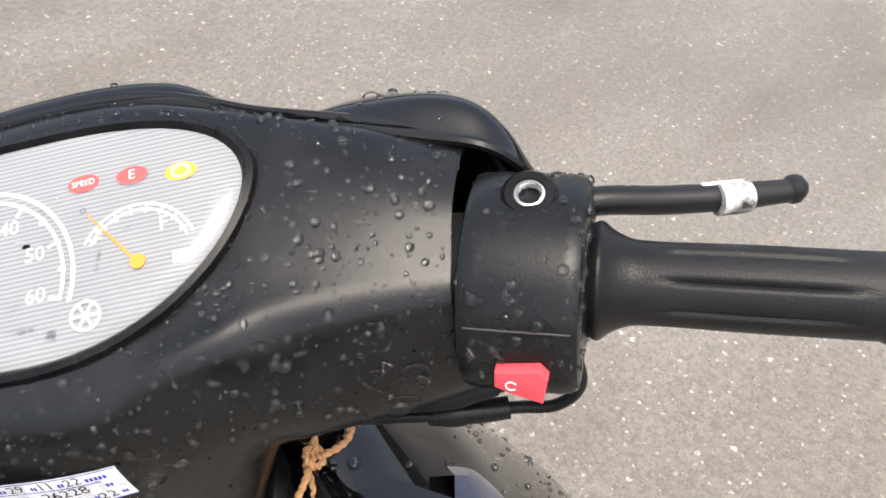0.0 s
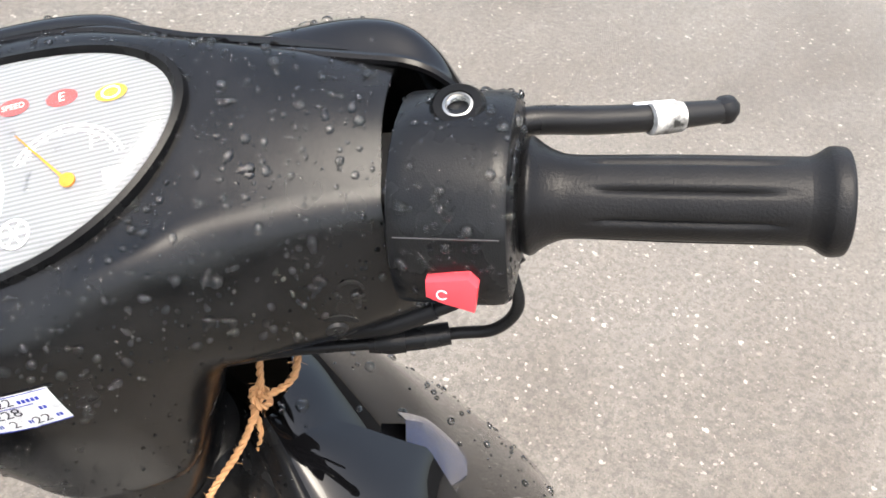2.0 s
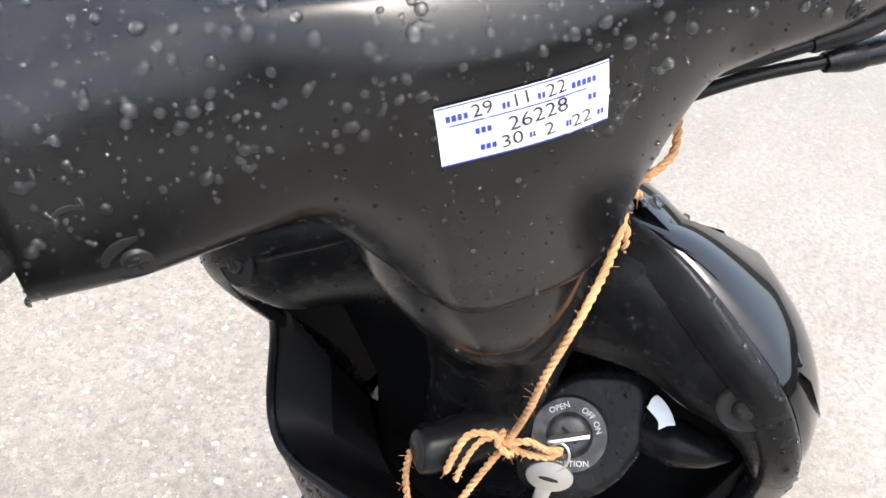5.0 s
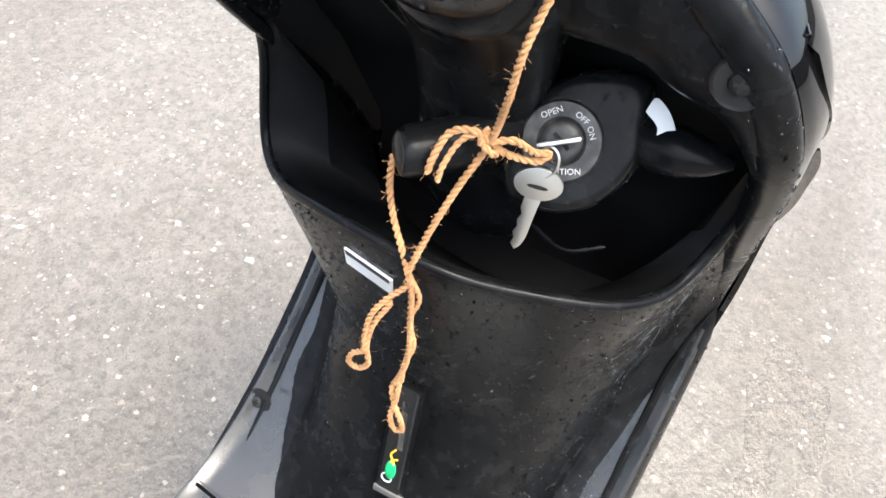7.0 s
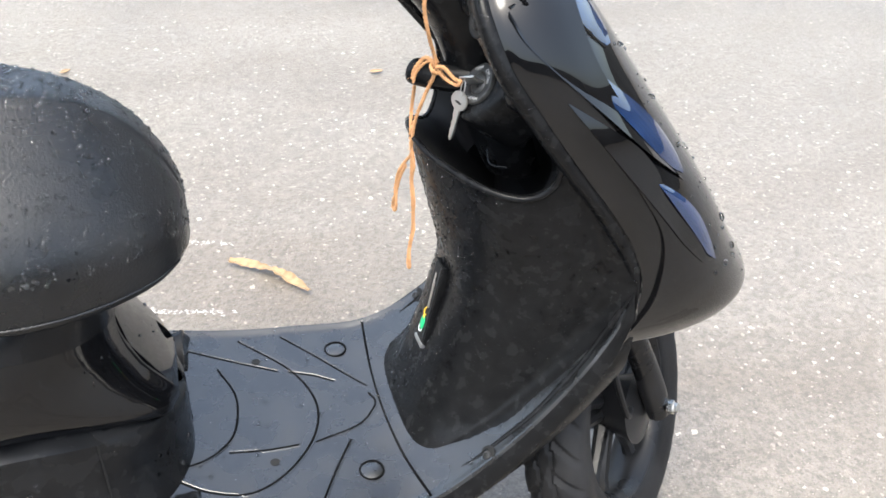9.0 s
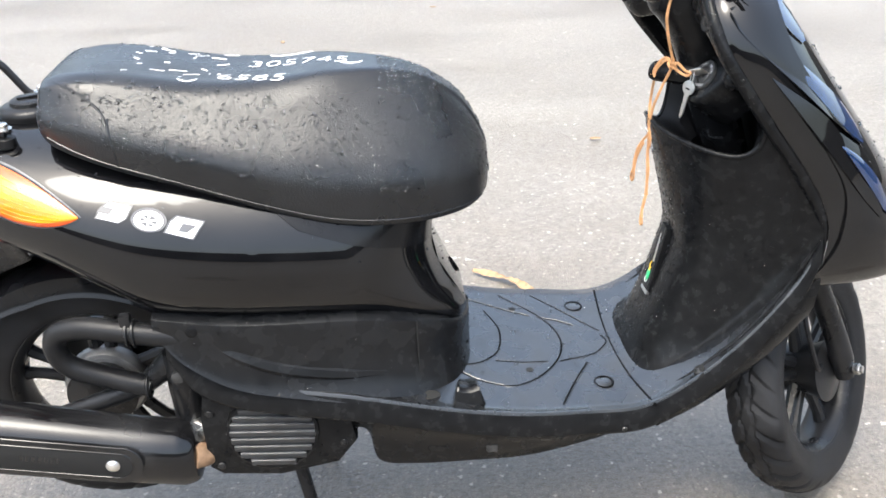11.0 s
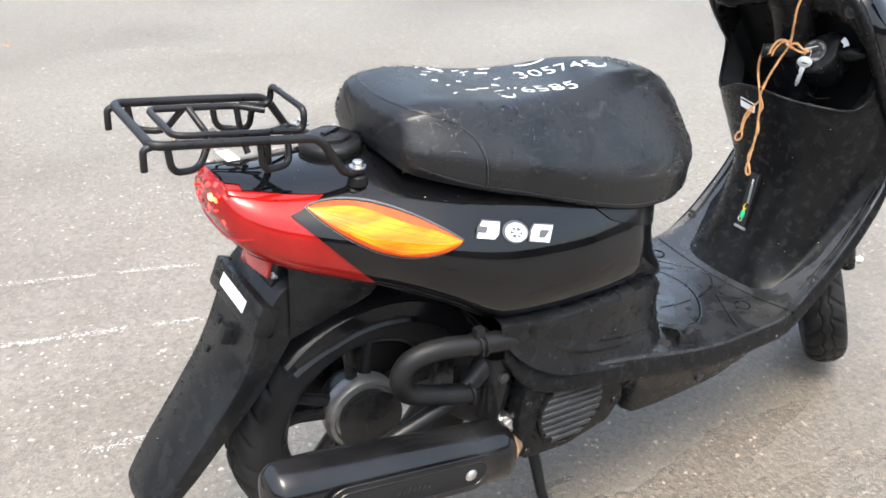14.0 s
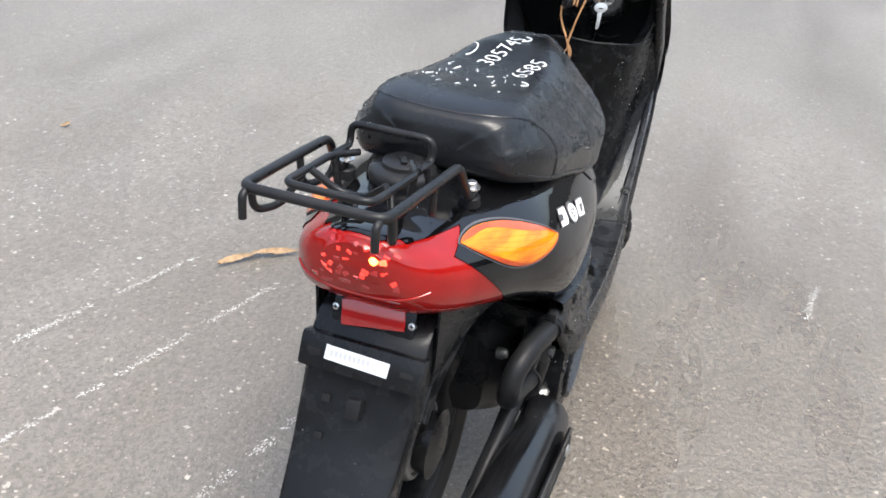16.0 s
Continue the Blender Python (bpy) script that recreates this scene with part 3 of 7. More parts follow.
def amber_lamp(s):
    """A leaf-shaped turn signal let into the body side."""
    def outline(k, grow=0.0):
        x = -0.026 - grow + k * (0.169 + 2 * grow)
        base = 0.648 - 0.054 * k
        arch = math.sin(math.pi * k) ** 0.8
        return x, base + arch * (0.0185 + grow), base - arch * (0.028 + grow) - 0.004 * math.sin(math.pi * k)

    def skin(grow, lift, swell, n=30, m=13):
        rows = []
        for k in np.linspace(0, 1, n):
            x, zt, zb = outline(k, grow)
            row = []
            for q in np.linspace(0, 1, m):
                z = zb + (zt - zb) * q
                row.append((x, s * (body_side(x, z) + lift + swell * math.sin(math.pi * k) ** 0.7 * math.sin(math.pi * q) ** 0.7), z))
            rows.append(row)
        return sheet(rows)
    lamp = part("turn_signal", skin(0.0, 0.0022, 0.006), AMBER, scooter, "amber leaf-shaped turn signal lens")
    part("bezel", skin(0.003, 0.0008, 0.001), SILVER, lamp, "grey rim")
    part("gasket", skin(0.0015, 0.0016, 0.001), DARK, lamp)
    # deeper orange wall of the lens, a broken run inside the rim
    for top in (0, 1):
        rows = []
        for k in np.linspace(0.015, 0.985, 36):
            x, zt, zb = outline(k)
            wide = 0.13 + 0.05 * math.sin(9 * k + 2 * top) + 0.1 * (k > 0.8) * (k - 0.8) / 0.2
            row = []
            for q in np.linspace(0, wide, 4):
                q = 1 - q if top else q
                z = zb + (zt - zb) * q
                row.append((x, s * (body_side(x, z) + 0.0028 + 0.006 * math.sin(math.pi * k) ** 0.7 * math.sin(math.pi * q) ** 0.7), z))
            rows.append(row)
        part("lens_wall", sheet(rows), AMBER_EDGE, lamp, "deep orange lens edge")
    for q in np.linspace(0.16, 0.84, 7):
        pts = []
        for k in np.linspace(0.12, 0.88, 20):
            x, zt, zb = outline(k)
            z = zb + (zt - zb) * q
            pts.append((x, s * (body_side(x, z) + 0.0022 + 0.006 * math.sin(math.pi * k) ** 0.7 * math.sin(math.pi * q) ** 0.7), z))
        part("lens_rib", tube(pts, 0.0004, 5), AMBER, lamp)


def emblem(s):
    """A white emblem: two slotted slanted plates beside a spoked oval, on a grey edge."""
    def lay(outline, lift, mat, parent):
        bm = bmesh.new()
        vs = []
        for u, v in outline:
            x, z = 0.166 + u, 0.601 - 0.27 * u + v
            vs.append(bm.verts.new((x, s * (body_side(x, z) + lift), z)))
        bm.faces.new(vs)
        bmesh.ops.triangulate(bm, faces=bm.faces[:])
        return part("emblem_shape", bm, mat, parent, smooth=False)

    def oval(r):
        return [(0.057 + 0.0165 * r * math.cos(a) + 0.004 * r * math.sin(a), 0.0102 * r * math.sin(a)) for a in np.linspace(0, 2 * math.pi, 24, endpoint=False)]

    plates = [[(-0.002, -0.0085), (0.022, -0.0085), (0.03, -0.003), (0.037, 0.0095), (0.013, 0.0095), (0.004, 0.002)], [(0.076, -0.0085), (0.106, -0.0098), (0.113, 0.001), (0.119, 0.0095), (0.09, 0.0095), (0.082, 0.003)]]
    slots = [[(-0.002, -0.0025), (0.012, -0.0025), (0.018, 0.0045), (0.004, 0.0045)], [(0.09, -0.0045), (0.1, -0.0045), (0.112, 0.0045), (0.096, 0.0045)]]
    em = lay(oval(1.22), 0.0013, EMBLEM_GREY, scooter)
    em.name = "emblem"
    tagged(em, "white emblem of slotted slanted plates beside a spoked oval")
    for plate, slot in zip(plates, slots):
        c = np.mean(plate, axis=0)
        lay([tuple(c + (np.array(q) - c) * 1.14) for q in plate], 0.0015, EMBLEM_GREY, em)
        lay(plate, 0.0023, WHITE, em)
        lay(slot, 0.0028, EMBLEM_GREY, em)
    lay(oval(1.0), 0.0026, WHITE, em)
    lay(oval(0.58), 0.003, EMBLEM_GREY, em)
    for a in (0.4, 1.45, 2.5):
        lay([(0.057 + 0.0095 * math.cos(a + d), 0.0058 * math.sin(a + d)) for d in (-0.12, 0.12, math.pi - 0.12, math.pi + 0.12)], 0.0034, WHITE, em)


# footboard: rows of x, half width, top, bottom
FLOOR_ROWS = [(0.215, 0.166, 0.43, 0.415), (0.245, 0.178, 0.385, 0.37), (0.29, 0.185, 0.361, 0.33), (0.36, 0.188, 0.344, 0.285), (0.44, 0.188, 0.327, 0.262), (0.462, 0.188, 0.321, 0.25), (0.474, 0.187, 0.318, 0.2), (0.52, 0.186, 0.305, 0.188),
              (0.6, 0.183, 0.284, 0.183), (0.68, 0.18, 0.27, 0.182), (0.76, 0.176, 0.264, 0.195), (0.84, 0.171, 0.262, 0.217), (0.9, 0.165, 0.288, 0.247), (0.96, 0.163, 0.338, 0.288),
              (1.01, 0.162, 0.397, 0.345), (1.045, 0.161, 0.452, 0.41), (1.062, 0.159, 0.5, 0.47)]
FLOOR_CURVE = cr(FLOOR_ROWS, 160)


def floor_z(x):
    return float(np.interp(x, FLOOR_CURVE[:, 0], FLOOR_CURVE[:, 2]))


def floorboard():
    out = []
    for x, w, zt, zb in cr(FLOOR_ROWS, 110):
        h = [(0, zt), (0.5 * w, zt), (0.85 * w, zt), (0.915 * w, zt), (0.93 * w, zt + 0.0022), (0.95 * w, zt + 0.0022), (0.962 * w, zt - 0.002), (0.985 * w, zt - 0.016), (w, zt - 0.03), (0.997 * w, zt - 0.034), (0.975 * w, zt - 0.037),
             (0.935 * w, 0.4 * zt + 0.6 * zb), (0.88 * w, zb + 0.006), (0.8 * w, zb), (0.4 * w, zb), (0, zb)]
        out.append([(x, y, z) for y, z in h + [(-y, z) for y, z in h[-2:0:-1]]])
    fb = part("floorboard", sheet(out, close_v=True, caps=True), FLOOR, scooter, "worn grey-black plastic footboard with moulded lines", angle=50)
    # light put into the plastic by face direction: wet brighter top, darker turned-down sides
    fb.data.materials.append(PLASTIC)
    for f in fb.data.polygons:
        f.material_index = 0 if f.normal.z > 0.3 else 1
    # moulded lines
    lines = [[(0.858, -0.165), (0.843, -0.09), (0.837, -0.02), (0.838, 0.06), (0.848, 0.16)],
             [(0.587, -0.077), (0.625, -0.1), (0.67, -0.106), (0.715, -0.079), (0.751, -0.03), (0.76, 0.025), (0.737, 0.086), (0.681, 0.15)],
             [(0.575, -0.066), (0.61, -0.06), (0.638, -0.044), (0.661, -0.012), (0.668, 0.045), (0.651, 0.097)],
             [(0.612, 0.136), (0.67, 0.11), (0.723, 0.084)], [(0.651, -0.045), (0.69, -0.046), (0.73, -0.044)], [(0.736, 0.15), (0.78, 0.096), (0.827, 0.036)],
             [(0.749, -0.044), (0.801, -0.027), (0.824, -0.006), (0.831, 0.008), (0.826, 0.024)], [(0.789, -0.048), (0.762, -0.093), (0.732, -0.15)], [(0.736, 0.08), (0.765, 0.068), (0.789, 0.053)]]
    for c in lines:
        p = cr(c, 40)
        line = part("moulded_line", tube([(x, y, floor_z(x) - 0.0016) for x, y in p], 0.0024, 6), GROOVE, fb)
        side = np.gradient(p, axis=0)
        side = np.stack([side[:, 1], -side[:, 0]], 1) / np.linalg.norm(side, axis=1)[:, None]
        side *= 0.0029 * np.where(side[:, :1] > 0, 1, -1)
        part("line_lip", tube([(x, y, floor_z(x) - 0.0005) for x, y in p + side], 0.0009, 6), FLOOR, line)

    def details(s):
        part("cap_disc", lathe([(0.0125, -0.002), (0.0125, 0.0008), (0.011, 0.0016), (0, 0.0018)], 24, pose(0.802, 0.007 + s * 0.106, floor_z(0.802) - 0.0008)), FLOOR, fb)
        part("ring", lathe([(0.0125, -0.001), (0.0145, -0.001), (0.0145, 0.0014), (0.0125, 0.0014)], 24, pose(0.802, 0.007 + s * 0.106, floor_z(0.802)), ring=True), GROOVE, fb)
        part("drain_hole", lathe([(0.0055, -0.002), (0.0055, 0.0006), (0, 0.0007)], 16, pose(0.699, 0.02 + s * 0.086, floor_z(0.699))), DARK, fb)
        part("recess", lathe([(0.013, -0.004), (0.013, 0.001), (0.011, 0.0012), (0, 0.0002)], 20, pose(0.545, s * 0.15, floor_z(0.545)) @ Matrix.Diagonal((1.3, 0.8, 1, 1))), DARK, fb)
        # hook: a wedge with a sloping hollow face, rising from the board's edge
        rows = []
        for k, (y, h) in enumerate(((0.098, 0.0), (0.108, 0.007), (0.122, 0.015), (0.138, 0.021), (0.147, 0.0215), (0.152, 0.018), (0.158, 0.0))):
            half = 0.012 + 0.0014 * k
            rows.append([(0.601 + x * half + 0.05 * (0.138 - y), s * y, floor_z(0.6) - 0.003 + (h + 0.003) * q) for x, q in ((-1.15, 0.0), (-0.95, 0.75), (-0.85, 1.0), (-0.7, 1.02), (-0.4, 0.86), (0.2, 0.84), (0.7, 1.0), (0.85, 0.98), (0.95, 0.7), (1.15, 0.0))])
        part("strap_hook", sheet(rows, caps=True), PLASTIC_WORN, fb, "raised moulded hook", angle=35)
        screw(fb, (0.815, s * 0.171, 0.232), (0.1, s, -0.2), 0.0045, LOCK_GREY)
        part("clip", block(0.016, 0.004, 0.012, pose(0.63, s * 0.1695, 0.215), 0.001), LOCK_GREY, fb)
        # screw hollows where the board turns up into the shield
        part("screw_hollow", lathe([(0.011, -0.003), (0.012, 0.001), (0.009, 0.0015), (0, -0.001)], 20, Matrix.Translation((0.92, s * 0.147, 0.3015)) @ Vector((-0.75, 0, 0.66)).to_track_quat("Z", "Y").to_matrix().to_4x4()), DARK, fb)
        screw(fb, (0.919, s * 0.147, 0.303), (-0.75, 0, 0.66), 0.005, LOCK_GREY)
    both(details)
    # cover below the seat: a concave skirt that flares out to the board
    rows = []
    for x, w, zt, zb, flare in cr([(0.205, 0.168, 0.456, 0.43, 0.0), (0.24, 0.173, 0.452, 0.388, 0.006), (0.3, 0.174, 0.443, 0.35, 0.011), (0.38, 0.169, 0.437, 0.328, 0.016), (0.46, 0.155, 0.427, 0.31, 0.026),
                                   (0.52, 0.135, 0.409, 0.292, 0.034), (0.57, 0.103, 0.383, 0.277, 0.034), (0.598, 0.07, 0.364, 0.27, 0.03), (0.614, 0.03, 0.354, 0.268, 0.022), (0.617, 0.004, 0.352, 0.267, 0.012)], 60):
        h = [(0.25 * w, zt + 0.006), (w - 0.03, zt + 0.004), (w - 0.008, zt + 0.002), (w - 0.002, zt - 0.001), (w, zt - 0.01), (w - 0.002, zb + 0.62 * (zt - zb)), (w + 0.14 * flare, zb + 0.36 * (zt - zb)), (w + 0.5 * flare, zb + 0.15 * (zt - zb)), (w + flare, zb + 0.004)]
        h = [(max(y, 0.001), z) for y, z in h]
        rows.append([(x, y, z) for y, z in h + [(-y, z) for y, z in h[::-1]]])
    sk = part("seat_base_cover", sheet(rows), PLASTIC_WORN, scooter, "grey-black plastic skirt below the seat")

    def skirt_bits(s):
        part("rivet", lathe([(0.0075, -0.002), (0.0075, 0.001), (0.006, 0.002), (0.002, 0.0022), (0, 0.0015)], 18, pose(0.253, s * 0.1735, 0.438, s * -90, 0, 0)), PLASTIC, sk)
        part("joint_line", tube([(0.535, s * 0.128, 0.403), (0.536, s * 0.129, 0.35), (0.538, s * 0.137, 0.29)], 0.0012, 6, 14), DARK, sk)
        part("moulded_ridge", tube([(0.275, s * 0.166, 0.412), (0.31, s * 0.1665, 0.392), (0.36, s * 0.1655, 0.37), (0.43, s * 0.159, 0.352), (0.49, s * 0.147, 0.34)], [0.005, 0.011, 0.0125, 0.0115, 0.006], 8, 40), PLASTIC_WORN, sk)
    both(skirt_bits)
    # underside guard behind the footboard
    part("lower_guard", hull([(0.468, 0.12, 0.28, 0.2, 0.5), (0.472, 0.14, 0.285, 0.188, 0.5), (0.53, 0.145, 0.28, 0.183, 0.5), (0.6, 0.14, 0.27, 0.181, 0.5)], 24, 20, 4, 5), POCKET_BLACK, scooter)


def shield_x(z):
    """The shield's side edge and its centre at height z."""
    zs = [0.255, 0.31, 0.38, 0.45, 0.51, 0.558, 0.605, 0.64, 0.70, 0.76]
    return (float(np.interp(z, zs, [0.85, 0.932, 1.0, 1.046, 1.062, 1.05, 1.015, 0.988, 0.945, 0.91])),
            float(np.interp(z, zs, [0.848, 0.871, 0.897, 0.913, 0.909, 0.891, 0.872, 0.866, 0.862, 0.86])),
            float(np.interp(z, zs, [0.102, 0.107, 0.114, 0.12, 0.126, 0.131, 0.136, 0.137, 0.136, 0.135])))


# edge of the open pocket, from the left end down, across and up again
POCKET = [(0.93, 0.156, 0.682), (0.944, 0.158, 0.65), (0.944, 0.158, 0.615), (0.939, 0.154, 0.583), (0.925, 0.138, 0.572), (0.906, 0.112, 0.584), (0.89, 0.085, 0.601), (0.878, 0.05, 0.613), (0.873, 0.01, 0.618),
          (0.878, -0.02, 0.615), (0.89, -0.044, 0.611), (0.908, -0.088, 0.611), (0.932, -0.111, 0.608), (0.955, -0.121, 0.609), (0.972, -0.128, 0.625), (0.973, -0.132, 0.65), (0.966, -0.136, 0.68), (0.945, -0.138, 0.712)]


def shield_point(u, z, inset=0.0):
    xe, xc, hw = shield_x(z)
    # a hollow fillet where it meets the board, a full round above
    b = max(0.0, 1 - abs(u) ** 3.4) ** float(np.interp(z, [0.27, 0.42], [1.25, 0.55]))
    return [xe + (xc + inset - xe) * b, (hw - inset) * u, z]


def leg_shield():
    n = 91
    lip = cr(POCKET, n)
    for _ in range(10):
        lip[1:-1] = 0.25 * lip[:-2] + 0.5 * lip[1:-1] + 0.25 * lip[2:]
    us = -np.sin(np.linspace(-1, 1, n) * 1.35) / math.sin(1.35)
    base = [[shield_point(u, z) for u in us] for z in (0.255, 0.3, 0.35, 0.4, 0.45)]
    mid = 0.45 * np.array([shield_point(u, 0.5) for u in us]) + 0.55 * (lip + np.array([0.012, 0, -0.075]) + np.outer(np.abs(us) ** 3, [0.06, 0, -0.05]))
    near = lip + np.array([0.003, 0, -0.02]) + np.outer(np.abs(us) ** 3, [0.012, 0, -0.004])
    rows = np.array(base + [mid, near, lip])
    P = cr(rows.reshape(len(rows), -1), 64).reshape(64, n, 3)
    # side flange out to the rim
    full = []
    for k, row in zip(np.linspace(0, 1, 64), P):
        z = min(0.255 + 0.5 * k, 0.70)
        e = shield_x(z)[0]
        ends = [np.array([e + 0.003 - (s > 0) * 0.015 * max(0.0, min(1.0, (z - 0.45) / 0.2)), s * (0.152 - 0.006 * max(0, (z - 0.6) / 0.1)) + 0.01 * (s > 0), z]) for s in (1, -1)]
        full.append([ends[0], 0.5 * ends[0] + 0.5 * row[0] + (0.004, 0, 0)] + list(row) + [0.5 * ends[1] + 0.5 * row[-1] + (0.004, 0, 0), ends[1]])
    P = np.array(full)
    for _ in range(3):
        P[1:-1] = 0.25 * P[:-2] + 0.5 * P[1:-1] + 0.25 * P[2:]
    for _ in range(4):
        P[:-1, 1:-1] = 0.25 * P[:-1, :-2] + 0.5 * P[:-1, 1:-1] + 0.25 * P[:-1, 2:]
    sh = part("leg_shield", sheet(P), PLASTIC, scooter, "matte black inner leg shield beaded with rain", angle=60)
    skin = BVHTree.FromObject(sh, bpy.context.evaluated_depsgraph_get())
    for s in (-1, 1):
        run = []
        for q in cr([(1.068, s * 0.146, 0.5), (1.05, s * 0.146, 0.47), (1.011, s * 0.146, 0.424), (0.96, s * 0.146, 0.38), (0.905, s * 0.143, 0.341), (0.86, s * 0.138, 0.308)], 50):
            near = skin.find_nearest(Vector(q))
            run.append(tuple(near[0]))
        run = np.array(run)
        for _ in range(12):
            run[1:-1] = 0.25 * run[:-2] + 0.5 * run[1:-1] + 0.25 * run[2:]
        part("moulded_ridge", tube(run, [0.001, 0.0034, 0.0036, 0.0032, 0.001], 8), PLASTIC, sh)
    part("pocket_lip", tube(lip + np.array([0.001, 0, -0.001]), 0.0036, 10), PLASTIC, sh)
    # inside of the pocket
    v = np.linspace(1, -1, n)
    inner = lip + 0.09 * (np.array([0.99, 0.01, 0.62]) - lip) + np.array([0.0, 0, -0.004])
    low = np.stack([0.935 + 0.07 * np.abs(v) ** 2.5, 0.112 * v, np.full(n, 0.56)], 1)
    rows = [lip, inner, 0.55 * inner + 0.45 * low, low, np.stack([0.975 + 0.03 * v * v, 0.1 * v, 0.52 + 0 * v], 1), np.stack([1.005 + 0.01 * v * v, 0.105 * v, 0.53 + 0 * v], 1), np.stack([1.022 + 0 * v, 0.115 * v, 0.57 + 0 * v], 1),
            np.stack([1.008 + 0 * v, 0.138 * v + 0.006, 0.63 + 0 * v], 1), np.stack([0.98 - 0.02 * np.maximum(v, 0), 0.146 * v + 0.01, 0.69 + 0 * v], 1), np.stack([0.95 - 0.03 * np.maximum(v, 0), 0.138 * v + 0.012, 0.75 + 0 * v], 1), np.stack([0.935 + 0 * v, 0.09 * v, 0.8 + 0 * v], 1), np.stack([0.93 + 0 * v, 0.03 * v, 0.82 + 0 * v], 1)]
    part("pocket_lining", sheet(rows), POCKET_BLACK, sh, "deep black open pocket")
    part("pocket_rib", tube([(0.968, 0.11, 0.705), (0.955, 0.07, 0.695), (0.95, 0.03, 0.69)], 0.0015, 6, 12), PLASTIC, sh)
    part("pocket_rib", tube([(0.94, -0.03, 0.615), (0.935, -0.055, 0.612), (0.945, -0.075, 0.618)], 0.0012, 6, 12), PLASTIC, sh)
    # slot with a tag inside
    a, b = Vector((0.889, 0.0005, 0.351)), Vector((0.914, 0.0095, 0.451))
    up = (b - a).normalized()
    across = Vector((0.04, -1, -0.02)).normalized()
    out = across.cross(up).normalized()
    if out.x > 0:
        out = -out
    Q = Matrix.Translation((a + b) / 2 + out * 0.0045) @ Matrix((up, across, out)).transposed().to_4x4()
    slot = part("slot_frame", block(0.106, 0.024, 0.012, Q @ pose(0, 0, -0.004), 0.002), PLASTIC, sh)
    part("slot_opening", block(0.1, 0.0175, 0.002, Q @ pose(0.001, 0, 0.0016), 0.0005), DARK, slot, "dark open slot")
    part("slot_edge", block(0.005, 0.024, 0.006, Q @ pose(-0.0515, 0, 0.001), 0.001), ALU, slot, "bare metal lower edge")
    part("slot_side", block(0.092, 0.0012, 0.001, Q @ pose(0.004, 0.0076, 0.003), 0.0003), SLAT, slot)
    part("metal_tag", block(0.045, 0.0042, 0.001, Q @ pose(0.018, 0.0015, 0.0034, 0, 0, -3), 0.0003), STEEL, slot, "bright strip inside the slot")
    part("wire_tag", tube([tuple(Q @ Vector((x, y, 0.004))) for x, y in ((-0.006, 0.0), (-0.012, -0.003), (-0.018, 0.0), (-0.024, 0.001), (-0.018, -0.002), (-0.014, 0.003))], 0.0008, 6, 20), YELLOW_ICON, slot)
    part("green_tag", lathe([(0.0045, 0), (0.005, 0.001), (0.004, 0.0022), (0, 0.0025)], 14, Q @ pose(-0.027, -0.001, 0.0026) @ Matrix.Diagonal((1.9, 0.9, 1, 1))), GREEN, slot, "green tag")
    part("tag_ring", tube([tuple(Q @ Vector((-0.036 + 0.004 * math.cos(t), -0.003 + 0.004 * math.sin(t), 0.0036))) for t in np.linspace(0, 6.28, 16, endpoint=False)], 0.0006, 5, closed=True), PAPER, slot)
    spot = skin.ray_cast(Vector((0.6, 0.039, 0.578)), Vector((1, 0, 0)))
    no = spot[1] if spot[1].x < 0 else -spot[1]
    wide = Vector((0, -1, 0)) - no * -no.y
    wide.normalize()
    L = Matrix.Translation(spot[0]) @ Matrix((wide, no.cross(wide), no)).transposed().to_4x4()
    lb = part("worn_label", slab([(-0.017, -0.0075), (0.017, -0.009), (0.0175, 0.0085), (-0.0175, 0.0095)], 0.0016, L), PAPER, sh, "small white label below the pocket")
    part("label_bar", block(0.032, 0.004, 0.0008, L @ pose(0, 0.0065, 0.0016, 0, 0, -2)), BLACK_INK, lb, smooth=False)

    def wing(s):
        # rolled rim that carries the outer edge up beside the pocket to the steering head
        c = [(1.068, 0.151, 0.46), (1.064, 0.151, 0.52), (1.03, 0.15, 0.585), (0.985, 0.148, 0.645), (0.945, 0.146, 0.70), (0.915, 0.139, 0.745), (0.902, 0.12, 0.782), (0.902, 0.092, 0.805), (0.908, 0.06, 0.822), (0.915, 0.03, 0.828)]
        if s > 0:
            c = [(1.068, 0.157, 0.46), (1.06, 0.16, 0.52), (1.02, 0.162, 0.58), (0.975, 0.163, 0.632), (0.925, 0.165, 0.688), (0.884, 0.162, 0.737), (0.867, 0.147, 0.766), (0.87, 0.118, 0.787), (0.892, 0.07, 0.812), (0.914, 0.03, 0.826)]
        c = cr(c, 70)
        off = c - cr([(1.068, 0.151, 0.46), (1.064, 0.151, 0.52), (1.03, 0.15, 0.585), (0.985, 0.148, 0.645), (0.945, 0.146, 0.70), (0.915, 0.139, 0.745), (0.902, 0.12, 0.782), (0.902, 0.092, 0.805), (0.908, 0.06, 0.822), (0.915, 0.03, 0.828)], 70)
        off = np.array([off[int(i)] for i in np.linspace(28, 69, 36)])
        k = np.linspace(0, 1, len(c))
        rows = []
        for (x, y, z), t in zip(c, k):
            f = min(1.0, t * 5) * min(1.0, (1 - t) * 4)
            rows.append([(x + 0.004, s * (y - 0.018), z - 0.012), (x - 0.004 * f - 0.003, s * (y - 0.013), z - 0.009), (x - 0.008 * f - 0.002, s * (y - 0.004), z - 0.003), (x - 0.006 * f - 0.001, s * (y + 0.001), z + 0.003), (x, s * y, z + 0.005), (x + 0.004, s * (y - 0.006), z + 0.004)])
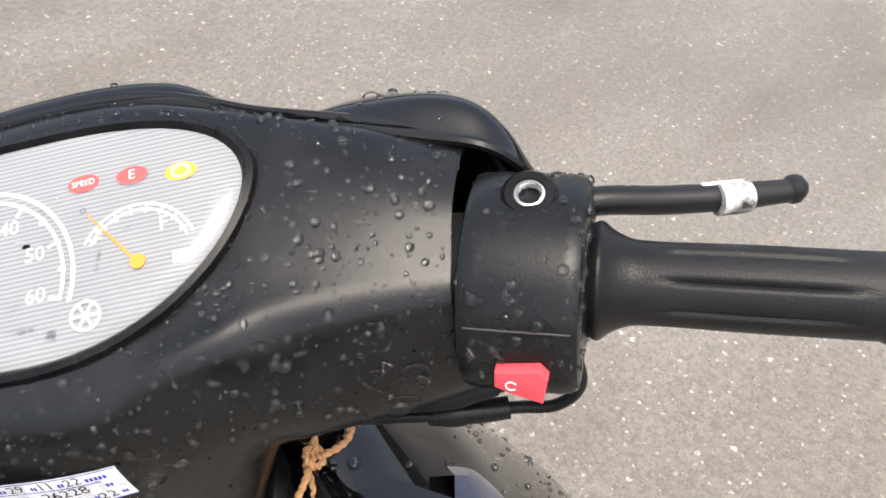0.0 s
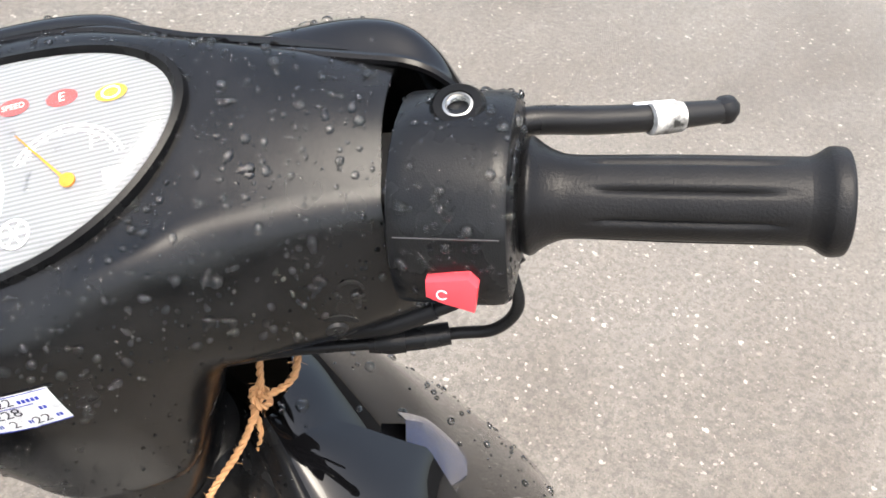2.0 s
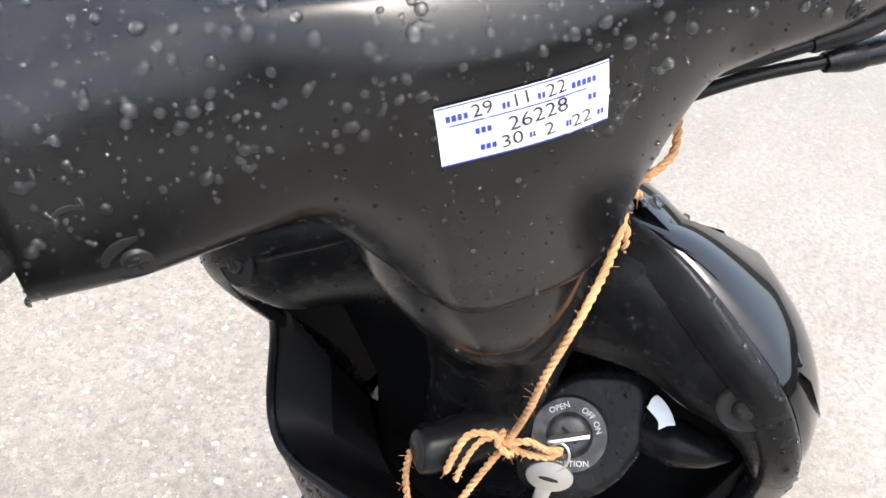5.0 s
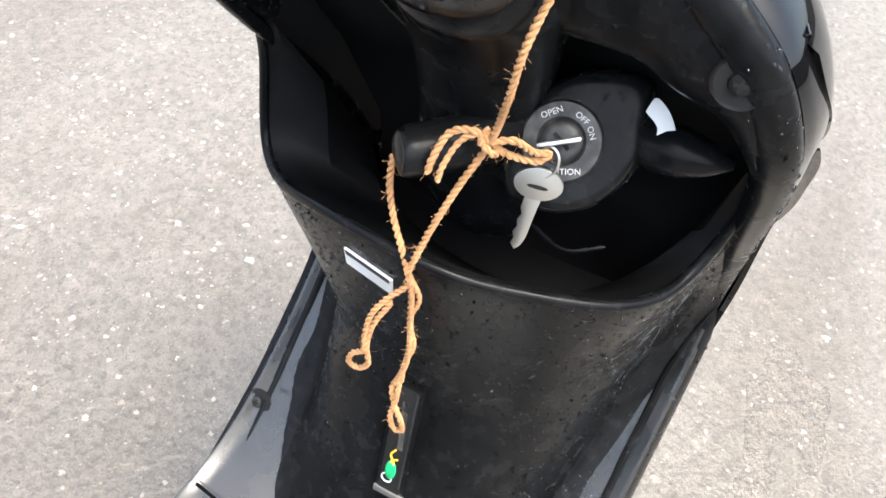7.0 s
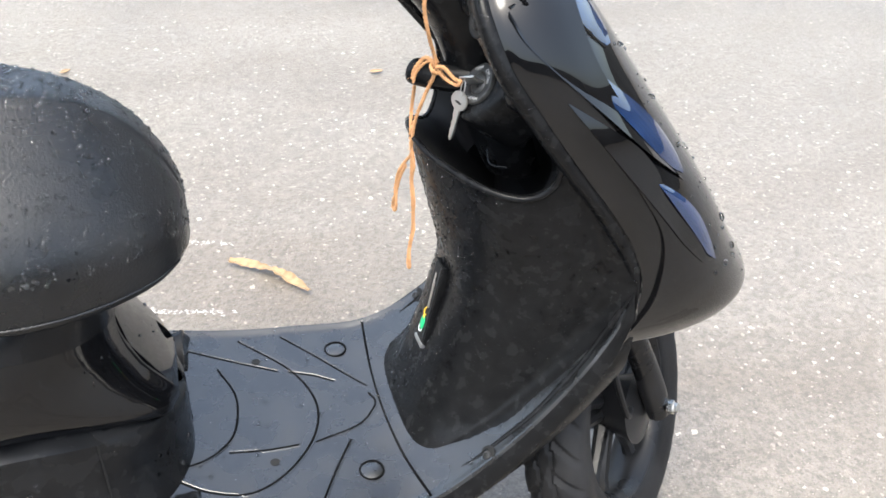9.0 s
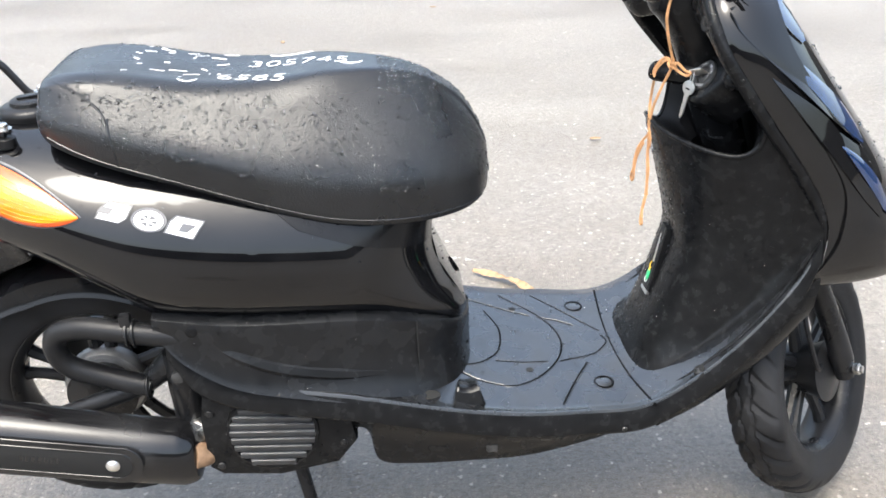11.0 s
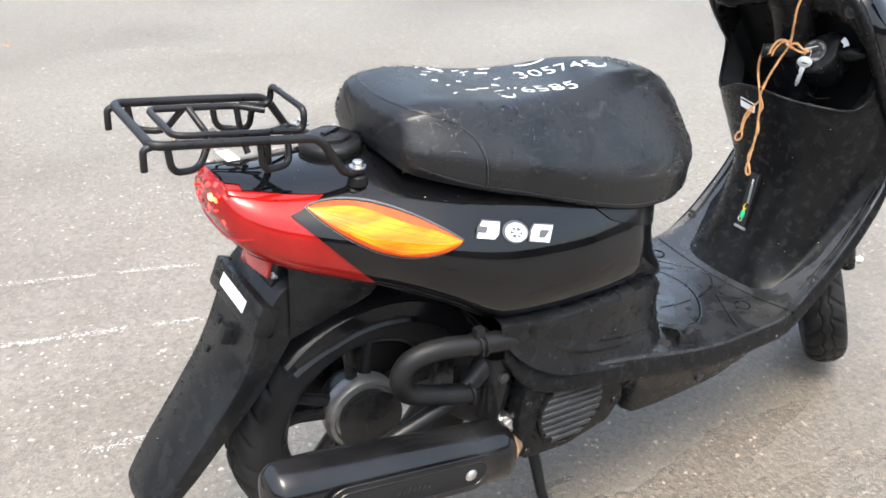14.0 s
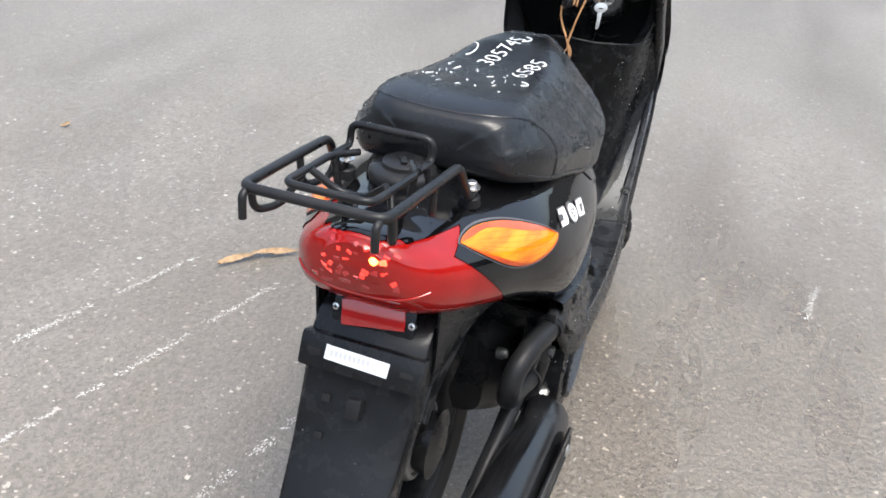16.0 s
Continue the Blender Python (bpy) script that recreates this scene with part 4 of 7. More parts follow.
        rim = part("shield_rim", sheet([cr(r + r[:1], 19)[:-1] for r in rows], close_v=True, caps=True), PLASTIC, scooter, "smooth black rim of the leg shield", angle=60)
        # glossy bevel of the apron outside the rim
        rows = []
        for (x, y, z), t in zip(c, k):
            g = min(1.0, 0.1 + (1 - t) * 3.6)
            rows.append([(x + 0.001, s * (y + 0.001), z + 0.004), (x + 0.01 * g, s * (y + 0.003 * g), z + 0.004 + 0.004 * g), (x + 0.032 * g, s * (y + 0.004 * g), z + 0.004 + 0.005 * g), (x + 0.055 * g, s * (y + 0.001 * g), z + 0.004 + 0.002 * g), (x + 0.08 * g, s * (y - 0.009 * g), z + 0.002)])
        part("apron_bevel", sheet(np.stack([cr(r, 14) for r in rows])), GLOSS, scooter, "gloss black bevelled edge of the apron")
        wall = [[(x + 0.003, s * (y - 0.014), z - 0.008), (x + 0.03, s * (y - 0.018), z - 0.004), (x + 0.06, s * (y - 0.02), z + 0.002), (x + 0.1, s * (y - 0.024), z - 0.02)] for x, y, z in c[6:50]]
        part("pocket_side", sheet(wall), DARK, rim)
        # rounded yoke from the rim to the steering column
        a = cr([(0.942, 0.14, 0.70), (0.91, 0.131, 0.745), (0.898, 0.112, 0.78), (0.899, 0.086, 0.801), (0.904, 0.05, 0.818), (0.908, 0.02, 0.822)], 36) + off
        b = cr([(0.958, 0.132, 0.688), (0.925, 0.121, 0.73), (0.912, 0.104, 0.752), (0.91, 0.082, 0.757), (0.912, 0.06, 0.762), (0.91, 0.025, 0.76)], 36) + off
        rows = []
        for p, q in zip(a, b):
            rows.append([tuple(v * np.array([1, s, 1])) for v in (p, 0.75 * p + 0.25 * q + (-0.007, 0, 0.001), 0.5 * p + 0.5 * q + (-0.009, 0, -0.002), 0.25 * p + 0.75 * q + (-0.007, 0, -0.005), q + (0.0, 0, -0.004), q + (0.02, 0, -0.003), q + (0.045, 0, 0.0))])
        up = part("upper_panel", sheet([cr(r, 22) for r in rows]), PLASTIC, scooter, "black moulded yoke beside the steering column", angle=70)
        seat_at = BVHTree.FromObject(up, bpy.context.evaluated_depsgraph_get()).ray_cast(Vector((0.7, s * 0.1065 + 0.025 * (s > 0), 0.7775 - 0.014 * (s > 0))), Vector((1, 0, 0)))
        no = seat_at[1] if seat_at[1].x < 0 else -seat_at[1]
        face = Matrix.Translation(seat_at[0] - no * 0.0008) @ no.to_track_quat("Z", "Y").to_matrix().to_4x4()
        well = part("screw_well", lathe([(0.012, -0.004), (0.0125, 0.0008), (0.0118, 0.0016), (0.0105, 0.0008), (0.0098, -0.004)], 24, face, ring=True), PLASTIC, up)
        part("well_floor", lathe([(0.0108, -0.003), (0.0108, 0.001), (0, 0.001)], 20, face), DARK, well)
        screw(up, tuple(face @ Vector((0, 0, 0.0008))), tuple(face.to_3x3() @ Vector((0, 0, 1))), 0.0055, BLACK_METAL)
        screw(rim, (1.066, s * 0.142, 0.499), (-0.9, s * 0.2, 0.2), 0.0075, PLASTIC)
    both(wing)


def column():
    """Steering column cover, hook, lock with its boss."""
    rows = [[(cx + rx * math.copysign(abs(math.cos(t)) ** 0.85, math.cos(t)), 0.014 + ry * math.sin(t), z + dz * max(0, -math.cos(t))) for t in np.linspace(0, 2 * math.pi, 48, endpoint=False)]
            for z, cx, rx, ry, dz in cr([(0.815, 0.893, 0.03, 0.036, -0.02), (0.808, 0.893, 0.034, 0.041, -0.03), (0.796, 0.898, 0.036, 0.044, -0.03), (0.775, 0.907, 0.036, 0.044, -0.018), (0.745, 0.92, 0.035, 0.04, -0.006), (0.71, 0.934, 0.034, 0.036, 0), (0.68, 0.945, 0.034, 0.035, 0), (0.63, 0.962, 0.033, 0.038, 0), (0.57, 0.985, 0.03, 0.034, 0)], 44)]
    part("steering_column_cover", sheet(rows, close_v=True, caps=True), PLASTIC, scooter, "matte black steering column cover", angle=60)
    part("bag_hook", tube([(0.935, -0.014, 0.683), (0.905, 0.004, 0.682), (0.891, 0.014, 0.6815), (0.88, 0.024, 0.681), (0.877, 0.0275, 0.681), (0.876, 0.0285, 0.681)], [0.0155, 0.0145, 0.014, 0.0135, 0.0115, 0.007], 16, 26), PLASTIC, scooter, "stubby black bag hook")
    no = Vector((-0.8, -0.1, 0.55))
    q = no.to_track_quat("Z", "Y").to_matrix().to_4x4()
    at = Matrix.Translation((0.925, -0.038, 0.69))
    shape = cr([(-0.0251, -0.0219), (-0.0229, 0.0066), (-0.0114, 0.0293), (0.0087, 0.0402), (0.0308, 0.0429), (0.0357, 0.0226), (0.0387, 0.0026), (0.031, -0.0189), (0.0183, -0.0321), (0.001, -0.0381), (-0.0175, -0.0362), (-0.0251, -0.0219)], 56)[:-1]
    mid = np.array([0.004, 0.0])
    rows = [[tuple(at @ q @ Vector((*(mid + (v - mid) * k), h))) for v in shape] for h, k in ((-0.06, 1.06), (-0.03, 1.04), (-0.012, 1.01), (-0.006, 0.985), (-0.0025, 0.95), (-0.0006, 0.88), (0.0, 0.8), (0.0, 0.3))]
    boss = part("lock_boss", sheet(rows, close_v=True, caps=True), PLASTIC, scooter, "wet black lock housing")
    lk = part("ignition_lock", lathe([(0.0185, -0.004), (0.0185, 0.002), (0.0175, 0.0034), (0.0165, 0.0036), (0.011, 0.0034), (0.0095, 0.0018), (0.0085, 0.003), (0.006, 0.0036), (0, 0.0036)], 40, at @ q @ Matrix.Diagonal((1.13, 1.13, 1, 1))), LOCK_GREY, boss, "worn dark metal lock face with white lettering")
    part("key_slot", block(0.0022, 0.011, 0.001, at @ q @ pose(0, 0, 0.0037, 0, 0, 60)), DARK, lk)
    for body, ang, r in (("OPEN", 38, 0.0152), ("OFF", -22, 0.0152), ("ON", -55, 0.0152), ("IGNITION", 20, -0.0152)):
        part("lettering", text_bm(body, 0.0044, at @ q @ pose(0, 0, 0.0039, 0, 0, ang) @ pose(0, r, 0), 0.0001), FAINT, lk, smooth=False)
    # hinge horn on the pocket's side and the pale clip behind it
    part("bracket_horn", tube([(0.955, -0.06, 0.69), (0.947, -0.08, 0.695), (0.944, -0.092, 0.699), (0.945, -0.106, 0.701), (0.948, -0.118, 0.702)], [0.011, 0.0135, 0.013, 0.009, 0.003], 16, 24), PLASTIC, scooter, "pointed black lug beside the lock")
    arc = cr([(-0.0162, 0.005), (-0.0136, 0.0129), (-0.0048, 0.0081), (0.0015, -0.001), (-0.0004, -0.0075), (-0.0065, -0.0069), (-0.0082, -0.0003), (-0.0162, 0.005)], 36)[:-1]
    part("pale_clip", slab([tuple(v) for v in arc], 0.0015, Matrix.Translation(Vector((0.947, -0.085, 0.706)) + no * 0.005) @ q, 0.0004), PAPER, boss, "white plastic clip")


APRON = [(0.838, 0.925, 0.955, 0.03), (0.825, 0.918, 0.975, 0.062), (0.8, 0.925, 1.0, 0.098), (0.76, 0.95, 1.04, 0.13), (0.71, 0.982, 1.078, 0.145), (0.63, 1.04, 1.138, 0.155),
         (0.568, 1.078, 1.182, 0.158), (0.505, 1.082, 1.222, 0.16), (0.465, 1.068, 1.252, 0.157), (0.44, 1.054, 1.264, 0.15), (0.422, 1.048, 1.255, 0.138), (0.41, 1.06, 1.22, 0.11)]


def apron_point(a, z, rows):
    xe, xn, w = [float(np.interp(-z, -rows[:, 0], rows[:, k])) for k in (1, 2, 3)]
    k = min(1.0, max(0.0, (z - 0.5) / 0.25))
    y = w * math.copysign(abs(math.sin(a)) ** (0.8 + 0.3 * k), math.sin(a))
    return [xe + (xn - xe) * abs(math.cos(a)) ** (0.75 + 0.45 * k), y, z]


def apron():
    fine = cr(APRON, 90)
    a = np.linspace(-math.pi / 2, math.pi / 2, 161)
    P = np.array([[apron_point(t, z, fine) for t in a] for z in fine[:, 0]])
    ap = part("front_apron", thick(sheet(P), 0.004), GLOSS, scooter, "gloss black front apron reflecting the sky")

    def ribbon(s, name, back, front, mat, label, sink=0.008, swell=0.0):
        """A raised tapering strip between two edges, with walls that go down into the skin."""
        rows = []
        for t, a, b in zip(np.linspace(0, 1, 40), cr(back, 40), cr(front, 40)):
            row = [a + (0.002, sink, -0.002)] + [a + (b - a) * q + np.array([0.3, -1, 0.3]) * swell * math.sin(math.pi * q) * math.sin(math.pi * t) for q in np.linspace(0, 1, 7)] + [b + (0.002, sink, -0.002)]
            rows.append([(x, -s * y, z) for x, y, z in row])
        return part(name, sheet(rows), mat, ap, label, angle=30)

    def flank(s):
        ribbon(s, "upper_facet", [(0.914, -0.128, 0.79), (0.926, -0.138, 0.77), (0.951, -0.146, 0.746), (0.997, -0.152, 0.707), (1.046, -0.152, 0.664), (1.083, -0.142, 0.634), (1.101, -0.135, 0.618)],
               [(0.915, -0.122, 0.792), (0.933, -0.126, 0.777), (0.95, -0.13, 0.764), (0.995, -0.139, 0.723), (1.04, -0.141, 0.678), (1.08, -0.137, 0.639), (1.101, -0.134, 0.619)], GLOSS, "bright sky-reflecting facet of the apron")
        ribbon(s, "front_signal_lens", [(0.957, -0.131, 0.758), (0.995, -0.14, 0.723), (1.04, -0.142, 0.678), (1.08, -0.138, 0.639), (1.103, -0.13, 0.622)],
               [(0.958, -0.13, 0.759), (0.992, -0.131, 0.739), (1.024, -0.127, 0.715), (1.064, -0.12, 0.681), (1.094, -0.12, 0.645), (1.104, -0.129, 0.623)], SIGNAL, "dark blue glossy front signal lens", swell=0.002)
        ribbon(s, "lower_facet", [(0.965, -0.151, 0.717), (0.978, -0.155, 0.702), (0.993, -0.157, 0.685), (1.02, -0.159, 0.654), (1.048, -0.161, 0.622), (1.077, -0.161, 0.588), (1.104, -0.159, 0.556), (1.131, -0.155, 0.529)],
               [(0.964, -0.15, 0.719), (0.99, -0.151, 0.702), (1.011, -0.151, 0.688), (1.038, -0.15, 0.668), (1.062, -0.151, 0.641), (1.074, -0.154, 0.616), (1.114, -0.155, 0.566), (1.133, -0.153, 0.539)], GLOSS, "bright sky-reflecting facet of the apron")
        ribbon(s, "front_signal_lens", [(1.062, -0.154, 0.63), (1.073, -0.156, 0.617), (1.093, -0.157, 0.592), (1.114, -0.156, 0.566), (1.134, -0.154, 0.539)],
               [(1.063, -0.153, 0.631), (1.092, -0.15, 0.611), (1.119, -0.147, 0.584), (1.138, -0.148, 0.552), (1.149, -0.149, 0.527)], SIGNAL, "dark blue glossy front signal lens", swell=0.002)
        # pod below the headlamp: a dark flat top with a bright edge, its lens in front
        ridge = [(0.955, -0.098, 0.7965), (0.968, -0.104, 0.7875), (0.984, -0.106, 0.7735), (1.003, -0.103, 0.7555), (1.017, -0.1, 0.744)]
        ribbon(s, "pod_top", [(0.916, -0.12, 0.793), (0.935, -0.124, 0.778), (0.957, -0.128, 0.762), (0.981, -0.126, 0.745), (1.003, -0.118, 0.733)], ridge, SLAT, "dark flat top of the signal pod")
        part("pod_edge", tube([(x, -s * y, z) for x, y, z in [(0.916, -0.121, 0.794), (0.936, -0.11, 0.798)] + ridge], 0.0016, 8, 40), GLOSS, ap)
        ribbon(s, "pod_lens", ridge, [(0.985, -0.07, 0.8045), (1.002, -0.072, 0.787), (1.014, -0.075, 0.7725), (1.023, -0.083, 0.757), (1.026, -0.093, 0.745)], SIGNAL, "dark blue glossy front signal lens", swell=0.002)
    both(flank)
    # lower cowl behind the front wheel, closing the shield's wings
    rows = []
    for x, w, zt, d in cr([(0.85, 0.16, 0.25, 0.04), (0.91, 0.156, 0.29, 0.05), (0.965, 0.153, 0.34, 0.06), (1.01, 0.152, 0.395, 0.07), (1.05, 0.151, 0.45, 0.075)], 24):
        h = [(w, zt), (w, zt - 0.3 * d), (0.97 * w, zt - 0.7 * d), (0.9 * w, zt - d), (0.5 * w, zt - d * 0.8), (0, zt - d * 0.6)]
        rows.append([(x + 0.02, y, z) for y, z in h + [(-y, z) for y, z in h[-2::-1]]])
    part("lower_cowl", sheet(rows), PLASTIC, scooter)


def handlebar():
    M = STEER
    # sections of the rear cover: places (x, z) from the front seam round to the underside
    S = {0.0: [(0.928, 1.024), (0.912, 1.02), (0.868, 0.9955), (0.827, 0.972), (0.812, 0.957), (0.806, 0.935), (0.815, 0.895), (0.838, 0.845), (0.85, 0.822), (0.875, 0.815)],
         0.03: [(0.9275, 1.023), (0.912, 1.0195), (0.868, 0.9955), (0.8275, 0.972), (0.8125, 0.957), (0.808, 0.935), (0.818, 0.897), (0.839, 0.85), (0.851, 0.828), (0.88, 0.82)],
         0.05: [(0.926, 1.02), (0.911, 1.0185), (0.867, 0.9945), (0.829, 0.972), (0.8155, 0.963), (0.811, 0.934), (0.82, 0.905), (0.838, 0.872), (0.854, 0.856), (0.885, 0.848)],
         0.07: [(0.921, 1.015), (0.907, 1.0155), (0.868, 0.995), (0.834, 0.9745), (0.8195, 0.9655), (0.815, 0.934), (0.822, 0.912), (0.834, 0.896), (0.85, 0.887), (0.88, 0.882)],
         0.092: [(0.913, 1.008), (0.902, 1.011), (0.868, 0.9955), (0.84, 0.977), (0.8255, 0.966), (0.819, 0.936), (0.822, 0.916), (0.829, 0.903), (0.845, 0.895), (0.87, 0.891)],
         0.13: [(0.902, 0.998), (0.89, 0.999), (0.864, 0.99), (0.842, 0.974), (0.829, 0.9615), (0.825, 0.934), (0.827, 0.915), (0.833, 0.901), (0.845, 0.894), (0.868, 0.889)],
         0.166: [(0.89, 0.986), (0.878, 0.987), (0.857, 0.981), (0.841, 0.968), (0.8305, 0.957), (0.828, 0.934), (0.83, 0.916), (0.836, 0.904), (0.846, 0.897), (0.866, 0.892)]}

    def outer(x, y):
        """The cover's ends lie square to the swept-back bar."""
        return y + 0.284 * (x - 0.858) * min(1.0, max(0.0, (y - 0.08) / 0.08))
    ys = sorted(S)
    full = [[(x, -outer(x, y), z) for x, z in S[y]] for y in ys[:0:-1]] + [[(x, outer(x, y), z) for x, z in S[y]] for y in ys]
    P = cr(np.array(full), 110)
    P = np.stack([cr(row, 44) for row in P])
    cov = part("handlebar_cover", thick(sheet(P), 0.0025), COVER, scooter, "matte black handlebar cover covered with raindrops", m=M)
    part("seam_rim", tube(P[:, 0] + np.array([0.002, 0, 0.001]), 0.0022, 8), GLOSS, cov)
    # glossy front half
    Fr = {0.0: [(0.93, 1.022), (0.945, 1.024), (0.972, 1.0), (0.985, 0.95), (0.965, 0.89)], 0.055: [(0.925, 1.018), (0.94, 1.02), (0.966, 0.997), (0.978, 0.95), (0.96, 0.89)],
          0.095: [(0.912, 1.005), (0.92, 1.003), (0.942, 0.982), (0.958, 0.945), (0.948, 0.89)], 0.13: [(0.902, 0.998), (0.92, 1.001), (0.946, 0.985), (0.956, 0.945), (0.943, 0.89)],
          0.16: [(0.892, 0.992), (0.912, 1.001), (0.936, 0.985), (0.944, 0.945), (0.93, 0.895)], 0.18: [(0.886, 0.987), (0.906, 0.996), (0.926, 0.98), (0.932, 0.945), (0.92, 0.9)],
          0.192: [(0.885, 0.977), (0.9, 0.984), (0.915, 0.97), (0.92, 0.945), (0.91, 0.91)], 0.2: [(0.887, 0.962), (0.895, 0.965), (0.904, 0.956), (0.907, 0.942), (0.902, 0.92)]}
    ys = sorted(Fr)
    full = [[(x, -y, z) for x, z in Fr[y]] for y in ys[:0:-1]] + [[(x, y, z) for x, z in Fr[y]] for y in ys]
    P2 = cr(np.array(full), 100)
    P2 = np.stack([cr(row, 30) for row in P2])
    fc = part("front_cover", thick(sheet(P2), 0.003), GLOSS, scooter, "gloss black front half of the handlebar cover", m=M)
    part("cover_lip", tube(P2[:, 0] + np.array([-0.001, 0, 0.0005]), 0.0025, 8), GLOSS_DULL, fc)
    # stem that runs down to the column
    a = np.linspace(0, 2 * math.pi, 48, endpoint=False)
    st = [(0.93, 0.056, 0.885, 0.06), (0.9, 0.056, 0.885, 0.055), (0.868, 0.054, 0.89, 0.05), (0.835, 0.049, 0.893, 0.046), (0.812, 0.041, 0.895, 0.042), (0.796, 0.034, 0.897, 0.036), (0.789, 0.026, 0.899, 0.028)]
    rows = [[(cx - rx * math.copysign(abs(math.cos(t)) ** 0.7, math.cos(t)), 0.005 * min(1.0, max(0.0, (0.9 - z) / 0.06)) + ry * math.copysign(abs(math.sin(t)) ** 0.8, math.sin(t)), z - 0.008 * max(0, (0.84 - z) / 0.05) * max(0, math.cos(t)) * (1 - abs(math.sin(t))) ** 1) for t in a] for z, ry, cx, rx in cr(st, 40)]
    stem = part("stem_cover", sheet(rows, close_v=True, caps=True), COVER, scooter, "matte black stem of the handlebar cover", m=M)
    oil_label(cov)
    gauge(M)

    def side(s):
        part("screw_hole", lathe([(0.0058, -0.003), (0.0062, 0.0006), (0.005, 0.0008), (0.0045, -0.002), (0, -0.002)], 18, Matrix.Translation((0.8275, s * 0.137, 0.927)) @ Vector((-0.95, 0, -0.25)).to_track_quat("Z", "Y").to_matrix().to_4x4()), DARK, cov)
        part("screw_recess", lathe([(0.0098, -0.004), (0.0102, 0.0008), (0.0085, 0.001), (0, 0.0006)], 22, Matrix.Translation((0.8312, s * 0.126, 0.9083)) @ Vector((-0.85, 0, -0.4)).to_track_quat("Z", "Y").to_matrix().to_4x4()), DARK, cov)
        screw(cov, (0.8305, s * 0.126, 0.908), (-0.85, 0, -0.4), 0.0052, BLACK_METAL)
        part("bar_sleeve", tube([(0.866, s * 0.125, 0.947), (0.858, s * 0.16, 0.944), (0.85, s * 0.2, 0.94)], 0.027, 20, 8), DARK, cov)
        # grip
        ax = Vector((-0.033, s * 0.116, -0.015)).normalized()
        q = Matrix.Translation((0.8485, s * 0.212, 0.937)) @ ax.to_track_quat("Z", "Y").to_matrix().to_4x4()
        prof = [(0.0225, 0), (0.0235, 0.002), (0.0235, 0.004), (0.0205, 0.008), (0.018, 0.013), (0.0168, 0.018), (0.0166, 0.03), (0.017, 0.06), (0.0168, 0.1), (0.0168, 0.106), (0.0185, 0.110), (0.0205, 0.113), (0.0207, 0.1165), (0.0195, 0.1195), (0.014, 0.1205)]
        sides = 96
        aa = np.linspace(0, 2 * math.pi, sides, endpoint=False)
        rows = []
        fine = cr(prof, 70)
        for r, h in fine:
            flute = 0.0019 * (np.abs(np.cos(aa * 4)) ** 30) * np.clip(min(h - 0.024, 0.099 - h) / 0.01, 0, 1)
            rows.append(np.stack([(r - flute) * np.cos(aa), (r - flute) * np.sin(aa), np.full(sides, h)], 1))
        bm = sheet(rows, close_v=True, caps=True)
        bm.transform(q)
        part("grip", bm, RUBBER, scooter, "fluted black rubber grip", m=M)
        # switch housing: a rounded drum square to the bar; local x forward, y up, z outwards
        fx = (Vector((1, 0, 0)) - ax * ax.x).normalized()
        fy = Vector((0, 0, 1)) - ax * ax.z
        fy = (fy - fx * fy.dot(fx)).normalized()
        W = Matrix.Translation((0.8485, s * 0.212, 0.937)) @ Matrix((fx, fy, ax)).transposed().to_4x4()
        loop = [(-0.0435, 0.01), (-0.0455, -0.004), (-0.044, -0.018), (-0.037, -0.0255), (-0.015, -0.0275), (0.015, -0.025), (0.029, -0.012), (0.033, 0.01), (0.029, 0.028), (0.015, 0.039), (-0.003, 0.041), (-0.021, 0.0365), (-0.035, 0.026)]
        lp = cr(loop + loop[:1], 53)[:-1]
        mid = np.array([-0.006, 0.007])
        rows = [[tuple(W @ Vector((mid[0] + (x - mid[0]) * k, mid[1] + (z - mid[1]) * k, h))) for x, z in lp] for h, k in ((-0.0465, 0.9), (-0.0455, 0.965), (-0.043, 0.99), (-0.039, 1.0), (-0.008, 1.0), (-0.004, 0.985), (-0.0018, 0.95), (-0.001, 0.88))]
        box = part("switch_box", sheet(rows, close_v=True, caps=True), PLASTIC_WORN, scooter, "black plastic switch housing with raindrops", m=M)
        part("joint_line", tube([tuple(W @ Vector((-0.0438, 0.009, h))) for h in np.linspace(-0.043, -0.004, 8)], 0.0004, 5), SLAT, box)
        part("collar", lathe([(0.026, 0), (0.0265, 0.001), (0.0265, 0.0025), (0.024, 0.0035), (0.02, 0.0038)], 40, q @ pose(0, 0, -0.0035)), PLASTIC, box)
        # mirror boss with a threaded hole
        bq = W @ Matrix.Translation((-0.003, 0.0405, -0.0228)) @ Vector((-0.42, 0.9, 0.05)).to_track_quat("Z", "Y").to_matrix().to_4x4()
        part("mirror_boss", lathe([(0.0135, -0.02), (0.0108, 0.001), (0.0092, 0.0028), (0.0062, 0.0028), (0.0056, 0.0018), (0.0048, 0.0008), (0.0046, -0.006), (0, -0.006)], 30, bq), PLASTIC, box)
        thr = part("threaded_hole", lathe([(0.0058, 0.0006), (0.0058, 0.0022), (0.0049, 0.0024), (0.0045, -0.004)], 26, bq, ring=True), ALU, box, "worn bright thread")
        for k in range(4):
            part("thread", tube([tuple(bq @ Vector((0.0045 * math.cos(t), 0.0045 * math.sin(t), 0.001 - 0.0013 * k))) for t in np.linspace(0, 2 * math.pi, 20, endpoint=False)], 0.0004, 5, closed=True), STEEL, thr)
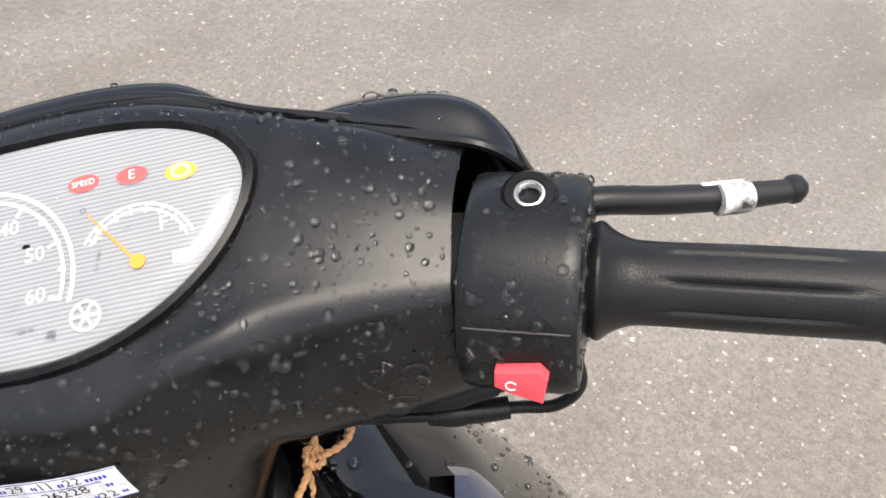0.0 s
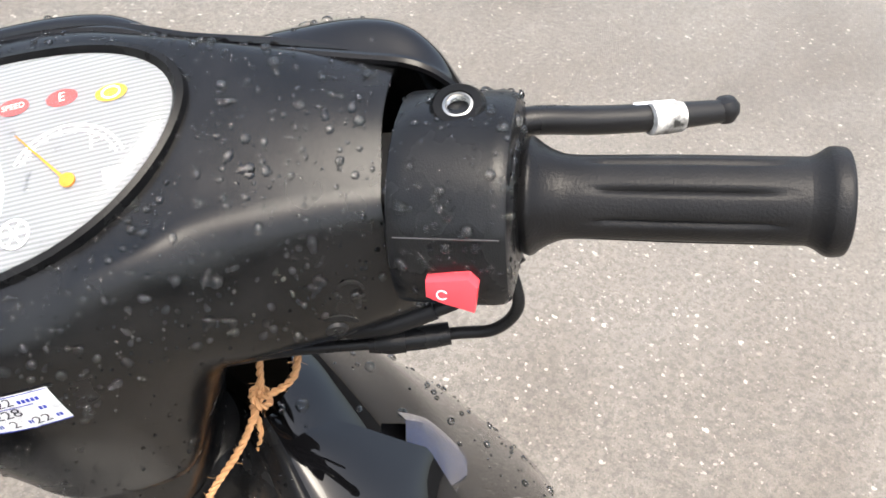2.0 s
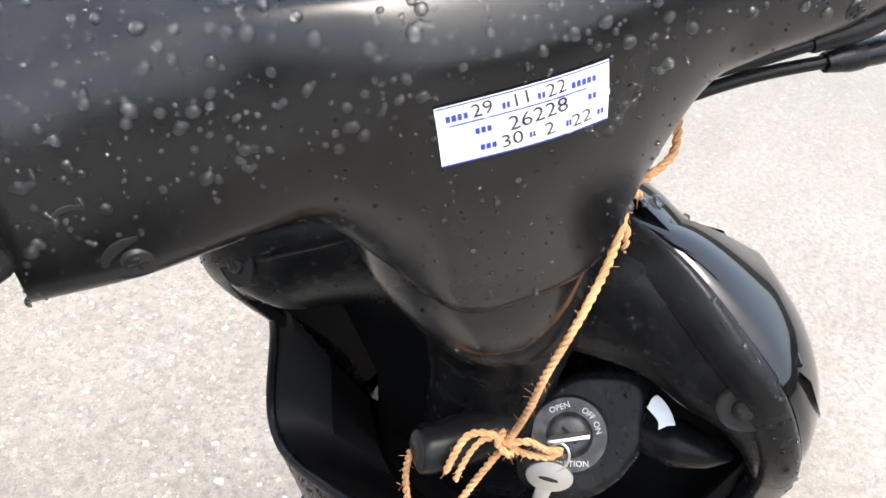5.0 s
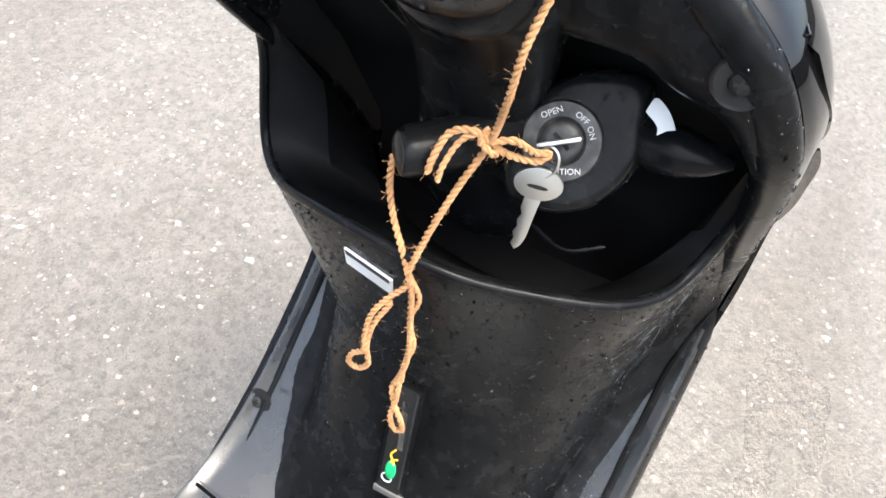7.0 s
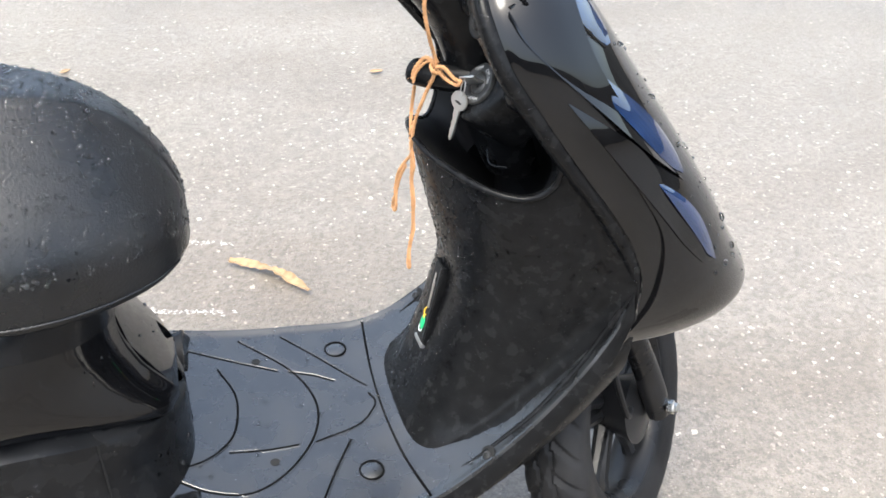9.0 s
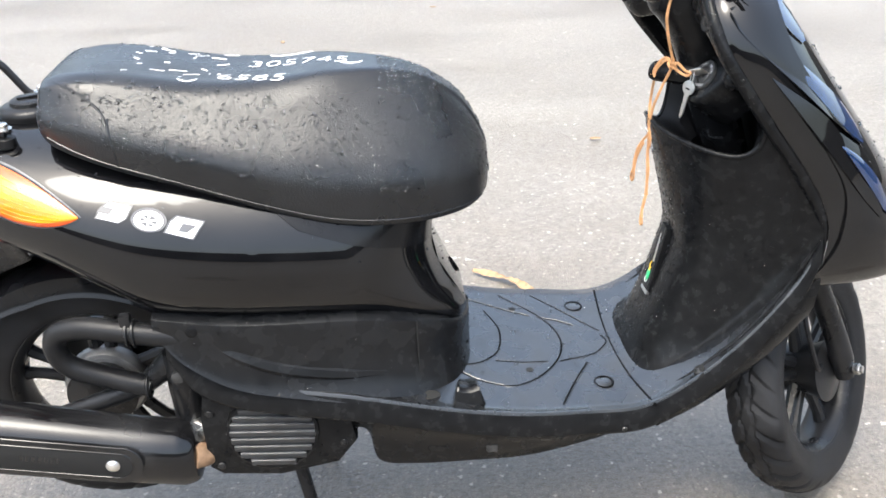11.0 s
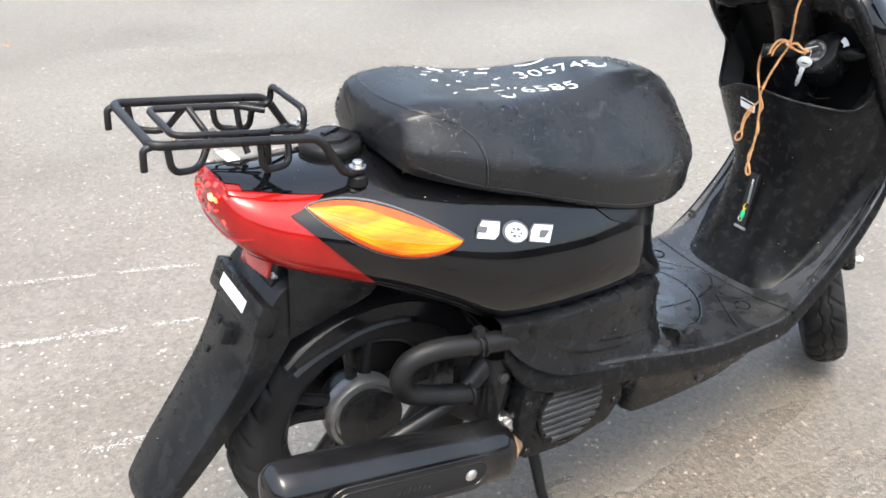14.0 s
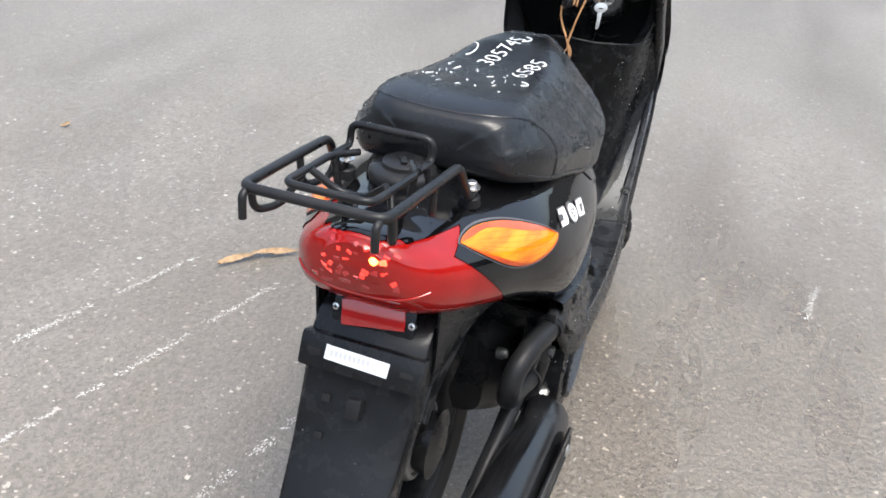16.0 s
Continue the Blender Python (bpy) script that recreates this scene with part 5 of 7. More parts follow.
        if s < 0:
            Z = W @ Matrix.Translation((-0.0445, -0.009, -0.022)) @ Matrix(((0, 0, -1, 0), (0, 1, 0, 0), (1, 0, 0, 0), (0, 0, 0, 1)))  # x outwards, y up, z to the rear
            sw = part("starter_switch", slab([(-0.0095, -0.0035), (-0.0035, -0.0065), (0.0085, -0.0105), (0.0105, 0.0015), (0.0072, 0.0055), (-0.009, 0.0035)], 0.0065, Z, 0.0014), RED_SWITCH, box, "faded red starter switch")
            part("switch_mark", tube([tuple(Z @ Vector((-0.003 + 0.002 * math.cos(t), -0.002 + 0.002 * math.sin(t), 0.0066))) for t in np.linspace(0.5, 5.5, 14)], 0.0003, 5), PAPER, sw)
        # lever with its ball end
        lv = part("brake_lever", tube([(0.875, s * 0.198, 0.955), (0.878, s * 0.222, 0.953), (0.881, s * 0.25, 0.944), (0.884, s * 0.28, 0.936), (0.888, s * 0.306, 0.9295)], [0.0068, 0.0062, 0.0062, 0.006, 0.005], 12, 30), BLACK_METAL, scooter, "black brake lever", m=M)
        part("lever_ball", lathe([(0.0001, -0.0062), (0.004, -0.0048), (0.006, -0.001), (0.006, 0.002), (0.004, 0.0052), (0.0001, 0.0062)], 18, pose(0.8885, s * 0.307, 0.9295)), BLACK_METAL, lv)
        if s < 0:
            part("tape", tube([(0.8805, s * 0.272, 0.9385), (0.8822, s * 0.279, 0.9365), (0.8835, s * 0.286, 0.9345)], [0.0068, 0.0069, 0.0066], 12, 8), TAPE, lv, "scuffed white tape")
            part("tape_flap", block(0.003, 0.019, 0.0016, pose(0.8855, s * 0.276, 0.9425, 14, 0, 8), 0.0006), PAPER, lv)
    both(side)
    # throttle cables under the right switch box
    c1 = part("throttle_cable", tube([(0.846, -0.2, 0.908), (0.842, -0.2, 0.888), (0.8455, -0.188, 0.875), (0.85, -0.17, 0.874), (0.8505, -0.14, 0.8775), (0.856, -0.1, 0.8805), (0.867, -0.062, 0.8745), (0.885, -0.03, 0.86)], 0.0028, 10, 60), RUBBER, scooter, "black throttle cable", m=M)
    part("cable_joint", tube([(0.8503, -0.168, 0.8744), (0.8503, -0.158, 0.8753), (0.8505, -0.148, 0.8763)], [0.0052, 0.0056, 0.0052], 12, 6), PLASTIC_WORN, c1, "grey crimped ferrule")
    part("boot", tube([(0.8505, -0.148, 0.8763), (0.8505, -0.142, 0.8771), (0.851, -0.132, 0.8781)], [0.0058, 0.0058, 0.004], 12, 8), RUBBER, c1)
    c2 = part("brake_cable", tube([(0.85, -0.206, 0.908), (0.847, -0.18, 0.895), (0.848, -0.15, 0.89), (0.853, -0.11, 0.888), (0.864, -0.075, 0.884), (0.88, -0.04, 0.868)], 0.0032, 10, 40), RUBBER, scooter, m=M)
    part("boot", tube([(0.8475, -0.165, 0.8925), (0.848, -0.145, 0.8895), (0.8505, -0.125, 0.8885)], [0.005, 0.0054, 0.004], 12, 10), RUBBER, c2)


def oil_label(stem):
    """A service sticker with printed lines and handwriting, bent round the stem."""
    U, V = 0.054, 0.021
    tree = BVHTree.FromObject(stem, bpy.context.evaluated_depsgraph_get())

    def at(u, v, lift):
        y = -(u - 0.5) * U + 0.007
        z = 0.922 + (v - 0.5) * V - 0.1 * (u - 0.5) * V
        return (tree.ray_cast(Vector((0.7, y, z)), Vector((1, 0, 0)))[0].x - 0.0005 - lift, y, z)
    rows = [[at(u, v, 0.0) for v in np.linspace(0, 1, 6)] for u in np.linspace(0, 1, 20)]
    lb = part("service_sticker", sheet(rows), PAPER, stem, "white service sticker with blue print and handwriting")

    def lay(bm, mat, name):
        for v in bm.verts:
            v.co = Vector(at(v.co.x, v.co.y, 0.0006))
        part(name, bm, mat, lb, smooth=False)
    for u0, u1, v in ((0.0, 1.0, 0.985), (0.0, 1.0, 0.015), (0.06, 0.85, 0.68)):
        lay(sheet([[(u, v - 0.012, 0), (u, v + 0.012, 0)] for u in np.linspace(u0, u1, 20)]), BLUE_INK, "printed_rule")
    for u0, w, v in ((0.05, 0.13, 0.8), (0.36, 0.05, 0.8), (0.56, 0.05, 0.8), (0.76, 0.16, 0.8), (0.2, 0.1, 0.5), (0.86, 0.06, 0.52), (0.22, 0.1, 0.2), (0.5, 0.04, 0.2), (0.72, 0.04, 0.2), (0.92, 0.05, 0.2)):
        n = max(2, int(w / 0.03))
        for k in range(n):
            lay(sheet([[(u0 + k * w / n, v - 0.05, 0), (u0 + k * w / n, v + 0.05, 0)], [(u0 + (k + 0.7) * w / n, v - 0.05, 0), (u0 + (k + 0.7) * w / n, v + 0.05, 0)]]), BLUE_INK, "printed_bar")
    for body, u, v, size in (("29", 0.25, 0.83, 0.3), ("11", 0.47, 0.83, 0.3), ("22", 0.67, 0.83, 0.3), ("26228", 0.56, 0.5, 0.34), ("30", 0.4, 0.2, 0.32), ("2", 0.62, 0.2, 0.32), ("22", 0.82, 0.2, 0.32)):
        bm = text_bm(body, size, pose(u, v, 0) @ Matrix.Diagonal((0.42, 1, 1, 1)) @ pose(0, 0, 0, 0, 0, 5))
        bmesh.ops.subdivide_edges(bm, edges=[e for e in bm.edges if e.calc_length() > 0.05], cuts=2)
        lay(bm, BLACK_INK, "handwriting")


def gauge(M):
    """The instrument: an eye-shaped dial under a clear lens."""
    G = Matrix.Translation((0.85, 0, 0.9865)) @ pose(0, 0, 0, 0, -30, 0)  # local x up the dial, y left, z out

    def eye(k, m, n=64):
        out = []
        for t in np.linspace(0, 2 * math.pi, n, endpoint=False):
            c, s = math.cos(t), math.sin(t)
            u = 0.088 * k * math.copysign(abs(c) ** 0.92, c)
            v = (0.046 if s > 0 else 0.049) * m * math.copysign(abs(s) ** 1.08, s) + 0.012 * (abs(u) / 0.088) ** 2 * (1 if True else 0)
            out.append((v + 0.02, -u))
        return out
    rows = [[(x, y, h) for x, y in eye(k, m)] for k, m, h in ((1.07, 1.12, -0.004), (1.06, 1.1, 0.0022), (1.03, 1.05, 0.0032), (1.005, 1.01, 0.0012), (0.99, 0.985, -0.001))]
    bm = sheet(rows, close_v=True)
    bm.transform(G)
    g = part("instrument_panel", bm, PLASTIC, scooter, "eye-shaped speedometer dial with silver face under a wet lens", m=M)
    face = sheet([[(x, y, 0.0002) for x, y in eye(k, k)] for k in (1.0, 0.75, 0.5, 0.25, 0.02)], close_v=True, caps=False)
    face.transform(G)
    part("dial_face", face, DIAL, g, "striped silver dial face")
    lens = sheet([[(x, y, h) for x, y in eye(k, k)] for k, h in ((1.0, 0.0012), (0.97, 0.003), (0.85, 0.0045), (0.6, 0.006), (0.3, 0.0066), (0.02, 0.0068))], close_v=True)
    lens.transform(G)
    ln = part("lens", lens, CLEAR, g, "clear plastic lens")
    ln.visible_shadow = False

    def put(name, bm, mat):
        bm.transform(G)
        part(name, bm, mat, g, smooth=False)

    def letter(body, u, v, size, mat=WHITE, lift=0.0009):
        put("lettering", text_bm(body, size, Matrix.Translation((v, -u, lift)) @ pose(0, 0, 0, 0, 0, -90)), mat)
    # speed scale: centre left of the middle; u to the right, v up
    sc = (0.006, 0.022)  # local x (up), local y (left)

    def ring(r, w, a0, a1, centre, mat=WHITE):
        rows = [[(centre[0] + (r + d) * math.cos(t), centre[1] - (r + d) * math.sin(t), 0.0008) for d in (-w / 2, w / 2)] for t in np.linspace(radians(a0), radians(a1), 48)]
        put("scale_arc", sheet(rows), mat)

    def tick(r0, r1, ang, w, centre, mat=WHITE):
        d = np.array([math.cos(radians(ang)), -math.sin(radians(ang))])
        n = np.array([-d[1], d[0]]) * w / 2
        c = np.array(centre)
        rows = [[(*(c + d * r + k * n), 0.0009) for k in (-1, 1)] for r in (r0, r1)]
        put("tick", sheet(rows), mat)
    ring(0.0415, 0.0016, -115, 108, sc), ring(0.0375, 0.0014, -115, 108, sc)
    for k in range(13):
        tick(0.033 if k % 2 == 0 else 0.0355, 0.0385, -115 + k * 18.5, 0.0014, sc)
    for body, ang in (("0", -115), ("10", -78), ("20", -41), ("30", -4), ("40", 33), ("50", 70), ("60", 107)):
        t = radians(ang)
        letter(body, -(sc[1] - 0.0275 * math.sin(t)), sc[0] + 0.0275 * math.cos(t), 0.0085)
    fc = (0.004, -0.045)
    ring(0.0235, 0.001, -62, 72, fc), ring(0.021, 0.0009, -62, 72, fc)
    for k in range(8):
        tick(0.0195, 0.0225, -56 + k * 17, 0.001, fc)
    letter("F", 0.056, 0.017, 0.0085), letter("E", 0.03, 0.018, 0.006)
    put("fuel_needle", sheet([[(0.004, -0.0435, 0.0016), (0.0035, -0.0455, 0.0016)], [(0.0285, -0.0245, 0.0016), (0.028, -0.0255, 0.0016)]]), NEEDLE)
    put("needle_hub", lathe([(0.003, 0), (0.003, 0.0012), (0, 0.0014)], 14, Matrix.Translation((0.003, -0.0455, 0.001))), NEEDLE)
    put("speed_needle", sheet([[(sc[0], sc[1] - 0.0008, 0.0018), (sc[0], sc[1] + 0.0008, 0.0018)], [(sc[0] - 0.013, sc[1] + 0.031, 0.0018), (sc[0] - 0.0125, sc[1] + 0.0315, 0.0018)]]), NEEDLE)
    for u, v, mat, w in ((0.024, 0.042, RED_ICON, 0.013), (0.044, 0.041, RED_ICON, 0.013), (0.064, 0.038, YELLOW_ICON, 0.013)):
        put("warning_light", lathe([(0.0062, 0), (0.0062, 0.0003), (0, 0.0004)], 20, Matrix.Translation((v, -u, 0.0008)) @ Matrix.Diagonal((0.62, 1.05, 1, 1))), mat)
    letter("SPEED", 0.024, 0.042, 0.0036, WHITE, 0.0014), letter("E", 0.044, 0.041, 0.006, WHITE, 0.0014)
    put("warning_ring", tube([(0.038 + 0.0026 * math.cos(a), -0.064 + 0.0036 * math.sin(a), 0.0013) for a in np.linspace(0, 2 * math.pi, 20, endpoint=False)], 0.0005, 5, closed=True), WHITE)
    put("fuel_mark", bar_bm(0.005, 0.006, Matrix.Translation((0.002, -0.062, 0.0009))), WHITE)
    put("round_mark", lathe([(0.0062, 0), (0.0062, 0.0003), (0.0052, 0.0003), (0.0052, 0)], 24, Matrix.Translation((-0.014, -0.024, 0.0008)), ring=True), WHITE)
    for k in range(3):
        put("round_mark", bar_bm(0.0105, 0.001, Matrix.Translation((-0.014, -0.024, 0.0009)) @ pose(0, 0, 0, 0, 0, 30 + 60 * k)), WHITE)
    put("counter_window", bar_bm(0.0105, 0.034, Matrix.Translation((-0.012, 0.044, 0.0009))), TAN)
    put("yellow_stripe", bar_bm(0.0025, 0.05, Matrix.Translation((-0.003, 0.048, 0.001))), NEEDLE)


def wheel(name, at, m=None, size=1.0):
    q = pose(*at, 90, 0, 0) @ Matrix.Scale(size, 4)
    w = new(name)
    w.parent = scooter
    if m is not None:
        w.matrix_basis = m
    tagged(w, "black cast wheel with a wet tyre")
    prof = cr([(0.128, -0.026), (0.134, -0.033), (0.15, -0.0375), (0.168, -0.041), (0.182, -0.038), (0.192, -0.029), (0.1985, -0.015), (0.2, 0), (0.1985, 0.015), (0.192, 0.029), (0.182, 0.038), (0.168, 0.041), (0.15, 0.0375), (0.134, 0.033), (0.128, 0.026)], 59)
    ang = np.linspace(0, 2 * math.pi, 392, endpoint=False)
    rows = []
    for r, h in prof:
        t = abs(h) / 0.04
        d = (ang * 28 / (2 * math.pi) + (0.5 if h > 0 else 0.0) - 0.95 * t ** 1.3) % 1.0
        d = np.minimum(d, 1 - d)
        deep = 0.0042 * np.clip((0.15 - d) / 0.07, 0, 1) * np.clip((t - 0.2) / 0.1, 0, 1)
        deep = np.maximum(deep, 0.0036 * np.clip((0.0034 - np.abs(np.abs(h) - 0.009 - 0.003 * np.sin(ang * 28))) / 0.0016, 0, 1))
        rr = r - deep * np.clip((r - 0.174) / 0.008, 0, 1)
        rows.append(np.stack([rr * np.cos(ang), rr * np.sin(ang), np.full(len(ang), h)], 1))
    tyre = sheet(rows, close_u=True, close_v=True)
    tyre.transform(q)
    part("tyre", tyre, TYRE, w, "worn black tyre with slanted tread grooves", angle=30)
    part("rim", lathe([(0.134, -0.028), (0.136, -0.031), (0.13, -0.031), (0.122, -0.024), (0.118, -0.012), (0.118, 0.012), (0.122, 0.024), (0.13, 0.031), (0.136, 0.031), (0.134, 0.028), (0.126, 0.018), (0.126, -0.018)], 72, q, ring=True), BLACK_METAL, w, "black cast rim")
    part("hub", lathe([(0.02, -0.05), (0.034, -0.048), (0.04, -0.03), (0.036, 0.0), (0.044, 0.03), (0.05, 0.045), (0.03, 0.05), (0.012, 0.055)], 36, q), BLACK_METAL, w)
    for k in range(5):
        a0 = 2 * math.pi * k / 5 + 0.3
        for d in (-0.16, 0.16):
            bm = tube([tuple(q @ Vector((r * math.cos(a0 + d * f), r * math.sin(a0 + d * f), 0))) for r, f in ((0.034, 1.6), (0.07, 1.1), (0.1, 1.0), (0.124, 1.15))], [0.011, 0.009, 0.0085, 0.011], 8, 14)
            part("spoke", bm, BLACK_METAL, w)
    return w


def front_end():
    wheel("front_wheel", (1.15, 0, 0.194), STEER_WHEEL, 0.975)

    def leg(s):
        f = part("fork_leg", tube([(1.152, s * 0.068, 0.185), (1.146, s * 0.068, 0.22), (1.12, s * 0.068, 0.285), (1.07, s * 0.066, 0.39), (1.05, s * 0.06, 0.44)], [0.013, 0.0175, 0.0165, 0.0165, 0.014], 16, 30), BLACK_METAL, scooter, "black fork leg", m=STEER_WHEEL)
        part("axle_nut", lathe([(0.009, 0), (0.009, 0.008), (0.006, 0.009), (0.006, 0.013), (0, 0.0135)], 6, pose(1.15, s * 0.084, 0.2, s * -90, 0, 0)), STEEL, f, "bright axle nut")
    both(leg)
    part("brake_cable", tube([(1.11, -0.05, 0.215), (1.08, -0.058, 0.225), (1.06, -0.058, 0.29), (1.07, -0.05, 0.36), (1.06, -0.03, 0.42)], 0.004, 8, 40), RUBBER, scooter, m=STEER_WHEEL)
    part("speed_cable", tube([(1.02, -0.05, 0.29), (1.03, -0.06, 0.33), (1.045, -0.065, 0.37), (1.05, -0.05, 0.42)], 0.0022, 8, 30), PAPER, scooter, "thin pale cable")


def rear_end():
    rw = wheel("rear_wheel", (0.08, 0.0, 0.262))
    part("brake_drum", lathe([(0.05, -0.01), (0.058, 0.0), (0.06, 0.018), (0.056, 0.024), (0.05, 0.025), (0.047, 0.021), (0.034, 0.023), (0.03, 0.036), (0.018, 0.042), (0.012, 0.048), (0, 0.048)], 44, pose(0.08, 0, 0.262, 90, 0, 0)), DRUM, rw, "dull grey aluminium brake drum")
    # mudguard that hugs the tyre
    rows = []
    for t in np.linspace(radians(20), radians(131), 50):
        k = max(0.0, (t - radians(112)) / radians(19))
        w = 0.06 + 0.004 * k
        rows.append([(0.08 + r * math.cos(t), y, 0.262 + r * math.sin(t)) for y, r in ((-w + 0.012, 0.168 + 0.012 * k), (-w - 0.004, 0.174 + 0.012 * k), (-w - 0.002, 0.178 + 0.012 * k), (-w, 0.182 + 0.01 * k), (-w, 0.203), (-w * 0.85, 0.212), (-w * 0.4, 0.216), (0, 0.217), (w * 0.4, 0.216), (w * 0.85, 0.212), (w, 0.203), (w, 0.178))])
    part("tyre_hugger", thick(sheet(rows), 0.003), GLOSS_DULL, scooter, "dull black inner mudguard over the tyre")
    # long rear fender with a plate bracket
    c = cr([(-0.02, 0.555), (-0.06, 0.535), (-0.082, 0.505), (-0.1, 0.46), (-0.125, 0.41), (-0.16, 0.36), (-0.205, 0.3), (-0.238, 0.255), (-0.247, 0.238)], 50)
    hw = np.interp(np.linspace(0, 1, 50), [0, 0.2, 0.45, 0.75, 0.93, 1], [0.068, 0.07, 0.068, 0.06, 0.05, 0.034])
    dp = np.interp(np.linspace(0, 1, 50), [0, 0.15, 0.4, 0.7, 1], [0.06, 0.055, 0.038, 0.027, 0.016])
    rows = [[(x + d, -w, z - 0.35 * d), (x + 0.3 * d, -w, z - 0.12 * d), (x + 0.004, -w + 0.001, z), (x, -w + 0.006, z), (x - 0.001, 0, z + 0.0005), (x, w - 0.006, z), (x + 0.004, w - 0.001, z), (x + 0.3 * d, w, z - 0.12 * d), (x + d, w, z - 0.35 * d)] for (x, z), w, d in zip(c, hw, dp)]
    rf = part("rear_fender", thick(sheet(rows), 0.003), PLASTIC_WORN, scooter, "long matte black rear fender", angle=35)
    # side walls that join the fender to the body
    for s in (-1, 1):
        rows = []
        for k in np.linspace(0, 1, 24):
            x = -0.05 + 0.1 * k
            zt = float(np.interp(x, BODY_CURVE[:, 0], BODY_CURVE[:, 3])) + 0.02
            zb = 0.465 + 0.045 * k
            rows.append([(x, s * (0.07 + 0.02 * k), zb), (x, s * (0.074 + 0.024 * k), zb + 0.3 * (zt - zb)), (x, s * (0.076 + 0.04 * k), zt)])
        part("fender_side", thick(sheet(rows), 0.003), PLASTIC_WORN, rf)
    tilt = 22
    out = Vector((-math.cos(radians(tilt)), 0, math.sin(radians(tilt))))
    R = Matrix((Vector((0, -1, 0)), out.cross(Vector((0, -1, 0))), out)).transposed().to_4x4()
    br = part("plate_bracket", block(0.15, 0.042, 0.028, Matrix.Translation(Vector((-0.083, 0, 0.503)) - out * 0.004) @ R, 0.006), PLASTIC_WORN, rf)
    P = Matrix.Translation(Vector((-0.083, 0, 0.503)) + out * 0.0095) @ R  # x right, y up, z out
    st = part("bracket_sticker", slab([(-0.038, -0.0085), (0.038, -0.0085), (0.039, 0.0085), (-0.038, 0.0085)], 0.0006, P @ pose(-0.004, 0.001, 0.0004, 0, 0, -2)), PAPER, br, "blank white sticker")
    for k in range(9):
        part("printed_bar", block(0.0035, 0.007, 0.0004, P @ pose(-0.034 + 0.0055 * k, 0.002, 0.0012)), FAINT, st, smooth=False)
    for s in (-1, 1):
        part("bracket_slot", block(0.016, 0.006, 0.0012, P @ pose(s * 0.056, 0.0, 0.0004), 0.0003), DARK, br)
    for dx, dz, w, h in ((-0.034, -0.048, 0.011, 0.009), (-0.034, -0.088, 0.009, 0.008)):
        part("fender_hole", block(w, h, 0.003, Matrix.Translation((-0.1005 + 0.45 * (dz + 0.04) * 1.05, -dx, 0.503 + dz)) @ R, 0.0004), DARK, rf)
        part("hole_edge", block(w * 0.5, h * 0.3, 0.0034, Matrix.Translation((-0.1005 + 0.45 * (dz + 0.04) * 1.05, -dx + 0.001, 0.503 + dz - 0.003)) @ R), PAPER, rf)
    part("rubber_stop", block(0.018, 0.024, 0.016, Matrix.Translation((-0.108, -0.003, 0.455)) @ R, 0.003), RUBBER, rf)
    # reflector with its base
    rb = part("reflector_base", block(0.1, 0.036, 0.024, Matrix.Translation((-0.046, 0, 0.545)) @ R, 0.004), PLASTIC_WORN, rf)
    part("reflector", block(0.076, 0.03, 0.006, Matrix.Translation(Vector((-0.046, 0, 0.545)) + out * 0.0125) @ R @ pose(0, 0, 0, 0, 0, 8), 0.0022), RED_DEEP, rf, "rectangular red reflector")
    for s in (-1, 1):
        screw(rb, tuple(Vector((-0.046, s * 0.046, 0.543)) + out * 0.012), tuple(out), 0.0045)
    # fuel filler cap
    cap = part("fuel_cap", lathe([(0.034, 0), (0.039, 0.003), (0.0405, 0.009), (0.039, 0.0145), (0.035, 0.0175), (0.027, 0.0185), (0.0255, 0.019), (0.0245, 0.0235), (0.021, 0.0255), (0.006, 0.0255), (0, 0.0255)], 40, pose(0.055, 0.018, 0.664)), BLACK_METAL, scooter, "round black fuel cap")
    part("cap_ridge", block(0.03, 0.008, 0.004, pose(0.055, 0.018, 0.691, 0, 0, 25), 0.0015), BLACK_METAL, cap)
    # luggage rack of bent tube
    rk = new("luggage_rack")
    rk.parent = scooter
    tagged(rk, "black bent-wire luggage rack")
    o = 0.01
    R1 = 0.0041

    def bent(pts, r=R1, n=None):
        """A bar with rounded bends."""
        p = [np.array(v, float) for v in pts]
        run = [p[0]]
        for i in range(1, len(p) - 1):
            a, b = p[i - 1] - p[i], p[i + 1] - p[i]
            la, lb = np.linalg.norm(a), np.linalg.norm(b)
            d = min(0.014, la * 0.45, lb * 0.45)
            A, C = p[i] + a / la * d, p[i] + b / lb * d
            run += [(1 - t) ** 2 * A + 2 * t * (1 - t) * p[i] + t * t * C for t in np.linspace(0, 1, 6)]
        run.append(p[-1])
        return tube(run, r, 10)
    part("outer_bar", bent([(0.05, o + 0.079, 0.671), (0.03, o + 0.079, 0.673), (0.0, o + 0.076, 0.722), (-0.09, o + 0.074, 0.734), (-0.186, o + 0.071, 0.746), (-0.186, o - 0.071, 0.746), (-0.09, o - 0.074, 0.734), (0.0, o - 0.076, 0.722), (0.03, o - 0.079, 0.673), (0.05, o - 0.079, 0.671)], 0.0053), BLACK_METAL, rk)
    part("inner_bar", bent([(-0.02, o + 0.03, 0.723), (-0.05, o + 0.048, 0.728), (-0.155, o + 0.045, 0.742), (-0.155, o - 0.045, 0.742), (-0.05, o - 0.048, 0.728), (-0.02, o - 0.03, 0.723)]), BLACK_METAL, rk)
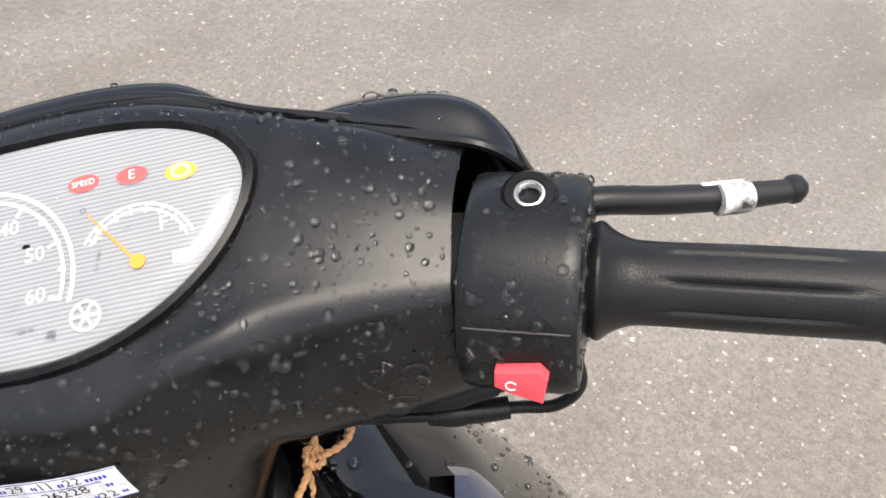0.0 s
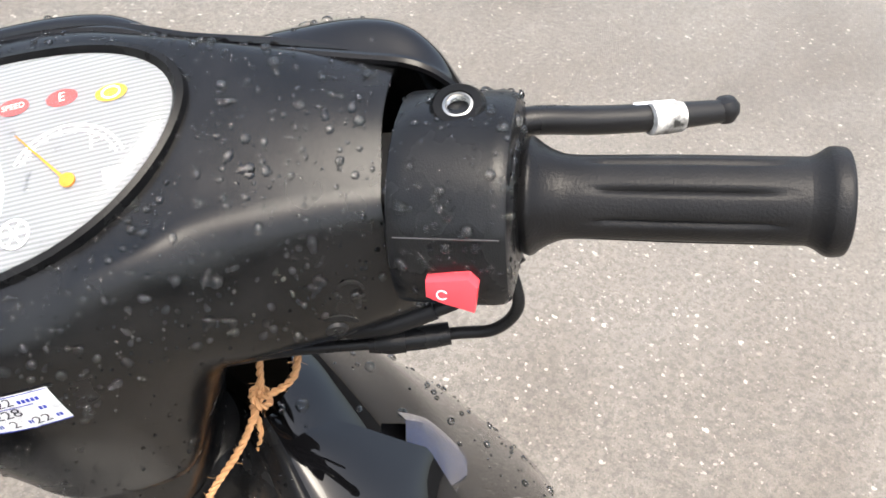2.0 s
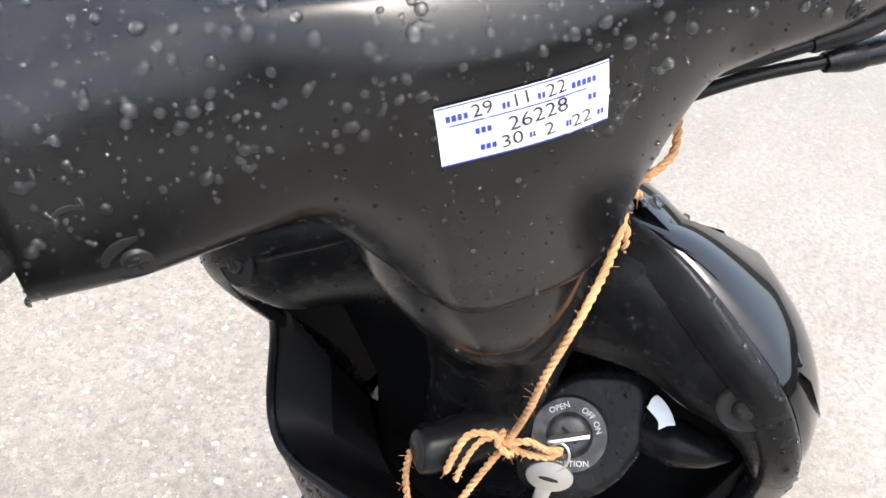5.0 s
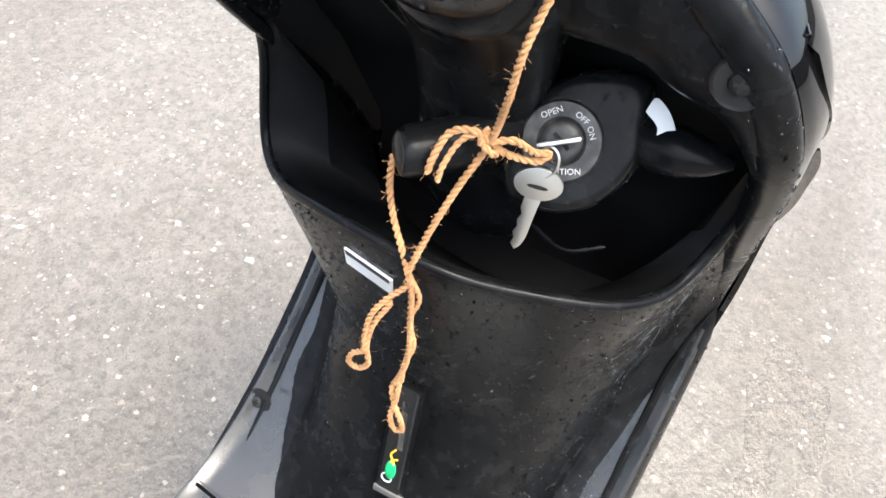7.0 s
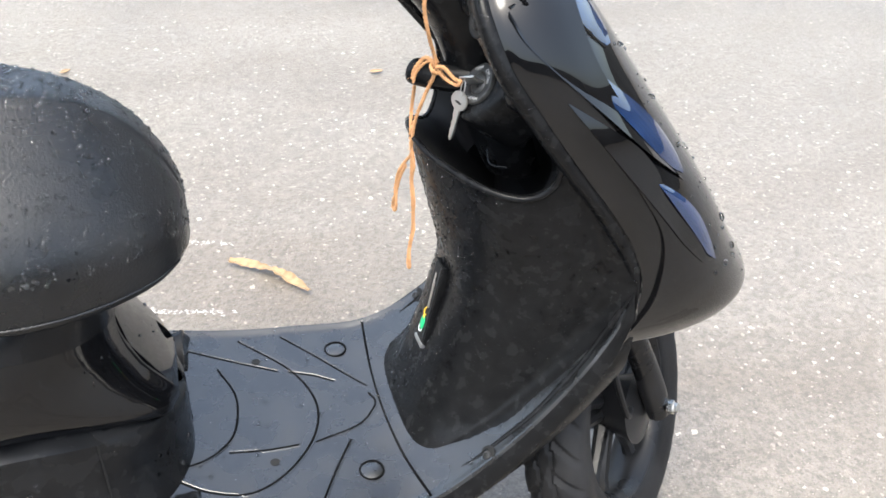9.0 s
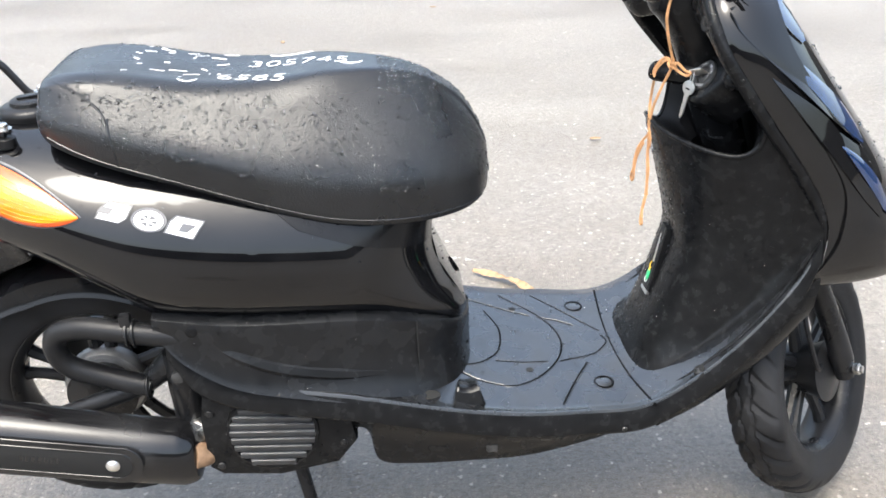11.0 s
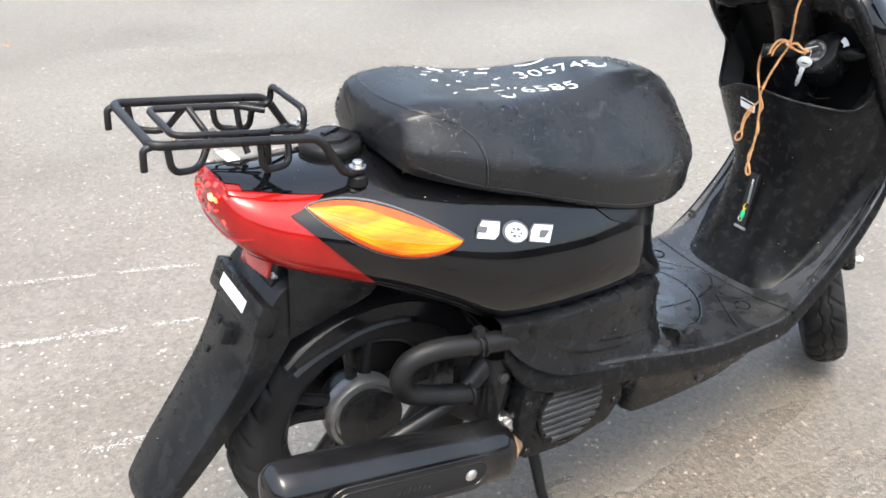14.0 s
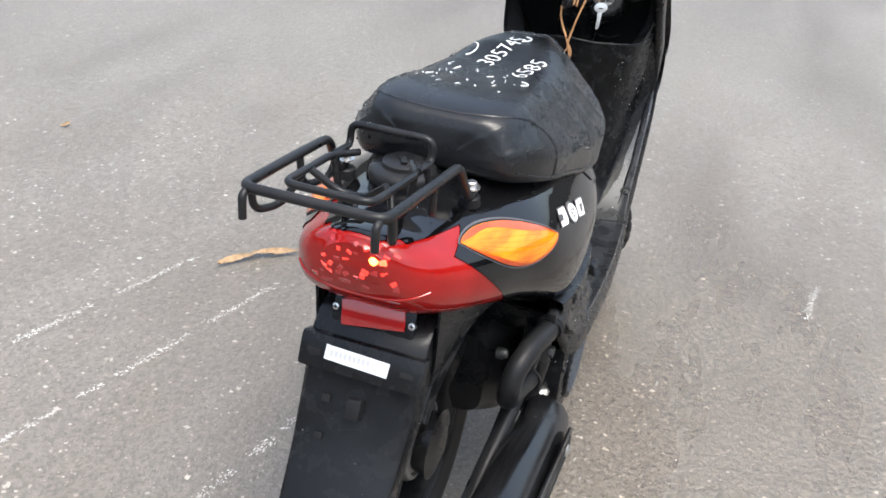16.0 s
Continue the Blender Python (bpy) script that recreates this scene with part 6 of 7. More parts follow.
    part("front_hoop", bent([(-0.045, o + 0.047, 0.728), (-0.006, o + 0.047, 0.722), (-0.004, o + 0.047, 0.747), (-0.004, o - 0.047, 0.747), (-0.006, o - 0.047, 0.722), (-0.045, o - 0.047, 0.728)]), BLACK_METAL, rk)
    part("cross_bar", bent([(-0.11, o + 0.04, 0.738), (-0.1, o + 0.015, 0.715), (-0.1, o - 0.015, 0.715), (-0.11, o - 0.04, 0.738)]), BLACK_METAL, rk)
    for s in (-1, 1):
        part("rack_hook", bent([(-0.182, o + s * 0.066, 0.744), (-0.194, o + s * 0.066, 0.742), (-0.195, o + s * 0.066, 0.718)]), BLACK_METAL, rk)
        part("side_loop", bent([(-0.17, o + s * 0.071, 0.742), (-0.168, o + s * 0.071, 0.712), (-0.135, o + s * 0.06, 0.706), (-0.115, o + s * 0.046, 0.735)]), BLACK_METAL, rk)
        part("side_loop", bent([(-0.07, o + s * 0.074, 0.73), (-0.068, o + s * 0.072, 0.694), (-0.03, o + s * 0.06, 0.69), (-0.028, o + s * 0.05, 0.724)]), BLACK_METAL, rk)
        part("rack_foot", bent([(-0.05, o + s * 0.045, 0.726), (-0.048, o + s * 0.04, 0.69), (-0.045, o + s * 0.03, 0.672)]), BLACK_METAL, rk)
        part("foot_pad", lathe([(0.011, 0), (0.0125, 0.002), (0.0115, 0.012), (0.009, 0.014), (0, 0.014)], 20, pose(0.048, o + s * 0.077, 0.654)), RUBBER, rk)
        part("rack_bolt", lathe([(0.0105, 0), (0.0105, 0.0015), (0.0062, 0.0018), (0.0062, 0.007), (0.005, 0.008), (0, 0.008)], 12, pose(0.048, o + s * 0.077, 0.677)), STEEL, rk, "bright zinc flange bolt")
    part("top_sticker", slab([(-0.02, -0.008), (0.02, -0.008), (0.02, 0.008), (-0.02, 0.008)], 0.0006, pose(-0.075, 0.028, 0.6795, 0, 4, 90)), PAPER, scooter, "white warning sticker")


def engine_side():
    y0 = -0.162
    axis = cr([(-0.137, y0, 0.322), (-0.128, y0, 0.321), (-0.1, y0, 0.316), (0.0, y0, 0.294), (0.13, y0, 0.264), (0.19, y0 + 0.002, 0.25), (0.225, y0 + 0.006, 0.241), (0.236, y0 + 0.01, 0.238)], 60)
    rad = np.interp(np.linspace(0, 1, 60), [0, 0.05, 0.1, 0.16, 0.22, 0.286, 0.36, 0.8, 0.93, 1], [0.006, 0.02, 0.0295, 0.037, 0.042, 0.0452, 0.0468, 0.045, 0.037, 0.022])
    a = np.linspace(0, 2 * math.pi, 40, endpoint=False)
    rows = [[(x, y + (0.62 if math.cos(t) > 0 else 0.98) * r * math.copysign(abs(math.cos(t)) ** 0.8, math.cos(t)), z + r * math.copysign(abs(math.sin(t)) ** 0.85, math.sin(t))) for t in a] for (x, y, z), r in zip(axis, rad)]
    mu = part("muffler", sheet(rows, close_v=True, caps=True), MUFFLER, scooter, "satin black exhaust silencer")
    d = Vector((0.177, 0, -0.036)).normalized()
    H = Matrix.Translation((0.047, -0.2085, 0.2885)) @ Matrix((d, Vector((-d.z, 0, d.x)), Vector((0, -1, 0)))).transposed().to_4x4()

    def stadium(l, r):
        return [(math.copysign(l, math.cos(t)) + r * math.cos(t), r * math.sin(t)) for t in np.linspace(0, 2 * math.pi, 33)[:-1] + 0.01]
    hs = part("heat_shield", slab(stadium(0.1, 0.027), 0.005, H, 0.002), MUFFLER, mu)
    part("shield_recess", slab(stadium(0.096, 0.018), 0.0012, H @ pose(0, 0, 0.0042), 0.0005), DARK, hs)
    part("shield_edge", tube([tuple(H @ Vector((x, y, 0.005))) for x, y in stadium(0.096, 0.0195)], 0.001, 6, closed=True), MUFFLER, hs)
    part("shield_edge", tube([tuple(H @ Vector((x, y, 0.0035))) for x, y in stadium(0.099, 0.0275)], 0.0012, 6, closed=True), MUFFLER, hs)
    for k in (-0.09, 0.09):
        part("shield_bolt", lathe([(0.0105, 0), (0.0105, 0.002), (0.0075, 0.0045), (0.004, 0.006), (0, 0.0062)], 20, H @ pose(k, 0, 0.005) @ Matrix.Scale(0.85, 4)), STEEL, hs, "domed bright bolt")
    for k in range(7):
        part("embossed_bar", block(0.0045, 0.009, 0.001, H @ pose(-0.022 + 0.0075 * k, 0.001, 0.005, 0, 0, -8)), MUFFLER, hs)
    part("exhaust_pipe", tube([(0.225, -0.175, 0.245), (0.26, -0.15, 0.232), (0.3, -0.1, 0.222), (0.36, -0.06, 0.225)], [0.019, 0.014, 0.013, 0.013], 16, 30), RUST, scooter, "rust stained exhaust pipe")
    # fan cover: a rounded block with a round slatted grille
    fc = part("fan_cover", slab([(0.245, 0.222), (0.262, 0.208), (0.34, 0.2), (0.42, 0.215), (0.447, 0.25), (0.44, 0.29), (0.4, 0.335), (0.3, 0.352), (0.252, 0.348), (0.243, 0.3)], 0.06, Matrix.Translation((0, -0.115, 0)) @ pose(0, 0, 0, 90, 0, 0), 0.008), PLASTIC, scooter, "black plastic engine fan cover")
    C = Matrix.Translation((0.336, -0.175, 0.277)) @ pose(0, 0, 0, 90, 0, 0)
    part("grille_ring", lathe([(0.06, -0.004), (0.0615, 0.0), (0.06, 0.005), (0.057, 0.006), (0.056, 0.002), (0.056, -0.004)], 60, C, ring=True), PLASTIC, fc)
    part("grille_back", lathe([(0.057, -0.004), (0.057, -0.001), (0, -0.001)], 48, C), DARK, fc)
    for k in range(9):
        v = -0.048 + 0.012 * k
        half = math.sqrt(max(0.0, 0.0565 ** 2 - v * v))
        part("grille_slat", block(2 * half, 0.0108, 0.008, C @ pose(0, 0, 0, 0, 0, -4) @ pose(0, v, 0.003, 16, 0, 0), 0.0016), SLAT, fc, "wet grey slat")
    for x, z in ((0.257, 0.312), (0.262, 0.225), (0.428, 0.25), (0.3, 0.345)):
        screw(fc, (x, -0.1755, z), (0, -1, 0), 0.0055, BLACK_METAL)
    # engine block behind, swing arm, plug, hose
    part("engine_block", hull([(0.2, 0.07, 0.37, 0.23, 0.5), (0.26, 0.1, 0.38, 0.2, 0.5), (0.36, 0.11, 0.36, 0.19, 0.5), (0.46, 0.1, 0.34, 0.2, 0.5), (0.5, 0.06, 0.3, 0.22, 0.5)], 24, 24, 5, 5), BLACK_METAL, scooter)
    part("transmission_case", hull([(-0.04, 0.012, 0.29, 0.225, 0.5), (0.04, 0.03, 0.315, 0.195, 0.5), (0.2, 0.035, 0.35, 0.2, 0.5), (0.34, 0.03, 0.34, 0.21, 0.5)], 24, 24, 4, 4), BLACK_METAL, scooter, m=pose(0, 0.1, 0))
    part("muffler_bracket", tube([(-0.03, -0.122, 0.266), (0.03, -0.124, 0.284), (0.1, -0.128, 0.309), (0.17, -0.13, 0.337), (0.215, -0.13, 0.375)], [0.013, 0.012, 0.012, 0.014, 0.018], 12, 30), BLACK_METAL, scooter, "dull black steel stay")
    part("shock_bracket", tube([(0.222, -0.135, 0.39), (0.225, -0.135, 0.34), (0.222, -0.13, 0.28)], [0.02, 0.024, 0.02], 12, 14), BLACK_METAL, scooter)
    part("bracket_bolt", lathe([(0.009, 0), (0.009, 0.006), (0.006, 0.007), (0, 0.007)], 6, pose(0.222, -0.155, 0.362, 90, 0, 0)), LOCK_GREY, scooter)
    pl = part("filler_plug", lathe([(0.017, -0.012), (0.0175, 0.0), (0.0165, 0.008), (0.014, 0.011), (0.013, 0.009), (0, 0.009)], 28, pose(0.235, -0.148, 0.268, 78, 0, -18)), STEEL, scooter, "bright slotted filler plug")
    part("plug_slot", block(0.026, 0.004, 0.004, pose(0.235, -0.148, 0.268, 78, 0, -18) @ pose(0, 0, 0.0105, 0, 0, 35)), ALU, pl)
    ho = part("intake_hose", tube([(0.27, -0.15, 0.41), (0.225, -0.158, 0.424), (0.172, -0.158, 0.434), (0.118, -0.15, 0.44), (0.082, -0.142, 0.43), (0.07, -0.137, 0.405), (0.08, -0.134, 0.376), (0.112, -0.133, 0.358), (0.15, -0.136, 0.346), (0.182, -0.14, 0.338)], 0.0145, 18, 90), RUBBER, scooter, "thick bent black rubber hose")
    for t in (0.172, 0.18):
        part("hose_clamp", tube([(t, -0.158 + 0.0165 * math.cos(k), 0.433 + 0.0165 * math.sin(k)) for k in np.linspace(0, 2 * math.pi, 24, endpoint=False)], 0.0022, 6, closed=True), BLACK_METAL, ho)
    part("hose_clamp", tube([(0.178, -0.139 + 0.016 * math.cos(k), 0.339 + 0.016 * math.sin(k)) for k in np.linspace(0, 2 * math.pi, 24, endpoint=False)], 0.0025, 6, closed=True), RUBBER, ho)
    part("clamp_block", block(0.014, 0.012, 0.02, pose(0.172, -0.16, 0.452), 0.003), BLACK_METAL, ho)
    part("drain_plug", lathe([(0.008, 0), (0.009, 0.006), (0.006, 0.014), (0, 0.015)], 10, pose(0.135, -0.1, 0.4, 80, 0, 0)), LOCK_GREY, scooter)
    part("seat_lock", lathe([(0.009, 0), (0.01, 0.004), (0.007, 0.008), (0, 0.008)], 16, pose(0.598, -0.02, 0.53, 0, 90, 0)), STEEL, scooter)
    # stand legs
    part("centre_stand", tube([(0.34, -0.06, 0.2), (0.36, -0.085, 0.1), (0.378, -0.1, 0.012), (0.392, -0.112, 0.004)], [0.011, 0.01, 0.009, 0.008], 10, 16), BLACK_METAL, scooter)
    part("centre_stand", tube([(0.34, 0.06, 0.2), (0.36, 0.085, 0.1), (0.378, 0.1, 0.012), (0.392, 0.112, 0.004)], [0.011, 0.01, 0.009, 0.008], 10, 16), BLACK_METAL, scooter)


seat(), rear_body(), both(amber_lamp), both(emblem), floorboard(), leg_shield(), column(), apron(), handlebar(), front_end(), rear_end(), engine_side()


# ---- key and rope ----
def key():
    q = Vector((-0.8, -0.1, 0.55)).to_track_quat("Z", "Y").to_matrix().to_4x4()
    at = Matrix.Translation((0.925, -0.038, 0.69)) @ q
    # the key that sits in the lock: its bow edge-on
    k = thing("ignition_key", "steel ignition key in the lock", "key")
    part("key_bow", block(0.022, 0.0022, 0.014, at @ pose(0, 0, 0.011, 0, 0, 28), 0.0009), STEEL, k)
    # the spare that hangs from it
    h = thing("hanging_key", "grey steel key hanging from a ring", "key")
    K = Matrix.Translation((0.909, -0.0375, 0.6855)) @ Matrix((Vector((0.25, -0.95, 0.0)).normalized(), Vector((0.19, -0.04, 0.98)).normalized(), Vector((-0.95, -0.25, 0.1)).normalized())).transposed().to_4x4()
    bow = [(0.0125 * math.cos(t), 0.0095 * math.sin(t) - 0.011) for t in np.linspace(0, 2 * math.pi, 24, endpoint=False)]
    part("key_bow", slab(bow, 0.0022, K, 0.0005), STEEL, h)
    part("bow_hole", slab([(0.0055 * math.cos(t), 0.0012 * math.sin(t) - 0.0125) for t in np.linspace(0, 2 * math.pi, 16, endpoint=False)], 0.0026, K @ pose(0, 0, -0.0002)), DARK, h)
    blade = [(-0.0042, -0.019), (0.0042, -0.019), (0.004, -0.03), (0.0042, -0.044), (0.003, -0.05), (0.0006, -0.053), (-0.0022, -0.05), (-0.0016, -0.046), (-0.0032, -0.043), (-0.002, -0.039), (-0.0034, -0.035), (-0.0022, -0.031), (-0.004, -0.027)]
    part("blade", slab(blade, 0.002, K, 0.0003), STEEL, h)
    part("key_ring", tube([tuple(K @ Vector((0.0055 * math.cos(t), 0.002 + 0.0085 * math.sin(t), 0.001 + 0.002 * math.cos(t)))) for t in np.linspace(0, 2 * math.pi, 28, endpoint=False)], 0.0007, 6, closed=True), STEEL, h)


def rope():
    r = thing("jute_cord", "orange-brown twisted jute cord tied round cable and key", "cord")
    rnd = random.Random(3)
    FIBRES = bmesh.new()

    def strand(pts, rad=0.0017, name="strand"):
        """Two twisted yarns with stray fibres."""
        p = cr(pts, max(24, 12 * len(pts)))
        seg = np.linalg.norm(np.diff(p, axis=0), axis=1)
        s = np.concatenate([[0], np.cumsum(seg)])
        tan = np.gradient(p, axis=0)
        tan /= np.linalg.norm(tan, axis=1)[:, None] + 1e-9
        n1 = np.cross(tan, np.tile([0.3, 0.9, 0.31], (len(p), 1)))
        n1 /= np.linalg.norm(n1, axis=1)[:, None] + 1e-9
        n2 = np.cross(tan, n1)
        fine = np.linspace(0, s[-1], max(30, int(s[-1] / 0.0012)))
        P = np.stack([np.interp(fine, s, p[:, k]) for k in range(3)], 1)
        A = np.stack([np.interp(fine, s, n1[:, k]) for k in range(3)], 1)
        B = np.stack([np.interp(fine, s, n2[:, k]) for k in range(3)], 1)
        bm = bmesh.new()
        for ph in (0, math.pi):
            w = fine / 0.0085 * 2 * math.pi + ph
            tube(P + 0.55 * rad * (np.cos(w)[:, None] * A + np.sin(w)[:, None] * B), rad * 0.72, 6, bm=bm)
        part(name, bm, ROPE, r)
        fib = FIBRES
        for k in range(int(s[-1] / 0.0032)):
            i = rnd.randrange(len(fine))
            d = Vector((rnd.uniform(-1, 1), rnd.uniform(-1, 1), rnd.uniform(-1, 1))).normalized() * rnd.uniform(0.002, 0.0065)
            o = Vector(P[i])
            tube([o, o + d * 0.5 + Vector((0, 0, 0.0006)), o + d], 0.00011, 3, bm=fib)
    T = lambda x, y, z: tuple(STEER @ Vector((x, y, z)))
    knot_u = np.array([0.917, -0.027, 0.848])
    knot_m = np.array([0.889, -0.013, 0.7])
    top = np.array([0.936, -0.021, 0.89])
    low = np.array([0.872, 0.01, 0.607])
    strand([knot_u, 0.5 * knot_u + 0.5 * top + (-0.003, 0.005, 0), top + (-0.003, 0.005, -0.001), top + (0.001, 0.001, 0.004), top + (0.004, -0.006, 0.0), 0.5 * knot_u + 0.5 * top + (0.003, -0.014, -0.004), knot_u + (0.001, -0.006, 0.006), knot_u])
    strand([knot_u, (0.9, -0.031, 0.826), (0.88, -0.03, 0.804), (0.873, -0.024, 0.768), (0.879, -0.02, 0.735), knot_m, (0.882, -0.004, 0.67), (0.874, 0.004, 0.637), low])
    strand([knot_u + (0, 0, 0.003), knot_u + (-0.003, 0.003, -0.01), knot_u + (-0.005, -0.006, -0.022), knot_u + (-0.012, -0.008, -0.036)])
    for c in (knot_u, knot_m):
        strand([c + (0.003, 0.003, 0.005), c + (-0.004, 0.003, 0.002), c + (-0.004, -0.004, -0.002), c + (0.003, -0.003, -0.005), c + (0.004, 0.003, -0.001), c + (-0.003, 0.004, 0.0)], 0.0017)
    strand([knot_m, knot_m + (0.004, -0.01, 0.004), (0.901, -0.032, 0.696), (0.906, -0.038, 0.695), (0.903, -0.034, 0.69), (0.895, -0.022, 0.693), knot_m])
    strand([knot_m, knot_m + (-0.004, 0.008, 0.006), knot_m + (-0.008, 0.018, 0.002), (0.8735, 0.008, 0.69), (0.872, 0.009, 0.681)], 0.0017)
    strand([knot_m, knot_m + (-0.003, 0.006, 0.004), knot_m + (-0.008, 0.012, 0.0), (0.873, 0.002, 0.689), (0.8715, 0.003, 0.679)], 0.0014)
    # falls from the hook to the crossing, then two looped ends
    strand([(0.882, 0.033, 0.672), (0.88, 0.032, 0.655), (0.876, 0.025, 0.637), (0.873, 0.015, 0.618), low])
    strand([low, (0.872, 0.009, 0.597), (0.868, 0.017, 0.585), (0.863, 0.024, 0.57), (0.86, 0.025, 0.553), (0.859, 0.024, 0.54), (0.859, 0.031, 0.532), (0.859, 0.033, 0.522), (0.859, 0.026, 0.521), (0.859, 0.02, 0.53), (0.86, 0.023, 0.544), (0.863, 0.022, 0.562), (0.868, 0.015, 0.582)], 0.0016)
    strand([low, (0.872, 0.006, 0.594), (0.871, 0.003, 0.57), (0.872, 0.001, 0.548), (0.873, 0.002, 0.525), (0.874, 0.006, 0.506), (0.8735, 0.008, 0.497), (0.87, 0.003, 0.486), (0.868, -0.004, 0.476), (0.868, -0.006, 0.466), (0.868, 0.0, 0.464), (0.869, 0.004, 0.474), (0.871, 0.003, 0.49), (0.874, 0.004, 0.505)])
    strand([low, (0.873, 0.001, 0.59), (0.872, 0.004, 0.57), (0.873, -0.001, 0.548), (0.874, 0.003, 0.525), (0.875, 0.003, 0.506)], 0.0014)
    fib = part("fibres", FIBRES, ROPE, r)
    tagged(fib, "stray orange-brown fibres", kind="stuff")


key(), rope()


# ---- things on the ground ----
def fallen_leaf(at, length, turn, seed):
    rnd = random.Random(seed)
    rows = []
    for k in np.linspace(0, 1, 26):
        w = 0.012 * math.sin(math.pi * (0.08 + 0.86 * k)) ** 0.6 * (0.7 + 0.6 * rnd.random())
        bend = 0.02 * math.sin(3 * k) + rnd.uniform(-0.002, 0.002)
        rows.append([(length * (k - 0.5), bend + w * q, 0.004 + 0.009 * abs(math.sin(5 * k + q)) * (0.6 + 0.4 * q * q) + rnd.uniform(0, 0.003)) for q in (-1, -0.5, 0, 0.5, 1)])
    lf = part("dry_leaf", thick(sheet(rows), 0.0008), LEAF)
    lf.matrix_basis = pose(at[0], at[1], 0, 0, 0, turn)
    return tagged(lf, "curled dry tan leaf lying on wet concrete", "leaf", "fallen leaves")


fallen_leaf((0.766, 0.641), 0.19, -46, 1)
for i, (x, y) in enumerate(((1.19, 1.545), (0.363, 1.725), (0.097, 2.946), (0.82, 3.51))):
    rnd = random.Random(20 + i)
    scrap = part("litter_scrap", slab([(0.018 * math.cos(t) * rnd.uniform(0.6, 1.2), 0.01 * math.sin(t) * rnd.uniform(0.6, 1.2)) for t in np.linspace(0, 2 * math.pi, 9)[:-1]], 0.002, bevel=0.0005), LEAF)
    scrap.matrix_basis = pose(x, y, 0, 0, 0, 50 * i)
    tagged(scrap, "small dry brown leaf scrap on the concrete", "leaf", "leaf scraps")


def chalk_line(a, b, w, seed):
    """A worn streak of white flecks across the concrete."""
    rnd = random.Random(seed)
    a, b = np.array(a), np.array(b)
    long = np.linalg.norm(b - a)
    d = (b - a) / long
    n = np.array([-d[1], d[0]])
    bm = bmesh.new()
    for k in range(int(long * 900)):
        c = a + d * rnd.random() * long + n * rnd.gauss(0, w)
        if math.sin(c[0] * 23) + math.sin(c[0] * 61 + 1) < -0.9:
            continue
        r = rnd.uniform(0.0005, 0.0017)
        vs = []
        for q in range(5):
            t = 2 * math.pi * q / 5
            o = d * 1.8 * r * math.cos(t) * rnd.uniform(0.6, 1.3) + n * r * math.sin(t) * rnd.uniform(0.6, 1.3)
            vs.append(bm.verts.new((*(c + o), 0.0018)))
        bm.faces.new(vs)
    ln = part("ground_line", bm, CHALK, smooth=False)
    tagged(ln, "faint worn white streak on concrete", "line", kind="stuff")


chalk_line((-0.9, 1.26), (0.72, 0.775), 0.0042, 1)
chalk_line((-0.9, 0.975), (0.7, 0.553), 0.0042, 2)
chalk_line((-0.25, 0.415), (0.31, 0.3), 0.006, 3)
chalk_line((1.1, -0.584), (1.32, -0.616), 0.005, 4)


